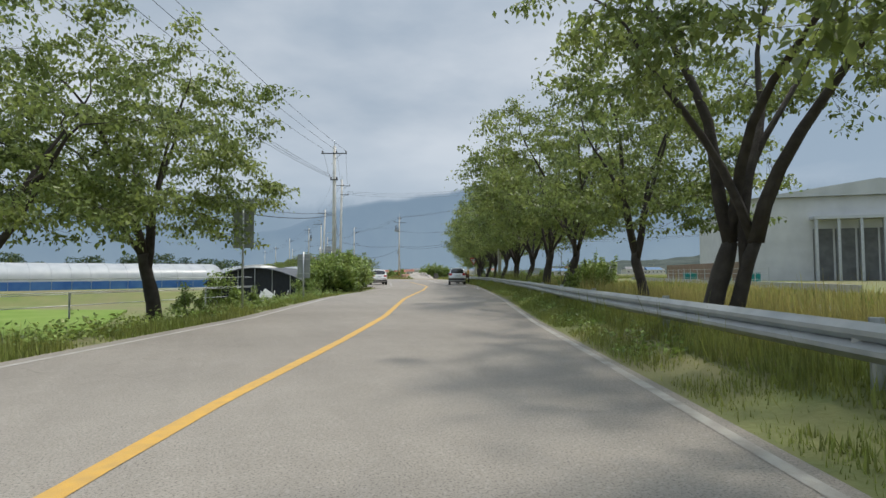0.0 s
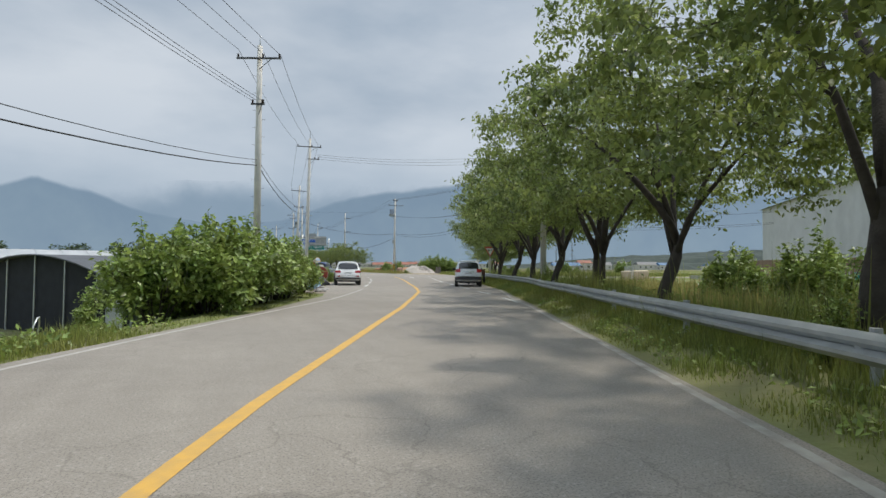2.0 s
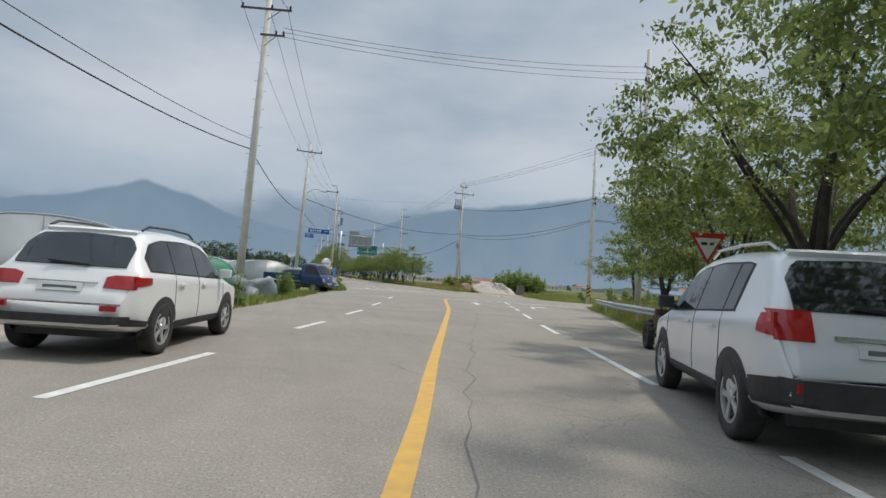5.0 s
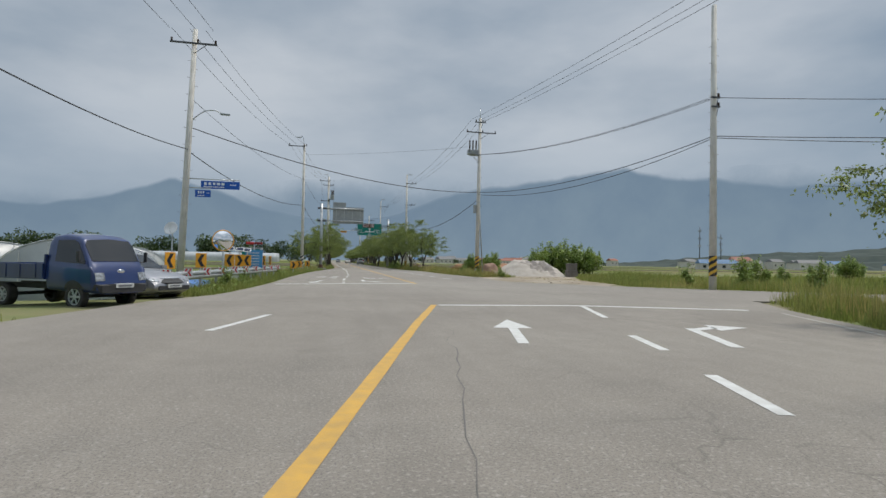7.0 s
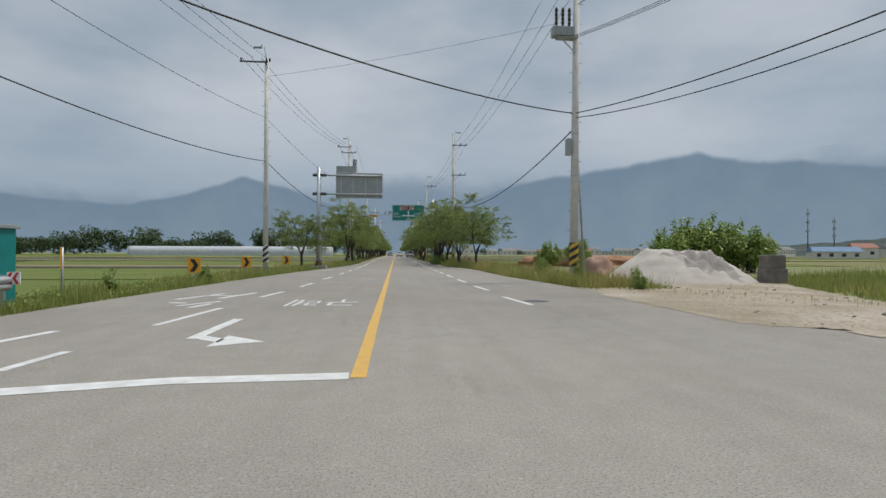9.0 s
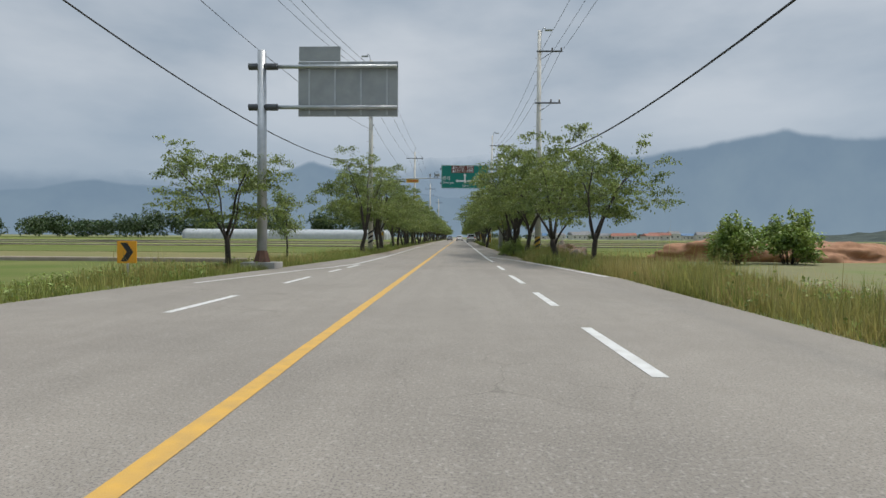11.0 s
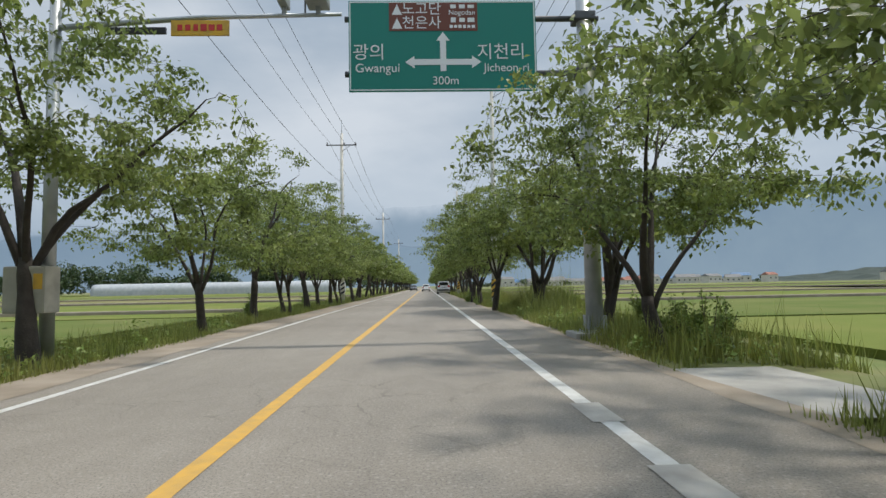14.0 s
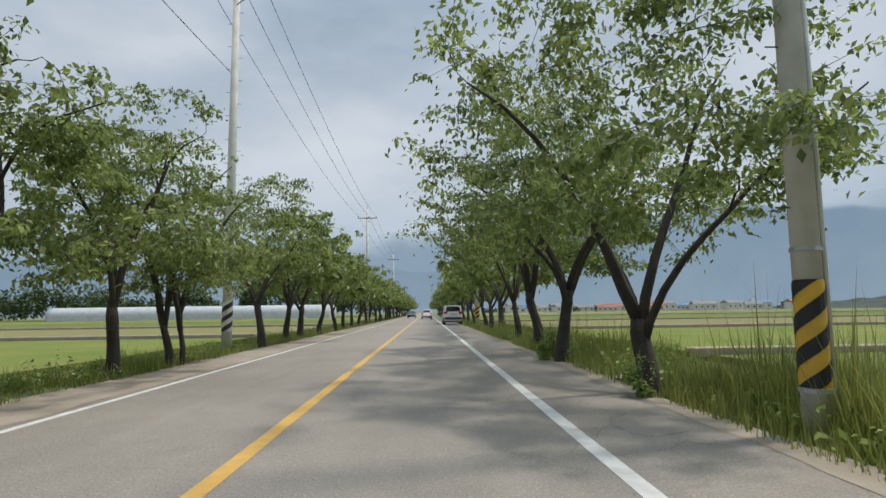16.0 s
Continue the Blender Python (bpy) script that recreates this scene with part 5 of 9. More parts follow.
field("field", [(14, -30), (60, -54), (60, -43.5), (20, -23.6)], -0.005, M_FIELD_A, FL[0])
field("field", [(-46, -106), (-38.6, -98), (-35.6, -84), (-36, -74), (-62, -60), (-80, -90)], -0.72, mat("bright_crop_green", (0.15, 0.235, 0.045), 0.95, var=(0.20, 0.27, 0.07), scale=0.5, bump=0.5, bump_scale=9, spec=0.1), FL[0])
for x0, x1, y in [(-150, -10, 44.5), (-160, -10.5, 91), (-200, -10.5, 151), (11, 160, 98.5), (11, 200, 161), (11, 260, 231), (-130, -10.5, 119), (11, 70, 126)]:
    bm = bmesh.new(); box(bm, (x0 + x1) / 2, y, -0.22, x1 - x0, 0.8, 0.3, bevel=0.08)
    tagged(new("field_bank", finish("field_bank", bm, M_SHOULDER)), "low pale earth bank between paddies", "field bank", kind="structure")
LOT = [(6.9, -2.0), (9.0, -4.4), (11.2, -7.0), (12.7, -5.2), (13.7, 1.7), (16.6, 9), (19.5, 14), (12, 17), (8.5, 13.5), (7.4, 8.5), (6.95, 4)]
def inside(x, y, poly):
    hit = False
    for (x0, y0), (x1, y1) in zip(poly, poly[1:] + poly[:1]):
        if (y0 > y) != (y1 > y) and x < x0 + (x1 - x0) * (y - y0) / (y1 - y0):
            hit = not hit
    return hit
def dirt_lot():
    """Rutted bare ground: a fine sheet with a ragged edge, and stones strewn on it."""
    def rim(x, y):
        """How far a place lies from the lot's edge."""
        best = 9.0
        for (x0, y0), (x1, y1) in zip(LOT, LOT[1:] + LOT[:1]):
            f = min(max(((x - x0) * (x1 - x0) + (y - y0) * (y1 - y0)) / ((x1 - x0) ** 2 + (y1 - y0) ** 2), 0), 1)
            best = min(best, math.hypot(x - x0 - f * (x1 - x0), y - y0 - f * (y1 - y0)))
        return best
    height = lambda x, y: 0.006 + 0.030 * (1 + noise.fractal(Vector((x * 0.9, y * 1.6, 3)), 1.0, 2.0, 4)) * min(max((rim(x, y) - 0.45) / 1.2, 0), 1)
    bm = bmesh.new()
    grid = {}
    def vert(i, j):
        if (i, j) not in grid:
            x, y = 6.7 + 0.22 * i, -7.0 + 0.22 * j
            grid[(i, j)] = bm.verts.new((x, y, height(x, y)))
        return grid[(i, j)]
    for i in range(64):
        for j in range(110):
            x, y = 6.81 + 0.22 * i, -6.89 + 0.22 * j
            w = 0.35 * noise.noise(Vector((x * 1.3, y * 1.3, 8)))
            if inside(x + w, y + w, LOT):
                bm.faces.new((vert(i, j), vert(i + 1, j), vert(i + 1, j + 1), vert(i, j + 1)))
    M_LOT = mat("sandy_gravel", (0.335, 0.262, 0.186), 0.95, var=(0.225, 0.185, 0.115), scale=0.75, bump=0.9, bump_scale=16, big=((0.43, 0.37, 0.29), 0.30), grain=((0.20, 0.165, 0.12), 9.0, (0.46, 0.41, 0.34), 22.0))
    tagged(new("dirt_lot", finish("dirt_lot", bm, M_LOT, True)), "bare sandy dirt lot beside the road", "ground", kind="structure")
    rng = random.Random(61)
    bm = bmesh.new()
    for k in range(420):
        x, y = rng.uniform(7.5, 20), rng.uniform(-6.5, 12)
        if inside(x, y, LOT):
            r = rng.lognormvariate(-3.9, 0.55)
            q = bmesh.ops.create_icosphere(bm, subdivisions=1, radius=r, matrix=Matrix.Translation((x, y, height(x, y) + r * 0.2)) @ Matrix.Rotation(rng.uniform(0, 3), 4, "Z") @ Matrix.Diagonal((1.3, 0.9, 0.6, 1)))
            for v in q["verts"]:
                v.co += r * 0.25 * Vector((rng.uniform(-1, 1), rng.uniform(-1, 1), rng.uniform(-1, 1)))
    tagged(new("loose_stones", finish("loose_stones", bm, mat("field_stone", (0.31, 0.265, 0.21), 0.9, var=(0.23, 0.195, 0.15), scale=3, island=0.3))), "small loose stones strewn on bare dirt", "stones", kind="stuff")
dirt_lot()
strip("dirt_shoulder", lambda y: edge_left(y) - 3.2, lambda y: edge_left(y) + 0.02, -62, -43, 1.0, -0.008, M_SHOULDER, 4, "pale dusty dirt shoulder", "ground")
strip("dirt_shoulder", lambda y: edge_right(y) - 0.10 - 0.08 * noise.noise(Vector((y * 0.8, 3, 0))), lambda y: edge_right(y) + 0.30 + 0.1 * math.sin(y * 0.7), 44, 240, 0.5, 0.005, M_SHOULDER, 2, "pale dusty strip beside the asphalt", "ground")
strip("dirt_shoulder", lambda y: edge_left(y) - 0.30 - 0.12 * math.sin(y * 0.6), lambda y: min(-3.42, interp([(46, -4.25), (52, -3.55), (58, -3.42), (200, -3.42)], y)) - 0.10 * noise.noise(Vector((y * 0.9, 0, 5))) - 0.06 * math.sin(y * 2.3), 46, 240, 0.5, 0.006, M_SHOULDER, 4, "pale dusty strip beside the asphalt", "ground")
for yc, w in [(58.6, 3.0), (91.4, 3.4)]:
    strip("field_entrance", lambda y: edge_right(y) - 0.05, lambda y: edge_right(y) + 1.7, yc - w / 2, yc + w / 2, 0.5, 0.004, M_CONC, 4, "pale concrete field entrance", "ground", thick=0.1)

# ---------------------------------------------------------------- far trees, village, hill, greenhouses far off
def far_wood(name, spots, label, leaf=0.9, per=260):
    rng = np.random.RandomState(77)
    V, F, off = [], [], 0
    for x, y, h, w in spots:
        n = int(per * (w / 6))
        p = rng.normal(0, 1, (n, 3)); p /= np.linalg.norm(p, axis=1)[:, None]
        p *= rng.uniform(0.55, 1.0, (n, 1)) ** 0.5
        lobes = rng.normal(0, 0.35, (5, 3))
        p = p * 0.62 + lobes[rng.randint(0, 5, n)]
        pts = np.array([x, y, ground_z(x, y) + h * 0.55]) + p * np.array([w * 0.5, w * 0.5, h * 0.45])
        pts[:, 2] = np.maximum(pts[:, 2], ground_z(x, y) + 0.3)
        v, f = leaf_cloud(pts, rng, leaf)
        V.append(v); F.append(f + off); off += len(v)
    tagged(new(name, fast_mesh(name, np.concatenate(V), np.concatenate(F), M_FARLEAF)), label, "trees", kind="stuff")
rf = random.Random(12)
far_wood("far_wood", [(-430 + 7.0 * k + rf.uniform(-3, 3), 350 + rf.uniform(-18, 40), rf.uniform(13, 21) * (0.86 + 0.14 * math.sin(k * 0.4)), rf.uniform(13, 19)) for k in range(60)], "dark line of trees beyond the fields", 1.7, 230)
far_wood("far_wood", [(40 + 13 * k + rf.uniform(-6, 6), 590 + rf.uniform(-60, 40), rf.uniform(4, 8), rf.uniform(8, 18)) for k in range(24)], "low far trees among the village houses", 1.6, 160)
far_wood("far_wood", [(-120 - 12 * k, 20 + rf.uniform(-15, 25), rf.uniform(6, 11), rf.uniform(9, 14)) for k in range(14)], "dark line of trees beyond the fields", 1.2, 240)

M_ROOFS = [mat("blue_roof", (0.06, 0.16, 0.30), 0.6, var=(0.05, 0.12, 0.22), scale=1), mat("grey_roof", (0.20, 0.20, 0.20), 0.7, var=(0.14, 0.14, 0.14), scale=1), mat("red_roof", (0.30, 0.11, 0.07), 0.7, var=(0.22, 0.09, 0.06), scale=1)]
M_HOUSE = mat("house_plaster", (0.62, 0.60, 0.55), 0.85, var=(0.52, 0.50, 0.46), scale=0.6)
M_WINDOW = mat("dark_window", (0.03, 0.035, 0.04), 0.15)
def house(x, y, w, d, h, turn, roof, label):
    t = empty("house", Matrix.Translation((x, y, ground_z(x, y) - 0.05)) @ Matrix.Rotation(radians(turn), 4, "Z"))
    bm = bmesh.new(); box(bm, 0, 0, h / 2, w, d, h); part("wall", bm, M_HOUSE, t)
    bm = bmesh.new()
    r = [(-w / 2 - 0.4, -d / 2 - 0.4, h), (w / 2 + 0.4, -d / 2 - 0.4, h), (w / 2 + 0.4, d / 2 + 0.4, h), (-w / 2 - 0.4, d / 2 + 0.4, h), (-w / 2 + 0.3, 0, h + d * 0.28), (w / 2 - 0.3, 0, h + d * 0.28)]
    v = [bm.verts.new(p) for p in r]
    for f in ((0, 1, 5, 4), (2, 3, 4, 5), (3, 0, 4), (1, 2, 5), (3, 2, 1, 0)):
        bm.faces.new([v[i] for i in f])
    part("roof", bm, M_ROOFS[roof], t)
    for k in range(max(2, int(w / 4))):
        bm = bmesh.new(); box(bm, -w / 2 + (k + 0.5) * w / max(2, int(w / 4)), -d / 2 - 0.02, h * 0.55, 1.4, 0.06, 1.3); part("window", bm, M_WINDOW, t)
    return tagged(t, label, "house", "village houses")
NAMES = ["small white house with a blue roof", "low white house with a grey roof", "low white house with a red roof"]
for k in range(52):
    r = rf.choice([0, 1, 1, 1, 2])
    x = 70 + k * 10 + rf.uniform(-6, 6)
    foot = 600 if x < 310 else 265 - 160 * (x - 640) / 330      # before the low hill's foot
    house(x, foot - rf.uniform(8, 90), rf.uniform(9, 22), rf.uniform(7, 11), rf.uniform(3.2, 6.2), rf.uniform(-30, 30), r, NAMES[r])
for x, y, w in [(173, 190, 17), (193, 199, 9)]:
    house(x, y, w, 7, 3.0 if x == 173 else 4.6, -20, 0 if x == 173 else 2, NAMES[0 if x == 173 else 2])

def wooded_hill():
    verts, faces, n, m = [], [], 60, 24
    for i in range(n + 1):
        for j in range(m + 1):
            u, w = i / n * 2 - 1, j / m * 2 - 1
            h = 24 * max(0, 1 - u * u) ** 1.3 * max(0, 1 - w * w) * (1 + 0.25 * noise.fractal(Vector((u * 3, w * 3, 2)), 1, 2, 4))
            verts.append((640 + u * 330, 430 + u * -160 + w * 170, -2 + h + (2.6 * noise.noise(Vector((i * 0.9, j * 1.1, 0))) if h > 3 else 0)))
    for i in range(n):
        for j in range(m):
            a = i * (m + 1) + j; faces.append((a, a + 1, a + m + 2, a + m + 1))
    M = mat("wooded_hillside", (0.03, 0.046, 0.04), 0.95, var=(0.05, 0.066, 0.052), scale=0.09, bump=1.0, bump_scale=0.3)
    tagged(new("wooded_hill", raw("wooded_hill", verts, faces, M, False)), "low green wooded hill beyond the fields", "hill", kind="structure")
wooded_hill()

M_VINYL = mat("milky_vinyl", (0.62, 0.64, 0.65), 0.35, var=(0.50, 0.53, 0.55), scale=0.8, trans=0.25)
M_VINYL_DIRTY = mat("grey_vinyl", (0.36, 0.40, 0.41), 0.35, var=(0.26, 0.30, 0.31), scale=0.7, trans=0.25)
M_BLUESHEET = mat("blue_sheeting", (0.03, 0.12, 0.38), 0.5, var=(0.08, 0.20, 0.45), scale=0.8)
M_HOOP = mat("hoop_pipe", (0.55, 0.57, 0.58), 0.4, 0.5)

def greenhouse(x, y, turn, width, length, wall, rise, cover, skirt=None, hoops=8, label="long vinyl greenhouse tunnel", frame_end=True):
    """A vinyl tunnel on hoops: its arch starts on low walls; its length runs along its own y."""
    t = empty("greenhouse", Matrix.Translation((x, y, ground_z(x, y))) @ Matrix.Rotation(radians(turn), 4, "Z"))
    def arch(k, grow=0.0):
        a = math.pi * k / 14
        return (-math.cos(a) * (width / 2 + grow), wall + math.sin(a) ** 0.85 * (rise + grow))
    bm = bmesh.new()
    prof = [(-width / 2, 0.0)] + [arch(k) for k in range(15)] + [(width / 2, 0.0)]
    ny = max(2, int(length / 2.0))
    rows = [[bm.verts.new((px, length * j / ny, pz + 0.03 * noise.noise(Vector((px, j * 1.7, pz))))) for px, pz in prof] for j in range(ny + 1)]
    for a, b in zip(rows, rows[1:]):
        for k in range(len(prof) - 1):
            bm.faces.new((a[k], a[k + 1], b[k + 1], b[k]))
    bm.faces.new(rows[0][::-1]); bm.faces.new(rows[-1])
    part("cover", bm, cover, t, smooth=True)
    for j in range(hoops + 1):
        bm = bmesh.new(); yy = length * j / hoops
        tube(bm, [(-width / 2 - 0.03, yy, 0)] + [(arch(k, 0.03)[0], yy, arch(k, 0.03)[1]) for k in range(15)] + [(width / 2 + 0.03, yy, 0)], 0.02, 5)
        part("hoop", bm, M_HOOP, t, smooth=True)
    if frame_end:
        for k in range(1, 6):
            px = -width / 2 + width * k / 6
            hgt = wall + rise * math.sqrt(max(0.05, 1 - (2 * px / width) ** 2)) * 0.97
            bm = bmesh.new(); tube(bm, [(px, -0.03, 0), (px, -0.03, hgt)], 0.018, 5); part("end_post", bm, M_HOOP, t)
    if skirt is not None:
        for s in (-1, 1):
            bm = bmesh.new(); box(bm, s * (width / 2 + 0.02), length / 2, 0.4, 0.03, length, 0.8); part("skirt", bm, skirt, t, "blue plastic skirt")
        bm = bmesh.new(); box(bm, 0, -0.03, 0.35, width, 0.03, 0.7); part("skirt", bm, skirt, t, "blue plastic skirt")
    return tagged(t, label, "greenhouse", "greenhouses")

greenhouse(-56.0, -47.5, -68, 7.0, 26, 1.0, 1.65, M_VINYL, M_BLUESHEET, 16, "long white greenhouse with a blue lower skirt", False)
greenhouse(-60.0, -36.0, -68, 7.0, 30, 1.0, 1.75, M_VINYL, None, 16, "long white vinyl greenhouse tunnel", False)
greenhouse(-18.9, -41.5, 5, 6.4, 17, 0.9, 1.6, M_VINYL, M_BLUESHEET, 9, "vinyl greenhouse with an open-framed end", True)
greenhouse(-26.6, -42.5, 5, 6.4, 18, 0.9, 1.6, M_VINYL, None, 9, "vinyl greenhouse tunnel beside another", True)
greenhouse(-14.7, -11.9, 14, 5.6, 9, 0.6, 1.85, M_VINYL_DIRTY, None, 6, "dull grey vinyl greenhouse tunnel", True)
greenhouse(-17.6, 2.5, 35, 4.8, 13, 0.9, 1.5, M_VINYL, None, 6, "vinyl greenhouse tunnel with pipe frame", True)
greenhouse(-23.6, -0.5, 35, 5.4, 13, 0.9, 1.6, M_VINYL, None, 6, "vinyl greenhouse tunnel with pipe frame", True)
for k in range(2):
    greenhouse(-139.0, 291.0 + 9 * k, -90, 8.5, 104, 1.9, 3.2, M_VINYL, None, 20, "very long white greenhouse tunnel across the fields", False)

M_GREENTARP = mat("green_tarpaulin", (0.02, 0.20, 0.12), 0.55, var=(0.03, 0.26, 0.16), scale=1.5, bump=0.3, bump_scale=6)
greenhouse(-17.2, -26.5, 8, 3.6, 5.5, 0.7, 1.2, M_GREENTARP, None, 4, "rounded shed covered in green tarpaulin", False)

M_DARKNET = mat("black_shade_net", (0.012, 0.014, 0.02), 0.85, var=(0.02, 0.022, 0.03), scale=3, bump=0.3, bump_scale=30)
M_GREYNET = mat("grey_shade_roof", (0.10, 0.11, 0.125), 0.8, var=(0.075, 0.08, 0.09), scale=2, bump=0.3, bump_scale=20)
def shade_shed():
    a, b = Vector((-32.0, -64.9)), Vector((-25.6, -71.9))
    d = (b - a); w = d.length; ang = math.atan2(d.y, d.x)
    t = empty("shade_shed", Matrix.Translation((a.x, a.y, -0.85)) @ Matrix.Rotation(ang, 4, "Z"))
    e, r, L = 1.3, 2.5, 3.0
    curve = [(w * k / 16, e + (r - e) * math.sin(math.pi * k / 16) ** 0.75) for k in range(17)]
    bm = bmesh.new(); bm.faces.new([bm.verts.new((px, 0, pz)) for px, pz in [(w, 0.0), (0, 0.0)] + curve]); part("front_wall", bm, M_DARKNET, t)
    bm = bmesh.new()
    rows = [[bm.verts.new((px * 1.02 - 0.1, yy, pz + 0.05)) for px, pz in curve] for yy in np.linspace(-0.25, L, 8)]
    for p, q in zip(rows, rows[1:]):
        for k in range(16):
            bm.faces.new((p[k], p[k + 1], q[k + 1], q[k]))
    ob = part("roof", bm, M_GREYNET, t, "sagging grey net roof"); sol = ob.modifiers.new("thickness", "SOLIDIFY"); sol.thickness = 0.04
    for px in (0.05, w - 0.05):
        bm = bmesh.new(); box(bm, px, L / 2, e / 2, 0.05, L, e); part("side_wall", bm, M_VINYL_DIRTY, t, "grey plastic side wall")
    for k in range(7):
        px = w * k / 6
        bm = bmesh.new(); cyl(bm, px, -0.06, 0, e + (r - e) * math.sin(math.pi * k / 6) ** 0.75, 0.025, sides=6); part("post", bm, M_HOOP, t)
    bm = bmesh.new(); box(bm, w - 0.75, -0.05, 0.6, 0.75, 0.04, 1.2); part("pale_door", bm, M_VINYL, t)
    tagged(t, "low shed of black shade net with a grey roof", "shed")
shade_shed()

def dish(x, y, z, turn, post=True):
    t = empty("satellite_dish", Matrix.Translation((x, y, 0)))
    bm = bmesh.new()
    rows = []
    for i in range(6):
        r = 0.36 * i / 5
        rows.append([bm.verts.new((r * math.cos(a), 0.25 * r * r * 3, r * math.sin(a))) for a in np.linspace(0, math.tau, 20, endpoint=False)])
    for p, q in zip(rows[1:], rows[2:]):
        for k in range(20):
            bm.faces.new((p[k], p[(k + 1) % 20], q[(k + 1) % 20], q[k]))
    bm.faces.new(rows[1])
    ob = part("reflector", bm, M_WHITEPAINT, t, smooth=True); ob.matrix_local = Matrix.Translation((0, -0.1, z)) @ Matrix.Rotation(radians(turn), 4, "Z") @ Matrix.Rotation(radians(160), 4, "X")
    sol = ob.modifiers.new("thickness", "SOLIDIFY"); sol.thickness = 0.015
    bm = bmesh.new(); cyl(bm, 0, 0.06, ground_z(x, y) - 0.1, z, 0.035, sides=8); part("post", bm, M_STEEL, t, smooth=True)
    bm = bmesh.new(); tube(bm, [(0, -0.1, z - 0.3), (0, -0.5, z)], 0.012, 5); part("feed_arm", bm, M_STEEL, t)
    return tagged(t, "white satellite dish on a thin post", "satellite dish")
dish(-31.3, -68.0, 1.0, 20); dish(-12.9, -5.3, 2.75, -15)
bm = bmesh.new(); box(bm, 0, 0, 0, 0.6, 0.06, 0.6, bevel=0.02)
pb = new("foam_board", finish("foam_board", bm, M_WHITEPAINT)); pb.matrix_world = Matrix.Translation((-29.2, -81.6, ground_z(-29.2, -81.6) + 0.42)) @ Matrix.Rotation(radians(-4), 4, "Z") @ Matrix.Rotation(radians(-22), 4, "X") @ Matrix.Rotation(radians(38), 4, "Y")
tagged(pb, "square white foam board leaning on its corner", "board")
def hand_cart():
    t = empty("pipe_frame", Matrix.Translation((-28.0, -76.6, ground_z(-28, -76.6))))
    for k in range(4):
        bm = bmesh.new(); tube(bm, [(-1.2 + 0.75 * k, 0, 0)] + [(-1.2 + 0.75 * k + 0.45 * math.sin(a) * 0.4, 0.7 * (1 - math.cos(a)) * 0.5, 0.9 * math.sin(a)) for a in np.linspace(0.5, 2.6, 6)] + [(-1.2 + 0.75 * k, 0.8, 0)], 0.018, 5); part("hoop", bm, M_HOOP, t, smooth=True)
    tagged(t, "bent grey steel pipes standing in the grass", "pipe frame")
hand_cart()

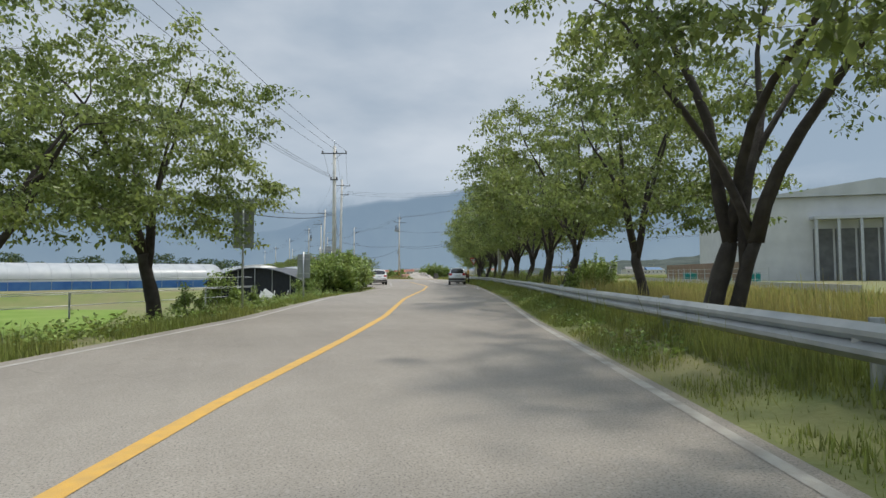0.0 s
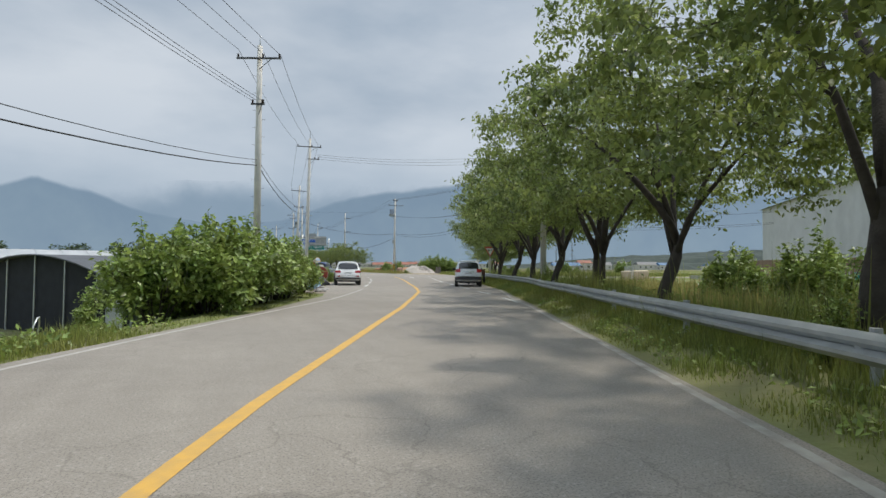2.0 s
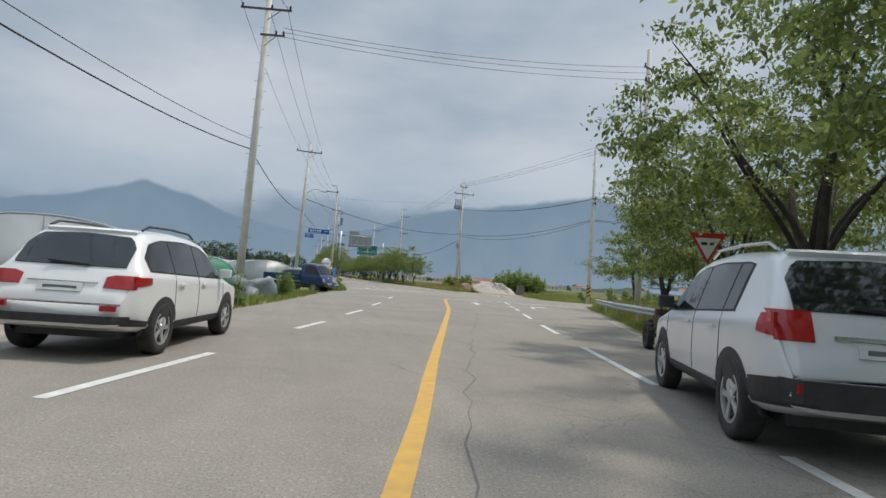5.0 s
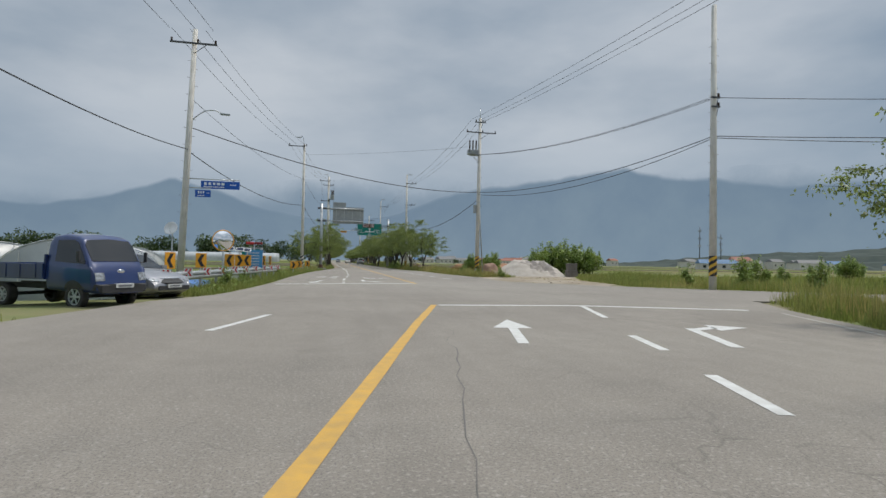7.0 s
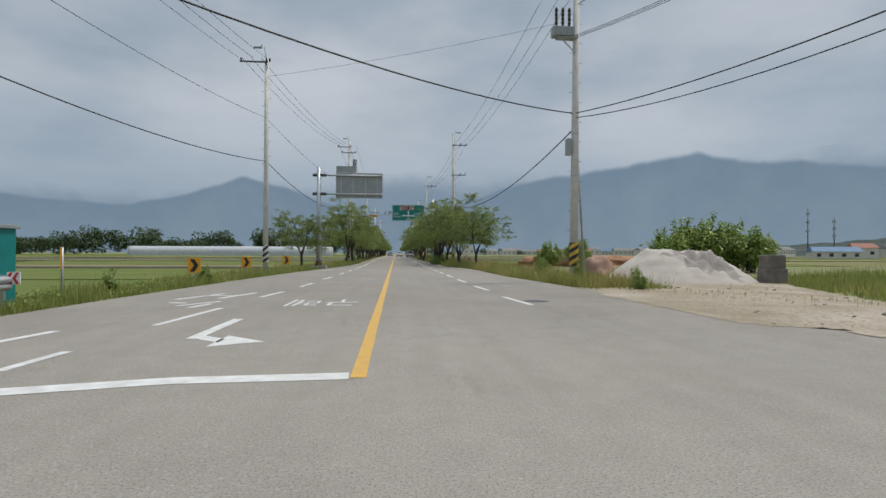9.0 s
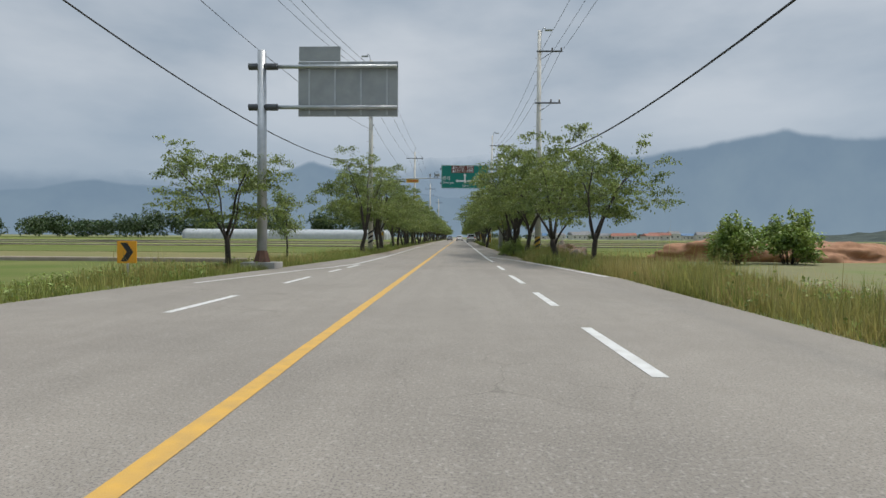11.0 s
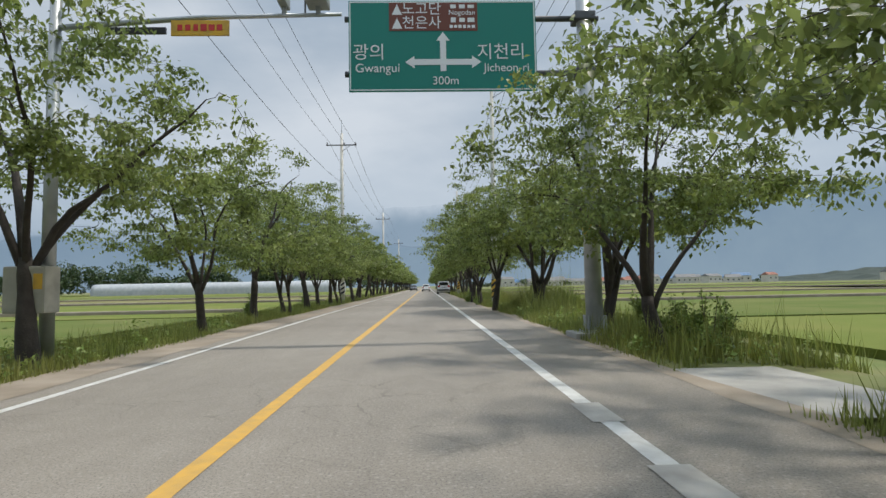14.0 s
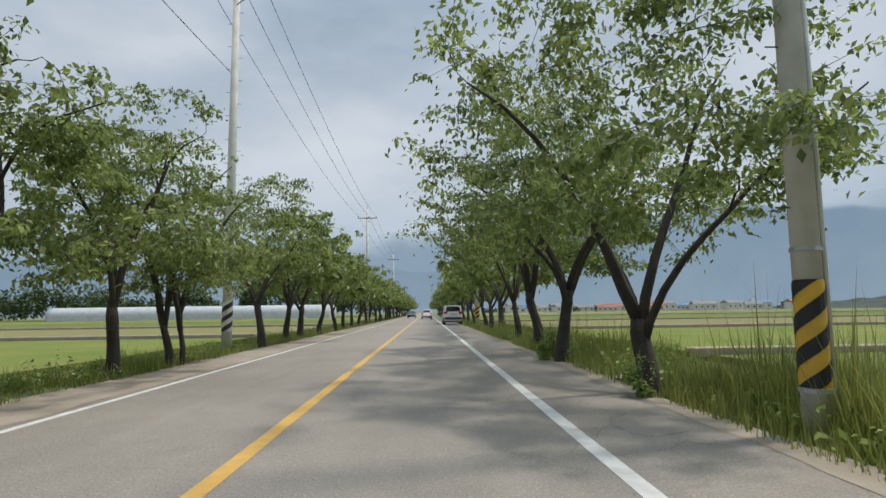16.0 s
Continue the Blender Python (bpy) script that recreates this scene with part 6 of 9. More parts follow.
# ---------------------------------------------------------------- tanks
M_TANKRED = mat("rusty_red_paint", (0.27, 0.045, 0.025), 0.75, var=(0.20, 0.035, 0.02), scale=2.2, bump=0.3, bump_scale=12, big=((0.30, 0.07, 0.04), 0.8))
M_TANKWHITE = mat("stained_white_paint", (0.68, 0.66, 0.62), 0.65, var=(0.45, 0.42, 0.37), scale=1.4, bump=0.2, bump_scale=8, big=((0.22, 0.17, 0.12), 0.9))
M_ROPE = mat("pale_rope", (0.55, 0.50, 0.40), 0.9, bump=0.5, bump_scale=40)
def tank(x, y, zc, r, length, turn, cap=None, rope=True, label="rusty red and white fuel tank lying on supports"):
    t = empty("storage_tank", Matrix.Translation((x, y, 0)) @ Matrix.Rotation(radians(turn), 4, "Z"))
    bm = bmesh.new(); n = 36
    ring = lambda yy, rr: [bm.verts.new((rr * math.cos(math.tau * k / n), yy, zc + rr * math.sin(math.tau * k / n))) for k in range(n)]
    rings = [ring(0.02, r), ring(length * 0.25, r), ring(length * 0.5, r), ring(length * 0.75, r), ring(length, r), ring(length + 0.18, r * 0.7)]
    for a, b in zip(rings, rings[1:]):
        for k in range(n):
            bm.faces.new((a[k], b[k], b[(k + 1) % n], a[(k + 1) % n]))
    bm.faces.new(rings[-1])
    part("shell", bm, M_TANKWHITE, t, smooth=True)
    bm = bmesh.new(); fr = [bm.verts.new((r * 0.985 * math.cos(math.tau * k / n), 0.0, zc + r * 0.985 * math.sin(math.tau * k / n))) for k in range(n)]
    c = bm.verts.new((0, -0.05, zc))
    for k in range(n):
        bm.faces.new((c, fr[k], fr[(k + 1) % n]))
    part("end_plate", bm, M_TANKRED, t, "dull red painted end plate", smooth=True)
    for yy in (0.05, length * 0.5):
        bm = bmesh.new(); tube(bm, [((r + 0.012) * math.cos(a), yy, zc + (r + 0.012) * math.sin(a)) for a in np.linspace(0, math.tau, 33)], 0.018, 6, cap=False); part("rim", bm, M_TANKWHITE, t, smooth=True)
    g = ground_z(x, y)
    for yy in (0.7, length - 0.7):
        bm = bmesh.new(); box(bm, 0, yy, (zc - r + 0.12 + g) / 2, r * 1.5, 0.25, max(0.12, zc - r + 0.12 - g), bevel=0.02); part("support", bm, M_CONC, t)
    bm = bmesh.new(); cyl(bm, 0, length * 0.25, zc + r - 0.05, zc + r + 0.16, 0.2, 0.2, 16); part("hatch", bm, M_TANKWHITE, t)
    if rope:
        bm = bmesh.new(); tube(bm, [(0.02, 0.06, zc + r + 0.02), (0.0, -0.06, zc + r * 0.8), (0.03, -0.09, zc), (0.10, -0.08, zc - r * 0.85)], 0.03, 7); part("rope", bm, M_ROPE, t, "thick pale rope", smooth=True)
    if cap:
        bm = bmesh.new(); cyl(bm, 0.1, length * 0.7, zc + r - 0.05, zc + r + cap, 0.07, sides=10); p = part("vent_pipe", bm, M_STEEL, t, smooth=True)
        bm = bmesh.new(); tube(bm, [(-0.2, length * 0.7, zc + r + cap), (0.35, length * 0.7, zc + r + cap)], 0.1, 12); part("vent_head", bm, M_STEEL, p, smooth=True)
    return tagged(t, label, "storage tank", "storage tanks")
tank(-18.2, -54.0, 1.12, 0.82, 4.2, 3, cap=0.7)
tank(-19.45, -55.4, 0.90, 0.76, 4.0, 4)
tank(-15.3, -43.3, 0.72, 0.60, 2.6, -10, rope=False, label="small white tank with a red end by the road")
M_TARP = mat("blue_plastic_tarp", (0.10, 0.30, 0.52), 0.4, var=(0.35, 0.50, 0.62), scale=3, bump=0.6, bump_scale=5)
M_BLACKTARP = mat("black_plastic_cover", (0.018, 0.019, 0.021), 0.3, var=(0.06, 0.06, 0.064), scale=2.4, bump=0.8, bump_scale=6)
M_JUNK = mat("grey_junk", (0.24, 0.22, 0.20), 0.85, var=(0.12, 0.11, 0.10), scale=5, bump=0.6, bump_scale=12)
def lump(name, x, y, sx, sy, sz, material, seed, label, category, rough=0.35, z=None, turn=0.0, sub=3):
    """A heap, boulder or bundle: a noisy half-ball that rests on the ground."""
    bm = bmesh.new(); bmesh.ops.create_icosphere(bm, subdivisions=sub, radius=1.0)
    for v in bm.verts:
        n = 1 + rough * noise.fractal(v.co * 1.3 + Vector((seed * 3.1, seed, 0)), 1.0, 2.0, 4)
        v.co = Vector((v.co.x * sx * n, v.co.y * sy * n, max(v.co.z * n, -0.12) * sz))
    ob = new(name, finish(name, bm, material, sub > 3)); ob.matrix_world = Matrix.Translation((x, y, ground_z(x, y) + 0.02 if z is None else z)) @ Matrix.Rotation(radians(turn), 4, "Z")
    return tagged(ob, label, category)
lump("tarpaulin", -18.0, -55.6, 0.55, 0.4, 0.42, M_TARP, 3, "crumpled blue plastic tarpaulin beside tanks", "tarpaulin", 0.5, sub=4)
lump("plastic_cover", -16.9, -50.6, 0.9, 0.75, 0.68, M_BLACKTARP, 5, "pile under a torn black plastic cover", "plastic cover", 0.35, sub=4)
lump("plastic_cover", -13.9, -32.8, 0.9, 0.7, 0.9, M_VINYL_DIRTY, 6, "junk pile under pale plastic at a pole", "plastic cover", 0.5, sub=4)
rj = random.Random(21)
for k in range(16):
    y = rj.uniform(-60.5, -47); x = edge_left(y) - rj.uniform(0.15, 1.5)
    lump("rubble", x, y, rj.uniform(0.12, 0.4), rj.uniform(0.12, 0.3), rj.uniform(0.06, 0.16), M_JUNK if k % 3 else M_CONC, k, "broken rubble lying on the dusty shoulder", "rubble", 0.6, turn=rj.uniform(0, 90), sub=2)
for k in range(6):
    y = -57.0 + 1.3 * k; x = edge_left(y) - 2.1
    bm = bmesh.new(); tube(bm, [(0.34 * math.cos(a), 0.34 * math.sin(a), 0) for a in np.linspace(0, math.tau, 22)], 0.11, 8, cap=False)
    ob = new("old_tyre", finish("old_tyre", bm, M_BLACK, True)); ob.matrix_world = Matrix.Translation((x, y, ground_z(x, y) + 0.36)) @ Matrix.Rotation(radians(-20 + 25 * k), 4, "Z") @ Matrix.Rotation(radians(80), 4, "X")
    tagged(ob, "old black tyre lying by the storage tanks", "tyre", "old tyres")

# ---------------------------------------------------------------- heaps, stones and mounds
M_SAND = mat("pale_sand", (0.46, 0.415, 0.365), 0.95, var=(0.38, 0.34, 0.295), scale=1.6, bump=0.5, bump_scale=22)
M_DARKSAND = mat("damp_sand", (0.235, 0.21, 0.19), 0.95, var=(0.33, 0.30, 0.27), scale=2.2, bump=0.9, bump_scale=9)
M_REDSOIL = mat("red_soil", (0.40, 0.215, 0.125), 0.95, var=(0.29, 0.15, 0.085), scale=2.6, bump=0.9, bump_scale=7)
M_PINKROCK = mat("pinkish_rock", (0.36, 0.23, 0.17), 0.9, var=(0.27, 0.17, 0.12), scale=2.5, bump=0.8, bump_scale=8)
M_GREYROCK = mat("grey_rock", (0.22, 0.20, 0.19), 0.9, var=(0.33, 0.24, 0.17), scale=1.2, bump=0.9, bump_scale=7)
M_RUSTROCK = mat("rusty_rock", (0.30, 0.185, 0.125), 0.9, var=(0.24, 0.20, 0.175), scale=1.6, bump=0.9, bump_scale=7)
def rock(x, y, sx, sy, sz, material, seed, label):
    """A broken boulder: a ball cut by random planes, with a rough skin."""
    rng = random.Random(seed)
    bm = bmesh.new(); bmesh.ops.create_icosphere(bm, subdivisions=4, radius=1.0)
    cuts = [(Vector((rng.gauss(0, 1), rng.gauss(0, 1), rng.uniform(-0.1, 1.0))).normalized(), rng.uniform(0.55, 0.85)) for _ in range(11)]
    for v in bm.verts:
        for n, d in cuts:
            over = v.co.dot(n) - d
            if over > 0:
                v.co -= n * over
        v.co *= 1 + 0.07 * noise.fractal(v.co * 2.6 + Vector((seed, 0, 0)), 1.0, 2.0, 4)
        v.co = Vector((v.co.x * sx, v.co.y * sy, max(v.co.z, -0.2) * sz))
    ob = new("boulder", finish("boulder", bm, material)); ob.matrix_world = Matrix.Translation((x, y, ground_z(x, y) + 0.02)) @ Matrix.Rotation(rng.uniform(-0.6, 0.6), 4, "Z")
    return tagged(ob, label, "boulder", "boulders under the trees")
def sand_heap():
    """A tipped heap with smooth flanks and a flat top, dug into and slumped on the side to the road."""
    bm = bmesh.new()
    rings, segs = 30, 72
    rows = []
    for i in range(rings + 1):
        r = i / rings
        row = []
        for k in range(segs):
            a = math.tau * k / segs
            out = r * (1 + 0.10 * noise.noise(Vector((math.cos(a) * 1.4, math.sin(a) * 1.4, 2))))
            x, y = 3.75 * out * math.cos(a), 3.0 * out * math.sin(a)
            z = 1.48 * min(1.0, (1 - r) / 0.60) ** 0.92
            z += 0.15 * noise.fractal(Vector((x * 0.9, y * 0.9, 7)), 0.9, 2.0, 6) * min(1, 4 * (1 - r))
            dug = math.exp(-((x - 0.75) / 1.55) ** 2 - ((y + 1.6) / 1.25) ** 2)
            z += dug * (-0.34 + 0.55 * noise.fractal(Vector((x * 1.7, y * 1.7, 21)), 0.9, 2.0, 6)) * min(1, 3 * (1 - r))
            row.append(bm.verts.new((x, y, max(z, -0.03))))
        rows.append(row)
    for p, q in zip(rows, rows[1:]):
        for k in range(segs):
            f = bm.faces.new((p[k], p[(k + 1) % segs], q[(k + 1) % segs], q[k]))
            c = f.calc_center_median()
            f.material_index = int(math.exp(-((c.x - 0.6) / 1.75) ** 2 - ((c.y + 1.35) / 1.15) ** 2) + 0.45 * noise.noise(c * 1.6) > 0.52)
    bmesh.ops.remove_doubles(bm, verts=rows[0], dist=0.001)
    ob = new("sand_mound", finish("sand_mound", bm, [M_SAND, M_DARKSAND], True)); ob.location = (13.9, 13.2, 0.0)
    tagged(ob, "wide heap of pale sand with a damp slumped face", "sand heap")
sand_heap()
lump("boulder", 10.3, 14.2, 0.95, 0.7, 1.15, M_PINKROCK, 4, "pinkish boulder in the tall grass", "boulder", 0.3, sub=4)
M_DARKSTONE = mat("dark_block_stone", (0.135, 0.118, 0.105), 0.9, var=(0.20, 0.175, 0.15), scale=2.4, bump=0.9, bump_scale=9)
def stone_post():
    t = empty("stone_stack", Matrix.Translation((17.4, 11.4, 0.0)))
    for k, (h, w) in enumerate(((0.68, 0.95), (0.62, 0.82))):
        bm = bmesh.new(); box(bm, 0, 0, 0.33 + k * 0.64, w, w * 0.8, h, bevel=0.06)
        for v in bm.verts:
            v.co += Vector((0.06 * noise.noise(v.co * 3 + Vector((k, 0, 0))), 0.06 * noise.noise(v.co * 3 + Vector((0, k, 5))), 0.03 * noise.noise(v.co * 3)))
        part("stone", bm, M_DARKSTONE, t)
    tagged(t, "two rough dark stone blocks stacked as a post", "stone post")
stone_post()
lump("red_mound", 18.3, 47.5, 4.2, 2.6, 1.45, M_REDSOIL, 7, "mound of bare reddish soil behind the trees", "soil mound", 0.45, sub=5)
lump("red_mound", 23.5, 46.5, 4.0, 2.6, 1.3, M_REDSOIL, 17, "mound of bare reddish soil behind the trees", "soil mound", 0.45, sub=5)
for x, y, sx, sy, sz, m, sd in [(8.0, 47.7, 0.85, 0.8, 1.45, M_GREYROCK, 3), (8.5, 46.6, 1.0, 0.75, 1.05, M_RUSTROCK, 8), (7.75, 46.0, 0.7, 0.6, 0.85, M_RUSTROCK, 13), (8.35, 45.0, 0.95, 0.8, 1.0, M_RUSTROCK, 21), (8.2, 43.9, 0.95, 0.6, 0.62, M_GREYROCK, 29), (7.3, 45.1, 0.5, 0.4, 0.45, M_GREYROCK, 34)]:
    rock(x, y, sx, sy, sz, m, sd, "rough rust-stained boulder in a pile under trees" if m is M_RUSTROCK else "rough grey boulder in a pile under trees")
bm = bmesh.new(); cyl(bm, 4.25, 2.8, 0.001, 0.007, 0.34, sides=28)
tagged(new("manhole_cover", finish("manhole_cover", bm, M_DARKSTEEL)), "round dark iron manhole cover in the asphalt", "manhole cover")

# ---------------------------------------------------------------- things behind the left guardrail
def traffic_mirror(x, y, z):
    t = empty("traffic_mirror", Matrix.Translation((x, y, 0)))
    bm = bmesh.new(); cyl(bm, 0, 0.08, ground_z(x, y) - 0.2, z + 0.1, 0.045, sides=10); part("post", bm, M_STEEL, t, smooth=True)
    M = mat("mirror_glass", (0.9, 0.9, 0.9), 0.02, 1.0)
    bm = bmesh.new(); rows = []
    for i in range(7):
        r = 0.46 * i / 6
        rows.append([bm.verts.new((r * math.cos(a), 0.12 * (r / 0.46) ** 2 - 0.1, r * math.sin(a))) for a in np.linspace(0, math.tau, 28, endpoint=False)])
    for p, q in zip(rows[1:], rows[2:]):
        for k in range(28):
            bm.faces.new((p[k], p[(k + 1) % 28], q[(k + 1) % 28], q[k]))
    bm.faces.new(rows[1][::-1])
    ob = part("mirror", bm, M, t, "round convex mirror", smooth=True); ob.matrix_local = Matrix.Translation((0, 0, z)) @ Matrix.Rotation(radians(22), 4, "Z")
    bm = bmesh.new(); tube(bm, [(0.49 * math.cos(a), 0, 0.49 * math.sin(a)) for a in np.linspace(0, math.tau, 33)], 0.022, 8, cap=False)
    ob = part("rim", bm, M_ORANGE, t, "orange plastic rim", smooth=True); ob.matrix_local = Matrix.Translation((0, 0.03, z)) @ Matrix.Rotation(radians(22), 4, "Z")
    tagged(t, "round convex traffic mirror with an orange rim", "traffic mirror")
traffic_mirror(-9.75, -8.6, 2.1)
def flasher():
    t = empty("warning_light", Matrix.Translation((-9.2, -1.9, 0)))
    bm = bmesh.new(); cyl(bm, 0, 0, ground_z(-9.2, -1.9) - 0.1, 2.1, 0.04, sides=8); part("post", bm, M_STEEL, t, smooth=True)
    for s, m in ((-1, M_RED), (1, mat("dark_red_lens", (0.25, 0.02, 0.02), 0.3))):
        bm = bmesh.new(); box(bm, s * 0.24, 0, 2.18, 0.46, 0.18, 0.15, bevel=0.05); part("lens", bm, m, t)
    tagged(t, "red warning light bar on a post", "warning light")
flasher()
def cabin(x, y, w, d, h, material, label, lid=None):
    g = ground_z(x, y)
    t = empty("cabinet", Matrix.Translation((x, y, g)))
    bm = bmesh.new(); box(bm, 0, 0, h / 2, w, d, h, bevel=0.02); part("body", bm, material, t)
    bm = bmesh.new(); box(bm, 0, 0, h + 0.05, w + 0.14, d + 0.14, 0.1, bevel=0.02); part("roof", bm, lid or M_SIGNBACK, t)
    bm = bmesh.new(); box(bm, 0.05, -d / 2 - 0.012, h * 0.5, w * 0.7, 0.02, h * 0.85, bevel=0.004); dr = part("door", bm, material, t)
    bm = bmesh.new(); box(bm, w * 0.32, -d / 2 - 0.035, h * 0.5, 0.04, 0.03, 0.14); part("handle", bm, M_DARKSTEEL, dr)
    tagged(t, label, "cabinet")
M_TEAL = mat("teal_paint", (0.0, 0.22, 0.21), 0.5, var=(0.0, 0.17, 0.16), scale=2)
cabin(-9.9, 2.4, 1.15, 1.1, 1.95, M_TEAL, "teal painted metal cabin behind the guardrail")
def notice():
    t = empty("information_board", Matrix.Translation((-9.0, -3.4, 0)))
    g = ground_z(-9.0, -3.4)
    for px in (-0.4, 0.4):
        bm = bmesh.new(); cyl(bm, px, 0, g - 0.1, 1.8, 0.03, sides=8); part("post", bm, M_STEEL, t, smooth=True)
    bm = bmesh.new(); box(bm, 0, -0.04, 1.22, 0.95, 0.04, 1.05, bevel=0.01); b = part("board", bm, mat("light_blue_board", (0.05, 0.26, 0.55), 0.5, var=(0.09, 0.33, 0.60), scale=2), t)
    rng = random.Random(6)
    for k in range(5):
        bar_parts(b, M_SIGNWHITE, -0.36, 0.30, 1.58 - 0.16 * k, 0.06, 7, rng, -0.064)
    tagged(t, "light blue information board on two posts", "information board")
notice()
lump("ground_cover", -10.4, -11.5, 0.7, 2.2, 0.3, M_BLUESHEET, 31, "blue plastic sheet spread behind the guardrail", "plastic sheet", 0.3, sub=4)
bm = bmesh.new(); box(bm, -9.8, -4.9, 0.55, 0.7, 0.5, 1.2, bevel=0.03)
tagged(new("plastic_crate", finish("plastic_crate", bm, M_WHITEPAINT)), "tall pale crate standing behind the guardrail", "crate")

# ---------------------------------------------------------------- warehouse and yard beyond the right verge
M_CLAD = mat("pale_wall_cladding", (0.56, 0.57, 0.57), 0.7, var=(0.48, 0.49, 0.49), scale=0.5, bump=0.2, bump_scale=3)
M_CLADGREY = mat("grey_wall_cladding", (0.50, 0.52, 0.53), 0.7, var=(0.42, 0.44, 0.45), scale=0.5)
M_BRICKWALL = mat("brown_block_wall", (0.26, 0.18, 0.13), 0.9, var=(0.20, 0.14, 0.10), scale=1.5, bump=0.5, bump_scale=8)
M_BAY = mat("painted_bay_shade", (0.10, 0.105, 0.105), 0.8, var=(0.16, 0.165, 0.165), scale=0.8)
def warehouse():
    t = empty("warehouse", Matrix.Translation((38.0, -56.0, -0.1)) @ Matrix.Rotation(radians(-38), 4, "Z"))
    W, L, H = 30.0, 40.0, 11.5
    bm = bmesh.new(); box(bm, W / 2, L / 2, H / 2, W, L, H); part("wall", bm, M_CLAD, t)
    bm = bmesh.new()
    v = [bm.verts.new(p) for p in [(-0.5, -0.5, H), (W + 0.5, -0.5, H), (W + 0.5, L + 0.5, H), (-0.5, L + 0.5, H), (W / 2, -0.5, H + 2.2), (W / 2, L + 0.5, H + 2.2)]]
    for f in ((0, 4, 5, 3), (1, 2, 5, 4), (0, 1, 4), (2, 3, 5)):
        bm.faces.new([v[i] for i in f])
    part("roof", bm, M_CLADGREY, t)
    for k in range(9):
        bm = bmesh.new(); box(bm, 7 + 2.6 * k, -1.6, 4.2, 0.35, 0.35, 8.4); part("column", bm, M_STEEL, t)
    bm = bmesh.new(); box(bm, 18.5, -0.9, 8.5, 23.5, 2.0, 0.4); part("canopy", bm, M_CLADGREY, t)
    # dark panels on the wall carry the shade of open bays in their colour
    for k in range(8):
        bm = bmesh.new(); box(bm, 8.3 + 2.6 * k, -0.06, 3.6, 2.3, 0.1, 7.0); part("bay_door", bm, M_BAY, t, "dark panel painted as a shaded open bay")
    tagged(t, "tall pale warehouse with a columned grey front", "warehouse")
warehouse()
def yard_wall(a, b, h, material, label, name="yard_wall"):
    bm = bmesh.new(); a, b = Vector(a), Vector(b); d = b - a
    box(bm, *((a + b) / 2), h / 2 - 0.05, d.length, 0.2, h + 0.1, Matrix.Rotation(math.atan2(d.y, d.x), 4, "Z"), 0.02)
    tagged(new(name, finish(name, bm, material)), label, "wall", kind="structure")
yard_wall((2, -90), (16, -66), 0.45, M_CONC, "low pale concrete kerb wall along the yard")
yard_wall((16, -66), (36, -34), 0.45, M_CONC, "low pale concrete kerb wall along the yard")
yard_wall((24, -66), (40, -38), 2.4, M_BRICKWALL, "brown block wall round the yard")
for k, (x, y) in enumerate([(19, -70), (23.5, -63), (29, -53)]):
    bm = bmesh.new(); box(bm, x, y, 0.55, 1.5, 1.0, 1.2, Matrix.Rotation(radians(-30), 4, "Z"), 0.05)
    tagged(new("waste_bin", finish("waste_bin", bm, M_TEAL)), "pale teal metal bin standing in the yard", "waste bin", "yard bins")
M_SACK = mat("beige_bulk_sack", (0.50, 0.38, 0.26), 0.85, var=(0.58, 0.50, 0.40), scale=2, bump=0.5, bump_scale=7)
for k in range(8):
    x, y = 16.5 + 1.5 * k, -44 + 1.3 * k
    bm = bmesh.new(); box(bm, 0, 0, 0.55, 1.05, 1.05, 1.1, bevel=0.16)
    for v in bm.verts:
        v.co += 0.06 * Vector((noise.noise(v.co * 2 + Vector((k, 0, 0))), noise.noise(v.co * 2 + Vector((0, k, 0))), 0))
    ob = new("bulk_sack", finish("bulk_sack", bm, M_SACK, True)); ob.matrix_world = Matrix.Translation((x, y, -0.03)) @ Matrix.Rotation(radians(40 + 7 * k), 4, "Z")
    tagged(ob, "beige bulk sack standing in the yard", "bulk sack", "bulk sacks")
def wire_fence(a, b, n, h):
    t = empty("wire_fence"); a, b = Vector(a), Vector(b)
    for k in range(n + 1):
        p = a.lerp(b, k / n); bm = bmesh.new(); cyl(bm, p.x, p.y, -0.1, h, 0.03, sides=6); part("post", bm, M_STEEL, t)
    for z in (0.3, 0.7, 1.1, h - 0.05):
        bm = bmesh.new(); tube(bm, [(a.x, a.y, z), (b.x, b.y, z)], 0.012, 4); part("wire", bm, M_STEEL, t)
    tagged(t, "thin grey wire fence along the yard", "fence")
wire_fence((12, -50), (30, -28), 12, 1.6)
wire_fence((0, -86), (14, -64), 12, 1.5)
wire_fence((-43, -98), (-30, -83.5), 7, 0.7)

def mast(x, y, h, label):
    """A slim steel mast with clustered aerials."""
    t = empty("radio_mast", Matrix.Translation((x, y, ground_z(x, y))))
    bm = bmesh.new(); cyl(bm, 0, 0, 0, h, 0.28, 0.16, 10); part("pole", bm, M_DARKSTEEL, t, smooth=True)
    for k, z in enumerate((0.55, 0.72, 0.90)):
        bm = bmesh.new()
        for a in range(3):
            c, s = math.cos(a * 2.09 + k), math.sin(a * 2.09 + k)
            box(bm, c * 0.6, s * 0.6, h * z, 0.25, 0.25, 1.3, bevel=0.03); tube(bm, [(0, 0, h * z), (c * 0.6, s * 0.6, h * z)], 0.05, 5)
        part("aerial", bm, M_SIGNBACK, t, "grey panel aerials")
    tagged(t, label, "radio mast")
mast(190.0, 225, 23.0, "slim dark radio mast with panel aerials")
mast(203.0, 225, 19.0, "slim dark radio mast beyond the fields")

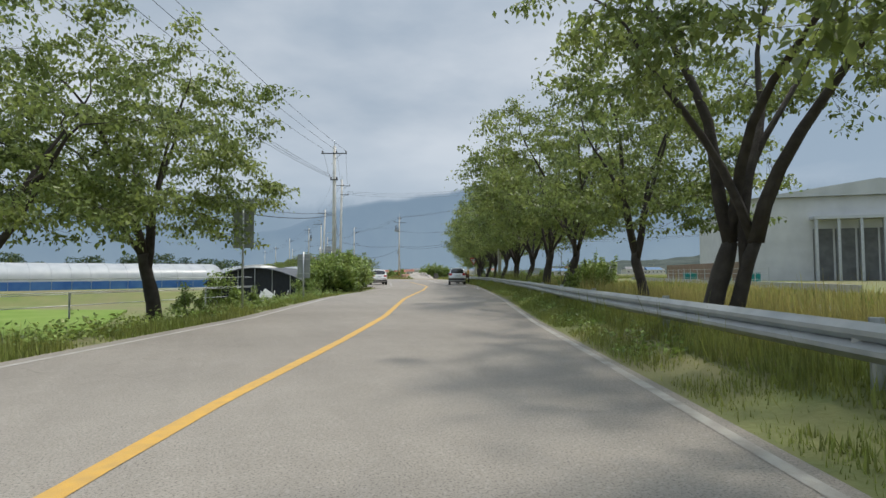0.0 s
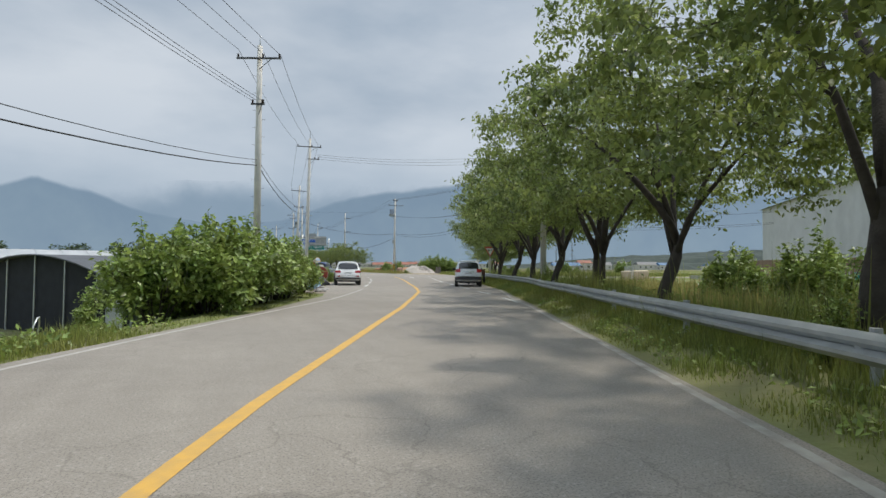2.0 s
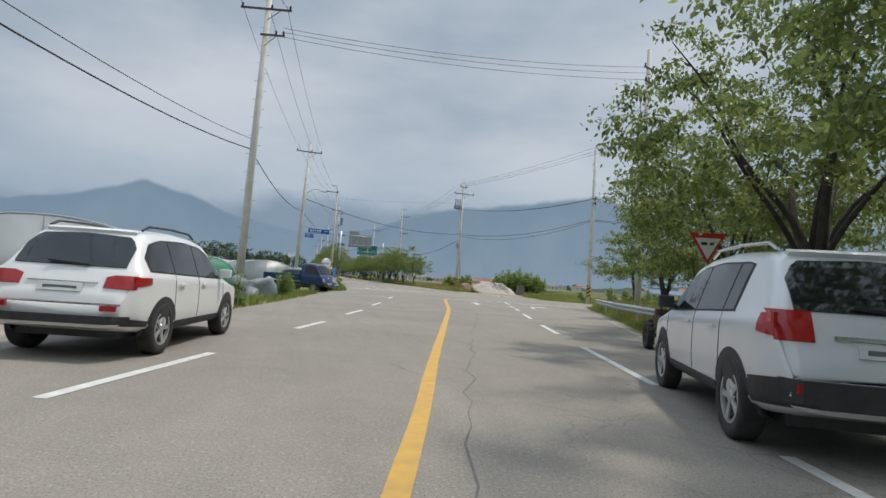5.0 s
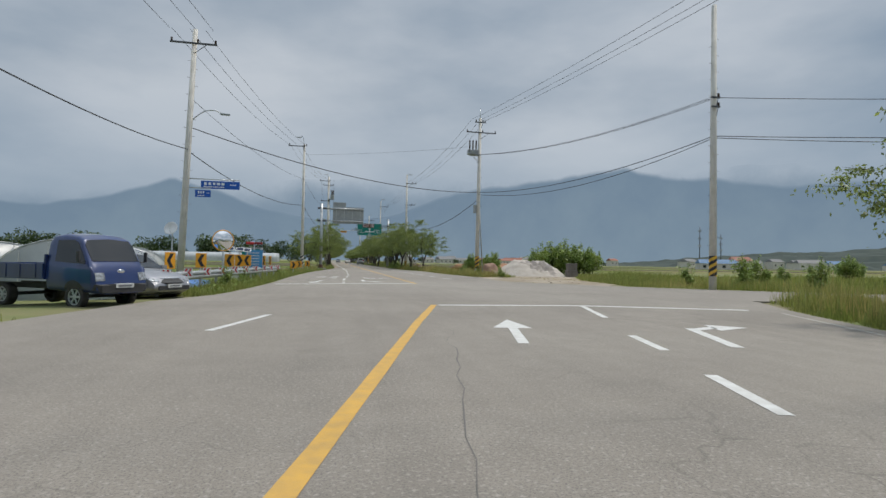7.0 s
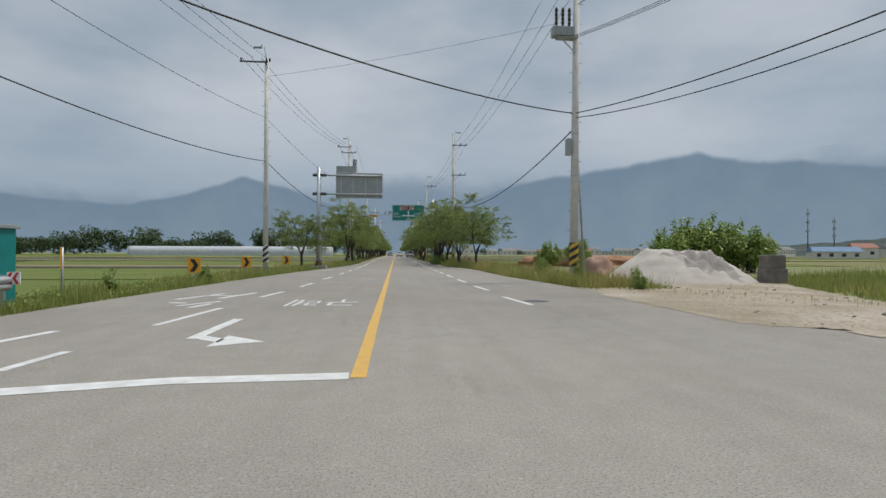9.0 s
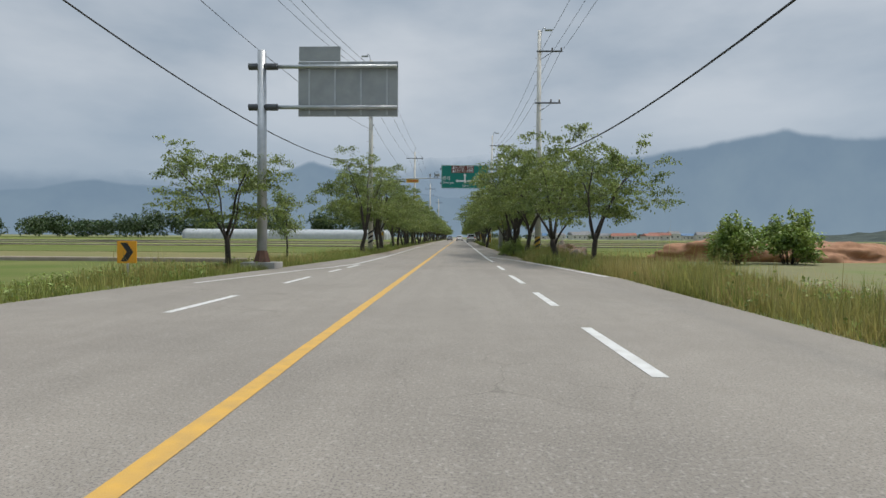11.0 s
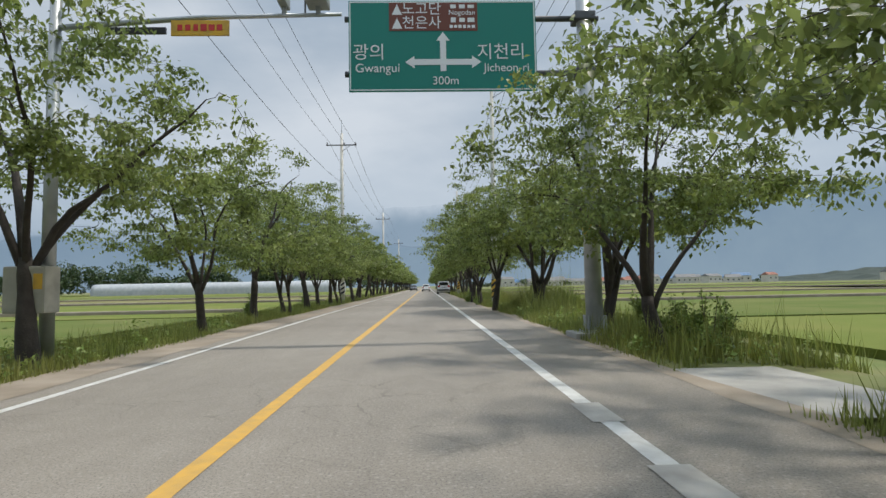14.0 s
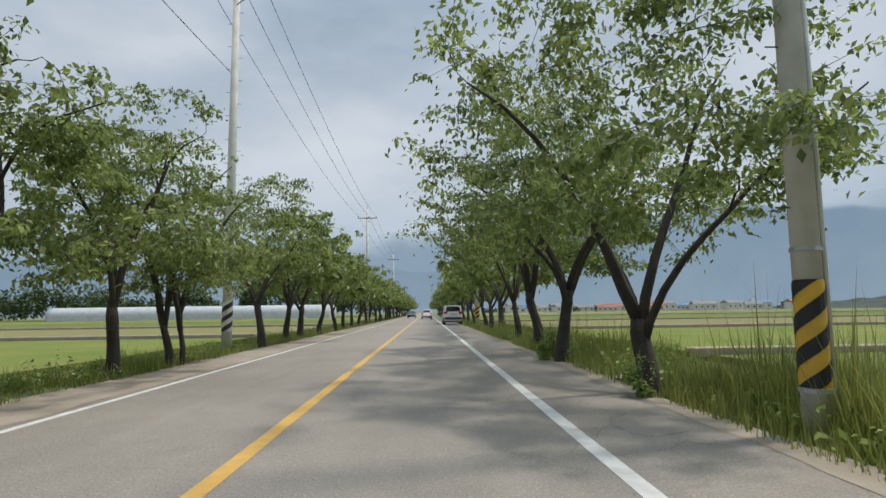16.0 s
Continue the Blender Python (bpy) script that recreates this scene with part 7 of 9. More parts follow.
# ---------------------------------------------------------------- vehicles
def paint_mat(name, base, metal=0.0, var=None):
    m = mat(name, base, 0.32, metal, var=var, scale=2.0)
    b = m.node_tree.nodes["Principled BSDF"]
    b.inputs["Coat Weight"].default_value, b.inputs["Coat Roughness"].default_value = 0.8, 0.06
    return m
M_CARWHITE = paint_mat("pearl_white_car_paint", (0.83, 0.83, 0.81), var=(0.79, 0.79, 0.77))
M_CARSILVER = paint_mat("silver_car_paint", (0.70, 0.71, 0.72), 0.15, var=(0.66, 0.67, 0.68))
M_CARGREY = paint_mat("grey_silver_car_paint", (0.36, 0.36, 0.38), 0.5, var=(0.33, 0.33, 0.35))
M_CARBLUE = paint_mat("dark_blue_truck_paint", (0.012, 0.035, 0.14), 0.1, var=(0.015, 0.03, 0.11))
M_CARDARK = paint_mat("dark_car_paint", (0.035, 0.037, 0.042), 0.2, var=(0.03, 0.03, 0.035))
M_CARGLASS = mat("tinted_car_glass", (0.012, 0.014, 0.016), 0.05, spec=0.7)
M_CLADDING = mat("black_bumper_plastic", (0.028, 0.029, 0.031), 0.6, var=(0.04, 0.04, 0.042), scale=8, bump=0.2, bump_scale=150)
M_TYRE = mat("dusty_tyre_rubber", (0.025, 0.025, 0.025), 0.85, var=(0.05, 0.047, 0.042), scale=6, bump=0.3, bump_scale=60)
M_RIM = mat("alloy_rim", (0.55, 0.56, 0.57), 0.35, 0.75, var=(0.45, 0.46, 0.46), scale=9)
M_TAIL = mat("red_tail_lamp", (0.42, 0.012, 0.012), 0.12, var=(0.30, 0.01, 0.01), scale=20, spec=0.7)
M_LAMP = mat("clear_headlamp", (0.50, 0.52, 0.54), 0.08, 0.3, var=(0.16, 0.17, 0.18), scale=14, spec=0.8)
M_PLATE = mat("pale_number_plate", (0.62, 0.63, 0.62), 0.45, var=(0.56, 0.57, 0.56), scale=10)
M_PLATEBAR = mat("dark_grey_plate_print", (0.16, 0.17, 0.18), 0.6)
M_CHROME = mat("chrome_trim", (0.66, 0.67, 0.68), 0.15, 0.95)
M_SEAM = mat("dark_panel_gap", (0.03, 0.03, 0.03), 0.7)

class Shell:
    """A car body lofted along its length; y runs from the rear end to the front."""
    def __init__(s, length, top, bottom, wide, roof, belt):
        s.length = length
        s.ys = np.linspace(0, length, 90)
        rd = lambda tb: np.interp(s.ys, [a for a, _ in tb], [b for _, b in tb])
        def soft(v, n=3):
            for _ in range(n):
                p = np.concatenate([v[:1], v, v[-1:]]); v = (p[:-2] + 2 * p[1:-1] + p[2:]) / 4
            return v
        s.top, s.bot, s.w, s.wt = soft(rd(top)), soft(rd(bottom)), soft(rd(wide)), soft(rd(roof))
        s.belt = np.minimum(soft(rd(belt)), s.top - 0.05)
        rows = []
        for i in range(len(s.ys)):
            t, b, w, wt, be = s.top[i], s.bot[i], s.w[i], s.wt[i], s.belt[i]
            wt = min(wt, w - 0.01)
            k = np.array([(0, b), (w - .14, b), (w - .03, b + .09), (w, b + .4 * (be - b)), (w * .992, be - .07), (w * .972, be), (wt + .04, t - .10), (wt - .05, t - .025), (wt * .5, t), (0, t + .012)])
            d = np.concatenate([[0], np.cumsum(np.hypot(*(k[1:] - k[:-1]).T))])
            # corners eased by resampling and smoothing
            kn = np.linspace(0, 9, 37); q = np.stack([np.interp(kn, range(10), k[:, 0]), np.interp(kn, range(10), k[:, 1])], 1)
            for _ in range(2):
                q[1:-1] = (q[:-2] + 2 * q[1:-1] + q[2:]) / 4
            rows.append(q)
        s.rows = np.array(rows)
    def row(s, y):
        """Cross-section at y, between the stations."""
        a = min(max(y / s.length * 89, 0.0), 88.999); i = int(a)
        return s.rows[i] * (1 - (a - i)) + s.rows[i + 1] * (a - i)
    def side_x(s, y, z):
        """Half width of the body at a height."""
        q = s.row(y)
        zs, xs = q[5:, 1], q[5:, 0]
        return float(np.interp(min(z, zs[-1] - 0.10), zs, xs))
    def inside(s, x, y, z):
        q = s.row(y)
        if z < q[0, 1] or z > q[-1, 1]:
            return False
        return abs(x) <= float(np.interp(z, q[5:, 1], q[5:, 0]))
    def end_y(s, x, z, front):
        """First place that meets the body, coming from the front or the rear."""
        for k in range(0, 90):
            y = s.length * (1 - k / 89) if front else s.length * k / 89
            if s.inside(x, y, z):
                out = y + (s.length / 89 if front else -s.length / 89)
                for _ in range(7):
                    mid = (out + y) / 2
                    if s.inside(x, mid, z):
                        y = mid
                    else:
                        out = mid
                return y
        return s.length * 0.5
    def mesh(s, name, material, parent, label=""):
        n, m = s.rows.shape[:2]
        full = np.concatenate([s.rows, s.rows[:, -2:0:-1] * np.array([-1, 1])], 1)
        mm = full.shape[1]
        v = np.stack([full[:, :, 0], np.repeat(s.ys[:, None], mm, 1), full[:, :, 1]], 2).reshape(-1, 3)
        f = [(i * mm + j, i * mm + (j + 1) % mm, (i + 1) * mm + (j + 1) % mm, (i + 1) * mm + j) for i in range(n - 1) for j in range(mm)]
        f += [tuple(range(mm))[::-1], tuple((n - 1) * mm + j for j in range(mm))]
        bm = bmesh.new(); bm.from_mesh(raw("body", v, f, material))
        return part(name, bm, material, parent, label, smooth=True)

def panel(name, grid, off, material, parent, label="", thick=0.02):
    """A thin curved panel from a grid of points, pushed out along one direction."""
    g = np.array(grid, dtype=float); n, m = g.shape[:2]
    o = np.array(off)
    v = np.concatenate([(g + o).reshape(-1, 3), (g - o / np.linalg.norm(o) * thick).reshape(-1, 3)])
    k = n * m
    f = [(i * m + j, i * m + j + 1, (i + 1) * m + j + 1, (i + 1) * m + j) for i in range(n - 1) for j in range(m - 1)]
    rim = [(i, 0) for i in range(n)] + [(n - 1, j) for j in range(1, m)] + [(i, m - 1) for i in range(n - 2, -1, -1)] + [(0, j) for j in range(m - 2, 0, -1)]
    for a, b in zip(rim, rim[1:] + rim[:1]):
        p, q = a[0] * m + a[1], b[0] * m + b[1]
        f.append((p, q, q + k, p + k))
    bm = bmesh.new(); bm.from_mesh(raw(name, v, f, material))
    return part(name, bm, material, parent, label, smooth=False)

def side_panel(sh, name, low, high, y0, y1, side, off, material, parent, label="", n=14, m=7):
    g = []
    for i in range(n + 1):
        y = y0 + (y1 - y0) * i / n
        zl, zh = interp(low, y), interp(high, y)
        g.append([(side * sh.side_x(y, zl + (zh - zl) * j / m), y, zl + (zh - zl) * j / m) for j in range(m + 1)])
    return panel(name, g, (side * off, 0, 0.0), material, parent, label)

def high_mid(g):
    a, b = g[len(g) // 2][0], g[len(g) // 2][-1]
    return b[2] - a[2], b[1] - a[1]

def end_panel(sh, name, low, high, x0, x1, front, off, material, parent, label="", n=14, m=7):
    g = []
    for i in range(n + 1):
        x = x0 + (x1 - x0) * i / n
        zl, zh = interp(low, x), interp(high, x)
        g.append([(x, sh.end_y(x, zl + (zh - zl) * j / m, front), zl + (zh - zl) * j / m) for j in range(m + 1)])
    # panels on a slope are pushed out along the slope's normal
    dz, dy = high_mid(g)
    ln = math.hypot(dy, dz) or 1.0
    ny, nz = abs(dz) / ln, abs(dy) / ln
    return panel(name, g, (0, (off if front else -off) * ny, off * nz), material, parent, label)

def wheel(parent, x, y, r, width, side, spokes=5, rim_mat=None):
    """A wheel with tyre and spoked rim; side is +1 or -1 for its outer face."""
    w = empty("wheel"); w.parent = parent; w.location = (x, y, r)
    bm = bmesh.new()
    prof = [(0.60, -.5), (.92, -.5), (.985, -.40), (1, -.25), (1, .25), (.985, .40), (.92, .5), (.66, .46), (.60, .30)]
    rings = []
    for rr, xx in prof:
        rings.append([bm.verts.new((side * xx * width, rr * r * math.cos(a * math.tau / 32), rr * r * math.sin(a * math.tau / 32))) for a in range(32)])
    for a, b in zip(rings, rings[1:] + rings[:1]):
        for k in range(32):
            bm.faces.new((a[k], a[(k + 1) % 32], b[(k + 1) % 32], b[k]))
    part("tyre", bm, M_TYRE, w, "dusty black tyre", smooth=True)
    bm = bmesh.new()
    tube(bm, [(side * width * .32, 0, 0), (side * width * .44, 0, 0)], [r * .2, r * .15], 16)
    ring = []
    for rr, xx in [(.645, .30), (.645, .45), (.575, .45), (.56, .25)]:
        ring.append([bm.verts.new((side * xx * width, rr * r * math.cos(a * math.tau / 32), rr * r * math.sin(a * math.tau / 32))) for a in range(32)])
    for a, b in zip(ring, ring[1:]):
        for k in range(32):
            bm.faces.new((a[k], a[(k + 1) % 32], b[(k + 1) % 32], b[k]))
    for k in range(spokes):
        a = k * math.tau / spokes
        box(bm, side * width * .36, math.cos(a) * r * .38, math.sin(a) * r * .38, width * .12, r * .44, r * .15, Matrix.Rotation(a, 4, "X"), bevel=0.008)
    part("rim", bm, rim_mat or M_RIM, w, "spoked alloy rim", smooth=False)
    bm = bmesh.new()
    tube(bm, [(side * width * -.1, 0, 0), (side * width * .2, 0, 0)], [r * .59, r * .59], 24)
    part("brake_drum", bm, M_CLADDING, w)
    return w

def arch(sh, parent, y, r, side, material, label=""):
    """A dark panel on the flank: black arch trim, and the wheel opening's shade put in as colour."""
    g = []
    for i in range(17):
        a = math.pi * (-0.06 + 1.12 * i / 16)
        row = []
        for j in range(5):
            rr = r * (0.35 + 0.65 * j / 4)
            yy, zz = y + rr * math.cos(a), 0.36 + rr * math.sin(a)
            row.append((side * sh.side_x(yy, max(zz, 0.30)), yy, zz))
        g.append(row)
    return panel("wheel_arch", g, (side * 0.004, 0, 0), material, parent, label)

SUV = dict(length=4.66,
           top=[(0, 0.70), (0.05, 0.80), (0.10, 1.00), (0.16, 1.10), (0.55, 1.60), (0.70, 1.67), (1.6, 1.72), (2.4, 1.69), (2.75, 1.62), (3.55, 1.12), (3.7, 1.07), (4.2, 0.98), (4.5, 0.84), (4.62, 0.70), (4.66, 0.58)],
           bottom=[(0, 0.42), (0.3, 0.34), (0.8, 0.28), (3.9, 0.27), (4.4, 0.30), (4.66, 0.42)],
           wide=[(0, 0.72), (0.06, 0.83), (0.25, 0.91), (0.9, 0.935), (3.6, 0.93), (4.2, 0.88), (4.5, 0.78), (4.66, 0.62)],
           roof=[(0, 0.70), (0.16, 0.80), (0.55, 0.66), (1.5, 0.67), (2.5, 0.66), (3.55, 0.78), (4.2, 0.76), (4.66, 0.55)],
           belt=[(0, 1.06), (0.5, 1.10), (1.5, 1.06), (3.4, 0.99), (4.66, 0.80)])

def car(spec, m, paint_m, label, rear_axle=0.87, base=2.70, clad=True, tail="wrap", rails=True, wr=0.36, detail=True, upright=0.0):
    """A parked car: body, glass, lamps, bumpers, mirrors, handles, wheels. Its origin lies under the rear axle's middle."""
    sh = Shell(**spec)
    L = sh.length
    t = empty("parked_car")
    body = sh.mesh("body", paint_m, t)
    k = L / 4.66
    H = float(sh.rows[:, -1, 1].max()) / 1.73
    Z = lambda z: z * H
    # side glass, three lights each side
    for s in (1, -1):
        low = [(0, Z(1.16)), (0.9 * k, Z(1.13)), (3.2 * k, Z(1.05))]
        high = [(0.42 * k, Z(1.24)), (0.62 * k, Z(1.47)), (1.0 * k, Z(1.555)), (1.8 * k, Z(1.575)), (2.5 * k, Z(1.53)), (2.85 * k, Z(1.40)), (3.35 * k, Z(1.09))]
        first = 0.50 if tail == "wrap" else 0.92
        side_panel(sh, "window_surround", [(y, z - 0.02) for y, z in low], [(y, z + 0.02) for y, z in high], (first - 0.04) * k, 3.30 * k, s, 0.004, M_CLADDING, t, "black window surround")
        for a, b in ((first, 1.18), (1.22, 2.08), (2.12, 3.26)):
            side_panel(sh, "side_window", low, high, a * k, b * k, s, 0.008, M_CARGLASS, t)
        if clad:
            side_panel(sh, "sill_trim", [(0, Z(0.30)), (L, Z(0.30))], [(0, Z(0.43)), (L, Z(0.43))], (rear_axle + 0.42), (rear_axle + base - 0.42), s, 0.012, M_CLADDING, t, "black plastic sill trim", m=3)
        for y in (rear_axle, rear_axle + base):
            arch(sh, t, y, wr + 0.075, s, M_CLADDING)
            wheel(t, s * (sh.side_x(y, 0.5) - 0.095), y, wr, 0.225, s)
        if detail:
            for y in (1.20, 2.11, 3.30):
                side_panel(sh, "door_gap", [(0, Z(0.45)), (L, Z(0.45))], [(0, Z(1.10)), (2 * k, Z(1.08)), (L, Z(1.02))], y * k, y * k + 0.012, s, 0.004, M_SEAM, t, n=1)
            for y in (1.42, 2.32):
                bm = bmesh.new()
                box(bm, s * (sh.side_x(y * k, Z(0.95)) + 0.018), y * k, Z(0.95), 0.03, 0.19, 0.035, bevel=0.008)
                part("door_handle", bm, paint_m, t)
            bm = bmesh.new()
            box(bm, s * (sh.side_x(3.1 * k, Z(1.05)) + 0.12), 3.12 * k, Z(1.14), 0.20, 0.11, 0.15, bevel=0.03)
            box(bm, s * (sh.side_x(3.1 * k, Z(1.05)) + 0.01), 3.14 * k, Z(1.08), 0.10, 0.06, 0.05)
            part("wing_mirror", bm, paint_m if tail == "wrap" else M_CLADDING, t, smooth=False)
            if rails:
                bm = bmesh.new()
                tube(bm, [(s * 0.60, 0.72 * k, Z(1.68)), (s * 0.60, 0.9 * k, Z(1.745)), (s * 0.61, 1.6 * k, Z(1.765)), (s * 0.60, 2.3 * k, Z(1.75)), (s * 0.60, 2.5 * k, Z(1.68))], 0.018, 6)
                part("roof_rail", bm, M_CHROME if paint_m != M_CARWHITE else M_CLADDING, t, "slim roof rail")
        # tail lamp and bumper reflector
        if tail == "wrap":
            end_panel(sh, "tail_lamp", [(-.90, Z(.90)), (-.86, Z(.89)), (-.52, Z(.90)), (.52, Z(.90)), (.86, Z(.89)), (.90, Z(.90))], [(-.90, Z(1.06)), (-.60, Z(1.06)), (-.50, Z(1.03)), (.50, Z(1.03)), (.60, Z(1.06)), (.90, Z(1.06))], s * 0.50, s * 0.865, False, 0.014, M_TAIL, t, "red tail lamp")
            side_panel(sh, "tail_lamp", [(0, Z(.91)), (.5, Z(.97))], [(0, Z(1.06)), (.5, Z(1.05))], 0.14, 0.46, s, 0.010, M_TAIL, t, "red tail lamp", n=6)
        else:
            end_panel(sh, "tail_lamp", [(-.9, Z(.93)), (.9, Z(.93))], [(-.9, Z(1.16)), (.9, Z(1.16))], s * 0.56, s * 0.85, False, 0.014, M_TAIL, t, "large red tail lamp")
            side_panel(sh, "tail_lamp", [(0, Z(.94)), (.5, Z(1.0))], [(0, Z(1.15)), (.5, Z(1.12))], 0.14, 0.34, s, 0.010, M_TAIL, t, "red tail lamp", n=6)
        # headlamp
        end_panel(sh, "headlamp", [(-.9, Z(.74)), (-.5, Z(.70)), (.5, Z(.70)), (.9, Z(.74))], [(-.9, Z(.86)), (-.5, Z(.79)), (.5, Z(.79)), (.9, Z(.86))], s * 0.47, s * 0.80, True, 0.012, M_LAMP, t, "clear headlamp")
    # rear window, spoiler, bumper, plate
    end_panel(sh, "rear_window", [(-.8, Z(1.16)), (.8, Z(1.16))], [(-.72, Z(1.36)), (-.58, Z(1.56)), (0, Z(1.585)), (.58, Z(1.56)), (.72, Z(1.36))], -0.68, 0.68, False, 0.016, M_CARGLASS, t, n=20)
    end_panel(sh, "windscreen", [(-.8, Z(1.10)), (0, Z(1.13)), (.8, Z(1.10))], [(-.70, Z(1.30)), (-.58, Z(1.55)), (0, Z(1.59)), (.58, Z(1.55)), (.70, Z(1.30))], -0.68, 0.68, True, 0.016, M_CARGLASS, t, n=20)
    end_panel(sh, "rear_bumper_trim", [(-.9, Z(.46)), (.9, Z(.46))], [(-.9, Z(.56)), (.9, Z(.56))] if tail == "wrap" else [(-.9, Z(.66)), (.9, Z(.66))], -0.83, 0.83, False, 0.026, M_CLADDING, t, "black lower rear bumper")
    for s in (1, -1):
        side_panel(sh, "bumper_corner", [(0, Z(.44)), (.6, Z(.40))], [(0, Z(.66)), (.6, Z(.60))] if tail != "wrap" else [(0, Z(.54)), (.6, Z(.46))], 0.07, 0.44, s, 0.020, M_CLADDING, t, n=8)
    for s in (1, -1):
        zz = 0.66 if tail == "wrap" else 0.60
        end_panel(sh, "bumper_reflector", [(-1, Z(zz - .035)), (1, Z(zz - .035))], [(-1, Z(zz + .03)), (1, Z(zz + .03))], s * 0.55, s * 0.74, False, 0.022, M_TAIL, t, "red bumper reflector", n=5, m=2)
    end_panel(sh, "tailgate_trim", [(-1, Z(.955)), (1, Z(.955))], [(-1, Z(.985)), (1, Z(.985))], -0.42, 0.42, False, 0.02, M_CHROME if tail != "wrap" else paint_m, t, "trim bar over the number plate", n=8, m=2)
    pl = end_panel(sh, "number_plate", [(-1, Z(.835)), (1, Z(.835))], [(-1, Z(.94)), (1, Z(.94))], -0.26, 0.26, False, 0.020, M_PLATE, t, "pale number plate with plain bars", n=4, m=2)
    bm = bmesh.new()
    yy = sh.end_y(0, Z(.885), False) - 0.024
    box(bm, 0, yy, Z(.888), 0.40, 0.006, 0.038)
    part("plate_bar", bm, M_PLATEBAR, pl)
    end_panel(sh, "spoiler", [(-1, Z(1.61)), (1, Z(1.61))], [(-1, Z(1.635)), (1, Z(1.635))], -0.58, 0.58, False, 0.045, paint_m, t, n=8, m=2)
    bm = bmesh.new()
    box(bm, 0, sh.end_y(0, Z(1.18), False) - 0.03, Z(1.19), 0.5, 0.02, 0.025, Matrix.Rotation(radians(4), 4, "Y"))
    part("rear_wiper", bm, M_BLACK, t)
    # front grille and bumper
    end_panel(sh, "grille", [(-1, Z(.66)), (1, Z(.66))], [(-.42, Z(.70)), (-.30, Z(.79)), (.30, Z(.79)), (.42, Z(.70))], -0.42, 0.42, True, 0.016, M_CLADDING, t, "dark grille with bright rim", n=12, m=3)
    end_panel(sh, "grille_trim", [(-1, Z(.805)), (1, Z(.805))], [(-1, Z(.825)), (1, Z(.825))], -0.40, 0.40, True, 0.018, M_CHROME, t, "chrome strip", n=8, m=2)
    end_panel(sh, "front_intake", [(-.7, Z(.44)), (.7, Z(.44))], [(-.7, Z(.58)), (.7, Z(.58))], -0.58, 0.58, True, 0.014, M_CLADDING, t, "black lower intake", n=10, m=3)
    pf = end_panel(sh, "number_plate", [(-1, Z(.52)), (1, Z(.52))], [(-1, Z(.63)), (1, Z(.63))], -0.26, 0.26, True, 0.024, M_PLATE, t, "pale number plate with plain bars", n=4, m=2)
    bm = bmesh.new()
    yy = sh.end_y(0, Z(.57), True) + 0.028
    box(bm, 0, yy, Z(.575), 0.40, 0.006, 0.038)
    part("plate_bar", bm, M_PLATEBAR, pf)
    bm = bmesh.new()
    box(bm, 0, L * 0.5, 0.30, 1.3, L * 0.86, 0.10, bevel=0.02)
    part("underbody", bm, M_CLADDING, t)
    for c in t.children:
        c.location.y -= rear_axle
    t.matrix_world = m
    return tagged(t, label, "car", "vehicles standing by the road")

def heading(x, y, hx, hy, z=0.0):
    """Pose whose own +y runs along (hx, hy)."""
    return Matrix.Translation((x, y, z)) @ Matrix.Rotation(math.atan2(-hx, hy), 4, "Z")

car(SUV, heading(-14.6, -50.4, 0.18, 0.98), M_CARWHITE, "white sport utility vehicle parked beside the lane, red tail lamps")
SUV2 = dict(SUV, length=4.68, top=[(0, 0.66), (0.06, 0.80), (0.11, 1.04), (0.17, 1.17), (0.50, 1.61), (0.66, 1.68), (1.6, 1.72), (2.4, 1.69), (2.75, 1.62), (3.5, 1.13), (3.7, 1.08), (4.25, 1.0), (4.55, 0.85), (4.64, 0.70), (4.68, 0.58)])
car(SUV2, heading(-7.03, -54.9, 0.40, 0.916) @ Matrix.Diagonal((1, 1, 1.07, 1)), M_CARSILVER, "silver sport utility vehicle with black lower bumper, stopped on the shoulder", tail="block")
COMPACT = dict(length=4.48,
               top=[(0, 0.66), (0.06, 0.82), (0.12, 1.05), (0.2, 1.12), (0.55, 1.52), (0.72, 1.58), (1.6, 1.63), (2.2, 1.60), (2.55, 1.53), (3.35, 1.07), (3.5, 1.02), (4.0, 0.95), (4.3, 0.84), (4.43, 0.70), (4.48, 0.55)],
               bottom=[(0, 0.42), (0.3, 0.32), (0.8, 0.25), (3.7, 0.24), (4.2, 0.28), (4.48, 0.38)],
               wide=[(0, 0.72), (0.06, 0.83), (0.25, 0.90), (0.9, 0.92), (3.5, 0.92), (4.0, 0.88), (4.3, 0.80), (4.48, 0.66)],
               roof=[(0, 0.70), (0.2, 0.78), (0.55, 0.62), (1.5, 0.63), (2.4, 0.62), (3.35, 0.76), (4.0, 0.75), (4.48, 0.6)],
               belt=[(0, 1.02), (0.5, 1.04), (1.5, 1.0), (3.3, 0.95), (4.48, 0.78)])
H2 = (0.85, -0.52)
car(COMPACT, heading(-10.27 - H2[0] * 2.67, -17.5 - H2[1] * 2.67, *H2, z=-0.17), M_CARGREY, "grey-silver compact sport utility vehicle parked nose to the road", base=2.67, rear_axle=0.86, wr=0.34)

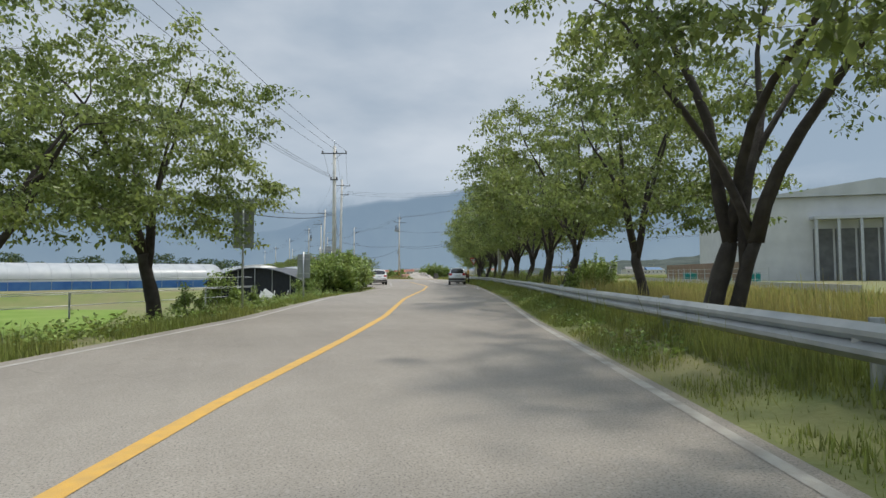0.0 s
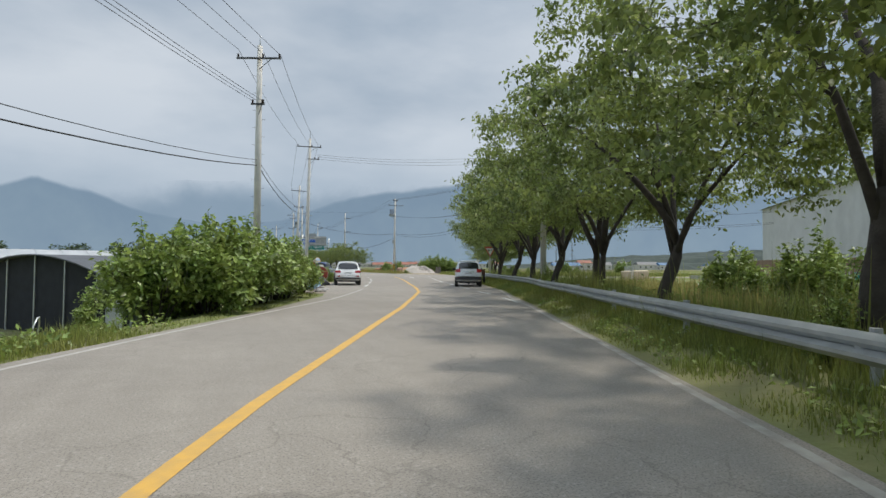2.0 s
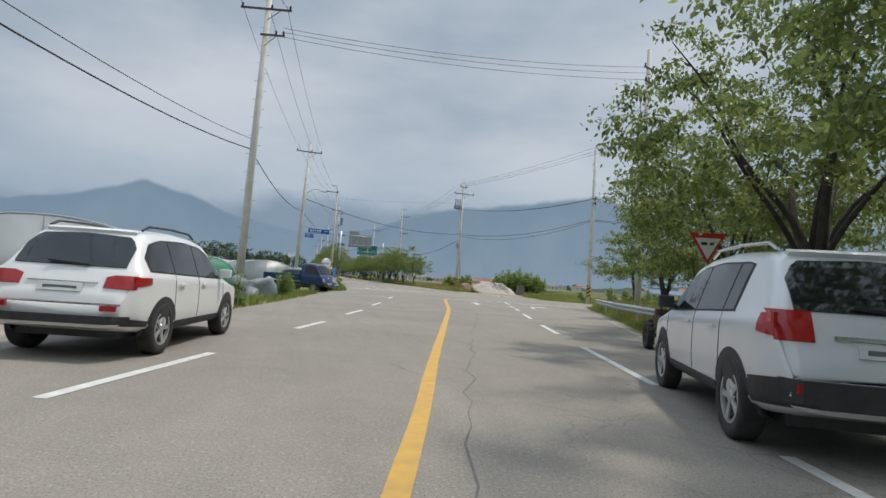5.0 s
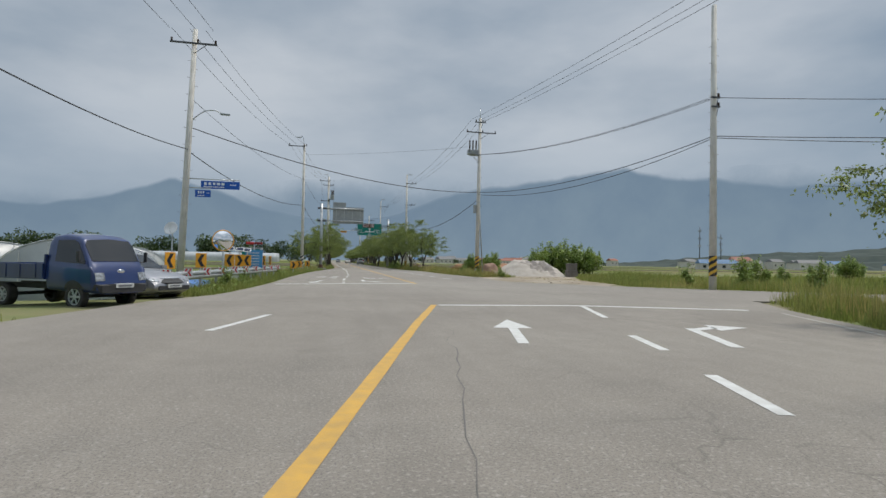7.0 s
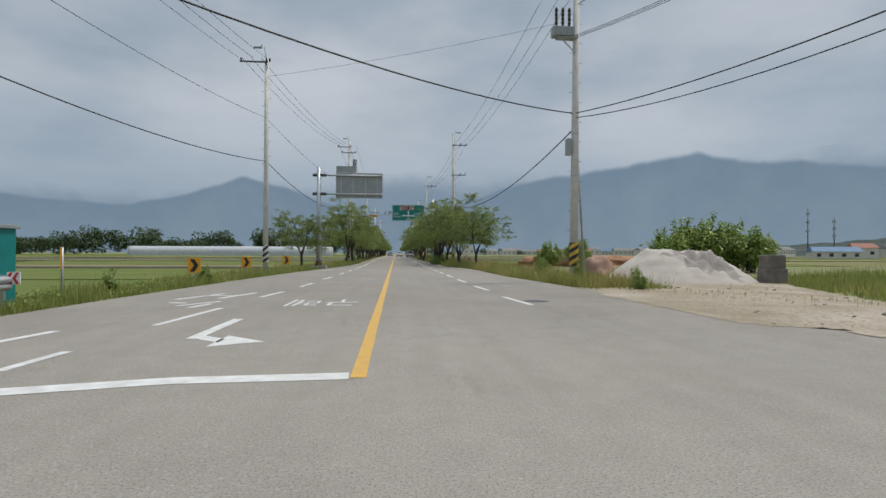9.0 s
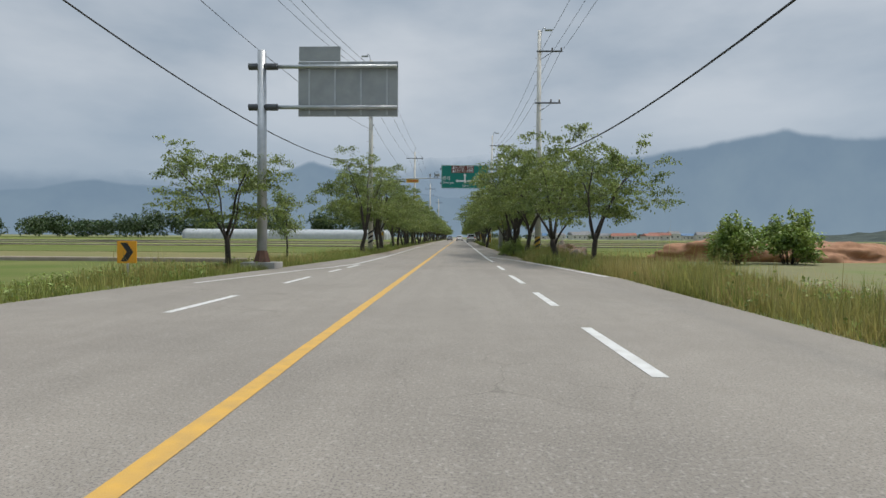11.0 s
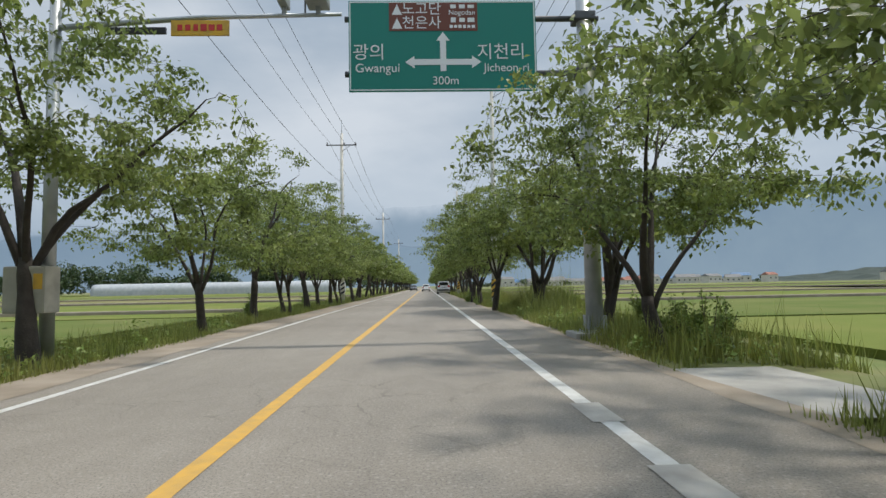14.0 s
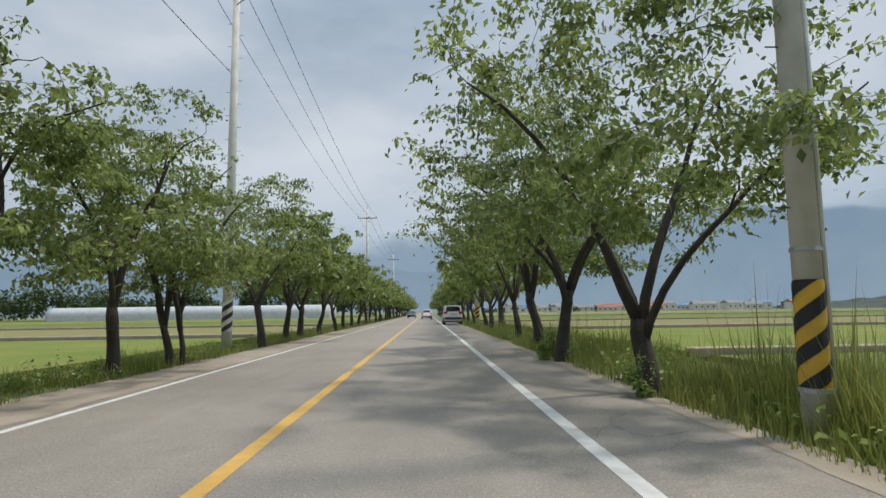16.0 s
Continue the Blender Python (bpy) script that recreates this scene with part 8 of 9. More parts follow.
def blue_truck():
    """A small cab-over truck with a drop-side bed, nose to the road; origin under its front bumper."""
    t = empty("parked_truck")
    cab = dict(length=1.75,
               top=[(0, 1.85), (0.1, 1.93), (0.5, 1.97), (0.95, 1.93), (1.15, 1.84), (1.52, 1.22), (1.60, 1.12), (1.70, 0.9), (1.75, 0.6)],
               bottom=[(0, 0.45), (1.4, 0.42), (1.75, 0.40)],
               wide=[(0, 0.80), (1.2, 0.83), (1.6, 0.80), (1.75, 0.72)],
               roof=[(0, 0.66), (0.9, 0.66), (1.5, 0.72), (1.75, 0.7)],
               belt=[(0, 1.18), (1.75, 1.08)])
    sh = Shell(**cab)
    sh.mesh("cab", M_CARBLUE, t)
    for s in (1, -1):
        side_panel(sh, "side_window", [(0, 1.24), (2, 1.14)], [(0.1, 1.78), (0.9, 1.78), (1.08, 1.70), (1.42, 1.18)], 0.30, 1.38, s, 0.01, M_CARGLASS, t)
        arch(sh, t, 1.02, 0.40, s, M_CLADDING)
        end_panel(sh, "headlamp", [(-1, 0.74), (1, 0.74)], [(-1, 0.95), (1, 0.95)], s * 0.50, s * 0.74, True, 0.014, M_LAMP, t, "tall clear headlamp", n=5)
        wheel(t, s * 0.70, 1.02, 0.33, 0.19, s, 6, M_STEEL)
        wheel(t, s * 0.66, -1.75, 0.31, 0.26, s, 6, M_STEEL)
        bm = bmesh.new()
        box(bm, s * 0.98, 1.40, 1.36, 0.05, 0.10, 0.28, bevel=0.02)
        tube(bm, [(s * 0.80, 1.35, 1.22), (s * 0.96, 1.40, 1.22)], 0.012, 5)
        part("wing_mirror", bm, M_CLADDING, t, "black wing mirror")
        bm = bmesh.new()
        box(bm, s * 0.86, -1.45, 0.97, 0.04, 2.85, 0.38, bevel=0.01)
        for y in (-2.6, -2.0, -1.45, -0.9, -0.3):
            box(bm, s * 0.885, y, 0.97, 0.02, 0.05, 0.36)
        part("side_board", bm, M_CARBLUE, t, "blue drop side")
    end_panel(sh, "windscreen", [(-1, 1.24), (1, 1.24)], [(-.72, 1.6), (-.6, 1.78), (0, 1.82), (.6, 1.78), (.72, 1.6)], -0.68, 0.68, True, 0.012, M_CARGLASS, t, n=16)
    end_panel(sh, "front_bumper", [(-1, 0.44), (1, 0.44)], [(-1, 0.66), (1, 0.66)], -0.76, 0.76, True, 0.05, M_CLADDING, t, "black front bumper", n=12)
    pl = end_panel(sh, "number_plate", [(-1, .56), (1, .56)], [(-1, .67), (1, .67)], -0.26, 0.26, True, 0.065, M_PLATE, t, "pale number plate with plain bars", n=4, m=2)
    bm = bmesh.new()
    box(bm, 0, sh.end_y(0, .61, True) + 0.07, .615, 0.40, 0.006, 0.05)
    part("plate_bar", bm, M_PLATEBAR, pl)
    bm = bmesh.new()
    bmesh.ops.create_uvsphere(bm, u_segments=16, v_segments=8, radius=1.0, matrix=Matrix.Translation((0, sh.end_y(0, 0.98, True), 0.98)) @ Matrix.Diagonal((0.11, 0.02, 0.055, 1)))
    part("badge", bm, M_CHROME, t, "chrome oval badge")
    bm = bmesh.new()
    box(bm, 0, -1.45, 0.78, 1.72, 2.9, 0.06); box(bm, 0, -2.88, 0.97, 1.72, 0.04, 0.38); box(bm, 0, -0.03, 1.1, 1.66, 0.05, 0.6)
    part("bed", bm, M_CARBLUE, t, "blue load bed")
    bm = bmesh.new()
    for s in (1, -1):
        box(bm, s * 0.35, -0.6, 0.55, 0.08, 4.2, 0.14)
    tube(bm, [(-0.6, -1.75, 0.31), (0.6, -1.75, 0.31)], 0.05, 8); tube(bm, [(-0.6, 1.02, 0.33), (0.6, 1.02, 0.33)], 0.05, 8)
    part("chassis", bm, M_CLADDING, t)
    for c in t.children:
        c.location.y -= 1.75
    t.matrix_world = heading(-10.0, -20.6, *H2, z=-0.12)
    tagged(t, "dark blue small truck with drop-side bed parked nose to the road", "truck", "vehicles standing by the road")
blue_truck()

M_RUSTBOX = mat("rusty_brown_steel", (0.075, 0.032, 0.022), 0.8, var=(0.12, 0.055, 0.03), scale=4, bump=0.4, bump_scale=20, big=((0.035, 0.03, 0.03), 1.5))
def tiller_trailer():
    """A two-wheeled farm trailer hitched to a walking tractor."""
    t = empty("farm_trailer")
    for s in (1, -1):
        wheel(t, s * 0.62, 0.0, 0.36, 0.17, s, 5, M_RUSTBOX)
        bm = bmesh.new()
        box(bm, s * 0.62, 0.15, 0.98, 0.035, 1.75, 0.46, bevel=0.008)
        for y in (-0.65, -0.1, 0.4, 0.95):
            box(bm, s * 0.645, y, 0.98, 0.03, 0.04, 0.46)
        part("side_board", bm, M_RUSTBOX, t, "rusty brown side board")
    for y in (-0.72, 1.02):
        bm = bmesh.new(); box(bm, 0, y, 0.96, 1.22, 0.035, 0.42)
        part("end_board", bm, M_RUSTBOX, t)
    bm = bmesh.new()
    box(bm, 0, 0.15, 0.72, 1.30, 1.8, 0.05); box(bm, 0.3, 0.2, 0.62, 0.06, 1.9, 0.12); box(bm, -0.3, 0.2, 0.62, 0.06, 1.9, 0.12)
    tube(bm, [(0, 0.8, 0.58), (0, 1.5, 0.55), (0, 1.9, 0.62)], 0.035, 8); tube(bm, [(-0.6, 0, 0.36), (0.6, 0, 0.36)], 0.03, 8)
    part("bed_frame", bm, M_CLADDING, t, "dark bed frame and drawbar")
    t.matrix_world = heading(-3.85, -49.7, 0.40, 0.92)
    tagged(t, "rusty brown farm trailer with rubber wheels on the shoulder", "trailer", "vehicles standing by the road")
    w = empty("walking_tractor")
    for s in (1, -1):
        wheel(w, s * 0.42, 0.0, 0.33, 0.16, s, 4, M_RUSTBOX)
        bm = bmesh.new()
        for k in range(14):
            a = k * math.tau / 14
            box(bm, s * 0.42, math.cos(a) * 0.335, 0.33 + math.sin(a) * 0.335, 0.17, 0.035, 0.05, Matrix.Rotation(a, 4, "X") @ Matrix.Rotation(radians(25), 4, "Z"))
        part("tyre_lugs", bm, M_TYRE, w)
    bm = bmesh.new()
    box(bm, 0, 0.35, 0.62, 0.36, 0.9, 0.36, bevel=0.04); box(bm, 0, 0.62, 0.86, 0.28, 0.3, 0.2, bevel=0.03); tube(bm, [(-0.36, 0, 0.33), (0.36, 0, 0.33)], 0.05, 8)
    part("engine", bm, M_RUSTBOX, w, "grimy engine block")
    bm = bmesh.new()
    for s in (1, -1):
        tube(bm, [(s * 0.12, 0.1, 0.72), (s * 0.25, -0.35, 0.95), (s * 0.34, -0.85, 1.02)], 0.018, 6)
    part("handlebar", bm, M_CLADDING, w)
    w.matrix_world = heading(-3.3, -47.5, 0.40, 0.92)
    tagged(w, "grimy walking tractor with lugged tyres hitched to a trailer", "tractor", "vehicles standing by the road")
tiller_trailer()

VAN = dict(length=5.1, top=[(0, 0.7), (0.06, 1.0), (0.12, 1.75), (0.3, 1.92), (3.4, 1.94), (3.7, 1.85), (4.35, 1.2), (4.85, 1.02), (5.05, 0.8), (5.1, 0.6)],
           bottom=[(0, 0.4), (0.4, 0.3), (4.6, 0.28), (5.1, 0.4)], wide=[(0, 0.80), (0.1, 0.90), (0.6, 0.95), (4.3, 0.95), (4.8, 0.86), (5.1, 0.66)],
           roof=[(0, 0.74), (0.12, 0.78), (3.5, 0.78), (4.4, 0.8), (5.1, 0.6)], belt=[(0, 1.12), (5.1, 0.9)])
car(VAN, heading(4.3, 134, 0, 1), M_CARSILVER, "silver van standing at the road's edge under the trees", rear_axle=0.95, base=3.1, rails=False, tail="block", detail=False)
car(SUV, heading(1.7, 178, 0, 1), M_CARWHITE, "white car far down the lane", rails=False, detail=False)
car(COMPACT, heading(-1.65, 205, 0, -1), M_CARDARK, "dark car far down the oncoming lane", base=2.67, rear_axle=0.86, rails=False, detail=False)

# ---------------------------------------------------------------- shrubs
def make_shrub(seed, w, d, h, leaves, leaf, material=None, name="roadside_shrub", clumps=9, bare=0.12):
    """A shrub of several stems: leaves gather in uneven clumps with gaps between."""
    rng = np.random.RandomState(seed)
    bm = bmesh.new()
    P = []
    for c in range(clumps):
        a = rng.uniform(0, 6.283); q = math.sqrt(rng.uniform(0, 1))
        cx, cy = math.cos(a) * q * w * 0.36, math.sin(a) * q * d * 0.36
        cz = h * rng.uniform(0.22, 0.90) * (1.05 - 0.35 * q)
        r = np.array([w, d, h * 0.9]) * rng.uniform(0.15, 0.27)
        r[2] = min(r[2], h - cz + 0.18 * h)
        tube(bm, [(cx * 0.25, cy * 0.25, -0.1), (cx * 0.5, cy * 0.55, cz * 0.5), (cx, cy, cz)], [0.030, 0.02, 0.010], 5)
        for t in range(3):
            b = rng.normal(0, 1, 3); b /= np.linalg.norm(b)
            e = np.array([cx, cy, cz]) + b * r * 0.9
            e[2] = max(e[2], 0.15)
            tube(bm, [(cx, cy, cz * 0.8), tuple(e)], [0.010, 0.004], 4, cap=False)
        k = leaves // clumps
        u = rng.normal(0, 1, (k, 3)); u /= np.linalg.norm(u, axis=1)[:, None]
        rad = rng.uniform(0.35, 1.08, k) ** 0.6
        wob = 1 + 0.28 * np.sin(u[:, 0] * 5 + seed + c) * np.cos(u[:, 1] * 6 - c) + 0.15 * np.sin(u[:, 2] * 11 + c)
        P.append(np.array([cx, cy, cz]) + u * r * (rad * wob)[:, None])
    for c in range(int(3 + w * 3.5)):
        a = rng.uniform(0, 6.283); q = rng.uniform(0.1, 0.42)
        bx, by = math.cos(a) * q * w, math.sin(a) * q * d
        tz = h * rng.uniform(0.75, 1.16) * (1.1 - 0.5 * q); lx, ly = rng.normal(0, 0.14, 2) * h * 0.5
        tube(bm, [(bx * 0.6, by * 0.6, tz * 0.4), (bx + lx, by + ly, tz)], [0.012, 0.004], 4, cap=False)
        k = int(30 * h); s = rng.uniform(0.3, 1, k)[:, None]
        P.append(np.array([bx, by, tz * 0.3]) + np.array([lx, ly, tz * 0.7]) * s + rng.normal(0, 0.07, (k, 3)))
    P = np.concatenate(P)
    P = P[P[:, 2] > bare * h * rng.uniform(0.3, 1.2, len(P))]
    v, f = leaf_cloud(P, rng, leaf, droop=0.35)
    t = empty(name)
    part("stem", bm, M_BARK, t, smooth=True)
    c = new("foliage", fast_mesh("foliage", v, f, material or M_LEAF2)); c.parent = t
    return t

def shrub(src, x, y, turn, s, label, first, group="shrubs on the verge", z=None):
    m = Matrix.Translation((x, y, ground_z(x, y) if z is None else z)) @ Matrix.Rotation(radians(turn), 4, "Z")
    if first:
        ob = src; ob.matrix_world = m
    else:
        ob = copy_thing(src, m)
    ob.scale = (s, s, s)
    return tagged(ob, label, "shrub", group)

SH = [make_shrub(3, 3.4, 3.2, 2.8, 4900, 0.195, clumps=16), make_shrub(8, 3.0, 2.9, 2.5, 4300, 0.195, clumps=14), make_shrub(15, 1.3, 1.2, 1.5, 1700, 0.11, clumps=6), make_shrub(21, 0.8, 0.8, 1.1, 800, 0.09, clumps=4, bare=0.05)]
done = set()
def put(k, x, y, turn, s, label="leafy green shrub with stems at the road's edge", z=None):
    ob = shrub(SH[k], x, y, turn, s, label, k not in done, z=z); done.add(k); return ob
for k, x, y, a, s in [(0, -24.9, -73.4, 20, 0.85), (1, -23.7, -72.0, 100, 1.05), (0, -22.8, -70.3, 150, 0.95), (1, -22.0, -68.4, 240, 1.0), (0, -21.3, -66.5, 300, 0.9), (1, -20.7, -64.6, 30, 0.95), (0, -20.2, -62.6, 80, 0.75), (1, -19.4, -61.0, 200, 0.75), (1, -24.6, -70.6, 60, 1.1), (0, -23.2, -67.6, 10, 1.0)]:
    put(k, x, y, a, s, "large light green shrub with drooping leaves beside the edge line")
for k, x, y, a, s in [(2, -31.2, -84.6, 10, 1.25), (2, -27.3, -79.0, 80, 0.7), (3, -32.4, -91.2, 30, 0.95), (3, -31.9, -90.2, 120, 0.7), (3, -30.2, -88.4, 200, 0.7), (3, -30.4, -83.6, 240, 0.7), (2, -26.0, -75.6, 290, 0.75)]:
    put(k, x, y, a, s, "young leafy shrub on the grassy verge")
for k, x, y, a, s in [(0, 20.0, 24.6, 40, 1.15), (0, 22.4, 25.4, 140, 1.35), (1, 24.8, 24.8, 260, 1.3), (0, 26.6, 26.0, 90, 1.0), (1, 18.6, 41.5, 80, 1.0), (1, 15.6, 41.0, 310, 0.9), (2, 15.0, 29.0, 120, 0.9), (2, 9.2, 7.2, 50, 0.55), (3, 8.2, 17.0, 60, 0.8), (2, 9.8, 22.0, 10, 0.7), (3, 8.6, 12.0, 210, 0.9)]:
    put(k, x, y, a, s, "dense dark green shrub beside the sand heaps")
for k, x, y, a, s in [(2, -14.6, -42.5, 20, 0.9), (3, -13.9, -39.5, 80, 0.9), (2, -12.6, -30.5, 150, 0.8), (3, -8.9, -12.5, 10, 0.8), (3, -8.7, -9.0, 90, 0.7), (3, -8.5, 6.0, 200, 0.7), (2, -8.0, 13.0, 10, 0.5), (3, 7.4, 66.5, 160, 1.0), (3, -6.2, 77.0, 60, 0.9), (3, -6.0, 87.5, 150, 0.9), (2, -9.2, -70.6, 20, 0.55), (2, -6.2, -64.2, 80, 0.7), (3, -12.4, -79.8, 130, 0.8), (3, -14.0, -83.2, 210, 0.8), (2, 5.6, -40.0, 10, 1.0), (2, 1.2, -46.8, 90, 1.0), (2, -4.2, -58.6, 200, 0.5), (3, -7.2, -65.0, 20, 1.0), (2, -10.4, -72.0, 120, 0.5), (2, -16.5, -85.5, 150, 0.55), (3, -20.6, -94.0, 250, 1.1)]:
    put(k, x, y, a, s, "weedy green shrub in the roadside grass")

for k, x, y, a, s in [(0, -8.0, -80.0, 10, 0.8), (1, -5.4, -75.0, 100, 0.8)]:
    put(k, x, y, a, s, "bushy green shrub in the rough grass behind the trees")

def sapling():
    """A young slim tree with a loose crown."""
    rng = np.random.RandomState(77)
    bm = bmesh.new()
    tube(bm, [(0, 0, -0.2), (0.03, 0, 0.8), (-0.03, 0.03, 1.6), (0.02, 0, 2.5), (0.06, 0.02, 3.2)], [0.05, 0.042, 0.035, 0.024, 0.012], 7)
    P = []
    for k in range(22):
        z = rng.uniform(1.2, 3.1); a = rng.uniform(0, 6.28); ln = rng.uniform(0.45, 1.0) * (1.15 - 0.2 * (z - 1.2))
        e = np.array([math.cos(a) * ln, math.sin(a) * ln, z + ln * 0.35])
        tube(bm, [(0, 0, z), tuple(e)], [0.014, 0.005], 4, cap=False)
        s = rng.uniform(0.25, 1.1, 110)[:, None]
        P.append(np.array([0, 0, z]) + (e - np.array([0, 0, z])) * s + rng.normal(0, 0.12, (110, 3)))
    v, f = leaf_cloud(np.concatenate(P), rng, 0.10)
    t = empty("young_tree")
    part("trunk", bm, M_BARK, t, smooth=True)
    c = new("crown", fast_mesh("crown", v, f, M_LEAF)); c.parent = t
    t.matrix_world = Matrix.Translation((-6.5, 38.7, ground_z(-6.5, 38.7)))
    tagged(t, "slim young tree with a loose crown on the verge", "tree", "trees along the road")
sapling()

# ---------------------------------------------------------------- lettering and wear on the road
t_road = text_mesh("구례", 1.1, M_WHITE, Matrix.Translation((-1.5, 2.75, 0.006)) @ Matrix.Rotation(radians(180), 4, "Z") @ Matrix.Diagonal((0.95, 1.9, 0.2, 1)), None, "road_lettering")
tagged(t_road, "white place name painted on the asphalt for oncoming traffic", "road marking", kind="structure")
flat_mark("worn_road_writing", [[(-5.75, 3.75), (-5.55, 3.72), (-4.95, 5.9), (-5.12, 5.95)], [(-4.7, 4.1), (-4.5, 4.1), (-4.02, 6.2), (-4.2, 6.25)], [(-5.4, 5.0), (-4.4, 5.1), (-4.38, 5.25), (-5.38, 5.15)],
                                [(-5.5, 2.75), (-4.95, 2.5), (-4.93, 2.65), (-5.46, 2.92)], [(-5.0, 1.9), (-4.3, 3.2), (-4.2, 3.05), (-4.85, 1.85)], [(-4.55, 1.45), (-4.35, 2.4), (-4.2, 2.35), (-4.4, 1.4)]], "worn white writing in plain bars on the outer lane")
for a, b in [((3.3, 55.2), (3.3, 56.0)), ((3.3, 57.2), (3.3, 58.0))]:
    paint("edge_mark", [a, b], 0.3, M_WORN, z=0.009, label="short wide white mark on the edge line")

M_CRACK = mat("sealed_crack", (0.12, 0.115, 0.105), 0.85, var=(0.16, 0.15, 0.14), scale=6)
def crack(pts, width, seed):
    """A ragged crack along a rough line."""
    rng = random.Random(seed)
    line = []
    for (x0, y0), (x1, y1) in zip(pts, pts[1:]):
        n = max(2, int(math.hypot(x1 - x0, y1 - y0) / 0.5))
        line += [(x0 + (x1 - x0) * k / n + rng.gauss(0, 0.045), y0 + (y1 - y0) * k / n + rng.gauss(0, 0.06)) for k in range(n)]
    bm = bmesh.new(); prev = None
    for i, (x, y) in enumerate(line):
        a, b = line[max(i - 1, 0)], line[min(i + 1, len(line) - 1)]
        d = Vector((b[0] - a[0], b[1] - a[1])); d = d.normalized() if d.length else Vector((0, 1))
        w = width * rng.uniform(0.3, 1.0) * (0.3 if i in (0, len(line) - 1) else 1)
        cur = (bm.verts.new((x - d.y * w, y + d.x * w, 0.004)), bm.verts.new((x + d.y * w, y - d.x * w, 0.004)))
        if prev:
            bm.faces.new((prev[0], prev[1], cur[1], cur[0]))
        prev = cur
    tagged(new("road_crack", finish("road_crack", bm, M_CRACK)), "thin dark crack in the worn asphalt", "crack", kind="structure")
cl_off = lambda y, o: (interp(CENTRE, y) + o, y)
for i, (y0, y1, o0, o1, w) in enumerate([(-58, -46, 0.35, 0.75, 0.015), (-46, -36, 0.75, 1.3, 0.014), (-36, -26, 1.2, 0.7, 0.010)]):
    crack([cl_off(y, o0 + (o1 - o0) * (y - y0) / (y1 - y0)) for y in np.linspace(y0, y1, 6)], w, 40 + i)
for i, (a, b, w) in enumerate([((-9.7, -51.0), (-7.9, -50.2), 0.010), ((5.2, 10.2), (8.2, 3.5), 0.035), ((6.6, 4.0), (9.5, -2.0), 0.025)]):
    crack([a, ((a[0] + b[0]) / 2 + 0.1, (a[1] + b[1]) / 2), b], w, 70 + i)

# ---------------------------------------------------------------- grass
EY, EX = [a for a, _ in EDGE_LEFT], [b for _, b in EDGE_LEFT]
RY, RX = [a for a, _ in EDGE_RIGHT], [b for _, b in EDGE_RIGHT]
def ground_many(x, y):
    """The ground's height at many places."""
    l, r = np.interp(y, EY, EX), np.interp(y, RY, RX)
    left = x <= (l + r) / 2
    d = np.maximum(np.where(left, l - x, x - r), 0)
    drop = np.where(left, np.where(y < -62, -0.8 * np.clip((d - 1.6) / 3.0, 0, 1), np.where(y < -18, -0.15 * np.clip((d - 1.0) / 3.0, 0, 1), -0.5 * np.clip((d - 2.2) / 2.4, 0, 1))),
                    np.where(y > 44, -0.5 * np.clip((d - 2.6) / 2.4, 0, 1) * np.clip((y - 44) / 6, 0, 1), np.interp(d, [a for a, _ in BANK], [b for _, b in BANK]) * np.clip((-27 - y) / 8, 0, 1)))
    return -0.02 - 0.05 * (1 - np.clip(d / 0.3, 0, 1)) + drop

def blades(x, y, rng, height, wid, spread=0.35, z=None):
    """Single bent blades standing at many places."""
    n = len(x)
    z = ground_many(x, y) - 0.02 if z is None else z
    h = height * rng.lognormal(0, 0.35, n)
    yaw = rng.uniform(0, 6.283, n); lean = np.abs(rng.normal(0, spread, n)) * h
    w = wid * rng.uniform(0.6, 1.4, n)
    b1 = np.stack([x - np.sin(yaw) * w, y + np.cos(yaw) * w, z], 1)
    b2 = np.stack([x + np.sin(yaw) * w, y - np.cos(yaw) * w, z], 1)
    ti = np.stack([x + np.cos(yaw) * lean, y + np.sin(yaw) * lean, z + h], 1)
    return np.stack([b1, b2, ti], 1).reshape(-1, 3), np.arange(3 * n).reshape(-1, 3)

def patch_noise(x, y, s=1.0, k=0.0):
    """Uneven growth: a smooth pattern between 0 and 1."""
    return 0.5 + 0.25 * np.sin(x * 1.3 * s + 1.7 * np.sin(y * 0.7 * s + k)) + 0.25 * np.sin(y * 1.1 * s + 2.1 * np.sin(x * 0.9 * s - k))

def grass(name, lo, hi, y0, y1, n, height, wid, material, label, seed, thin=0.25, uneven=0.6, ranks=2.0, gap=None):
    """Grass over a strip between two lines given as functions of y, thinner and taller in patches."""
    rng = np.random.RandomState(seed)
    y = rng.uniform(y0, y1, n); u = rng.uniform(0, 1, n)
    l, r = lo(y), hi(y)
    x = l + (r - l) * u
    g = patch_noise(x, y, ranks, seed)
    keep = (g > thin * rng.uniform(0, 1.6, n))
    if gap:
        keep &= ~((y > gap[0] + 0.4 * np.sin(x * 3)) & (y < gap[1] + 0.4 * np.cos(x * 2)))
    x, y, g, u = x[keep], y[keep], g[keep], u[keep]
    hh = height * (1 - uneven + 1.3 * uneven * g) * np.clip(np.minimum(u, 1 - u) * 9 + 0.35, 0, 1)
    v, f = blades(x, y, rng, hh, wid)
    return tagged(new(name, fast_mesh(name, v, f, material)), label, "grass", kind="stuff")

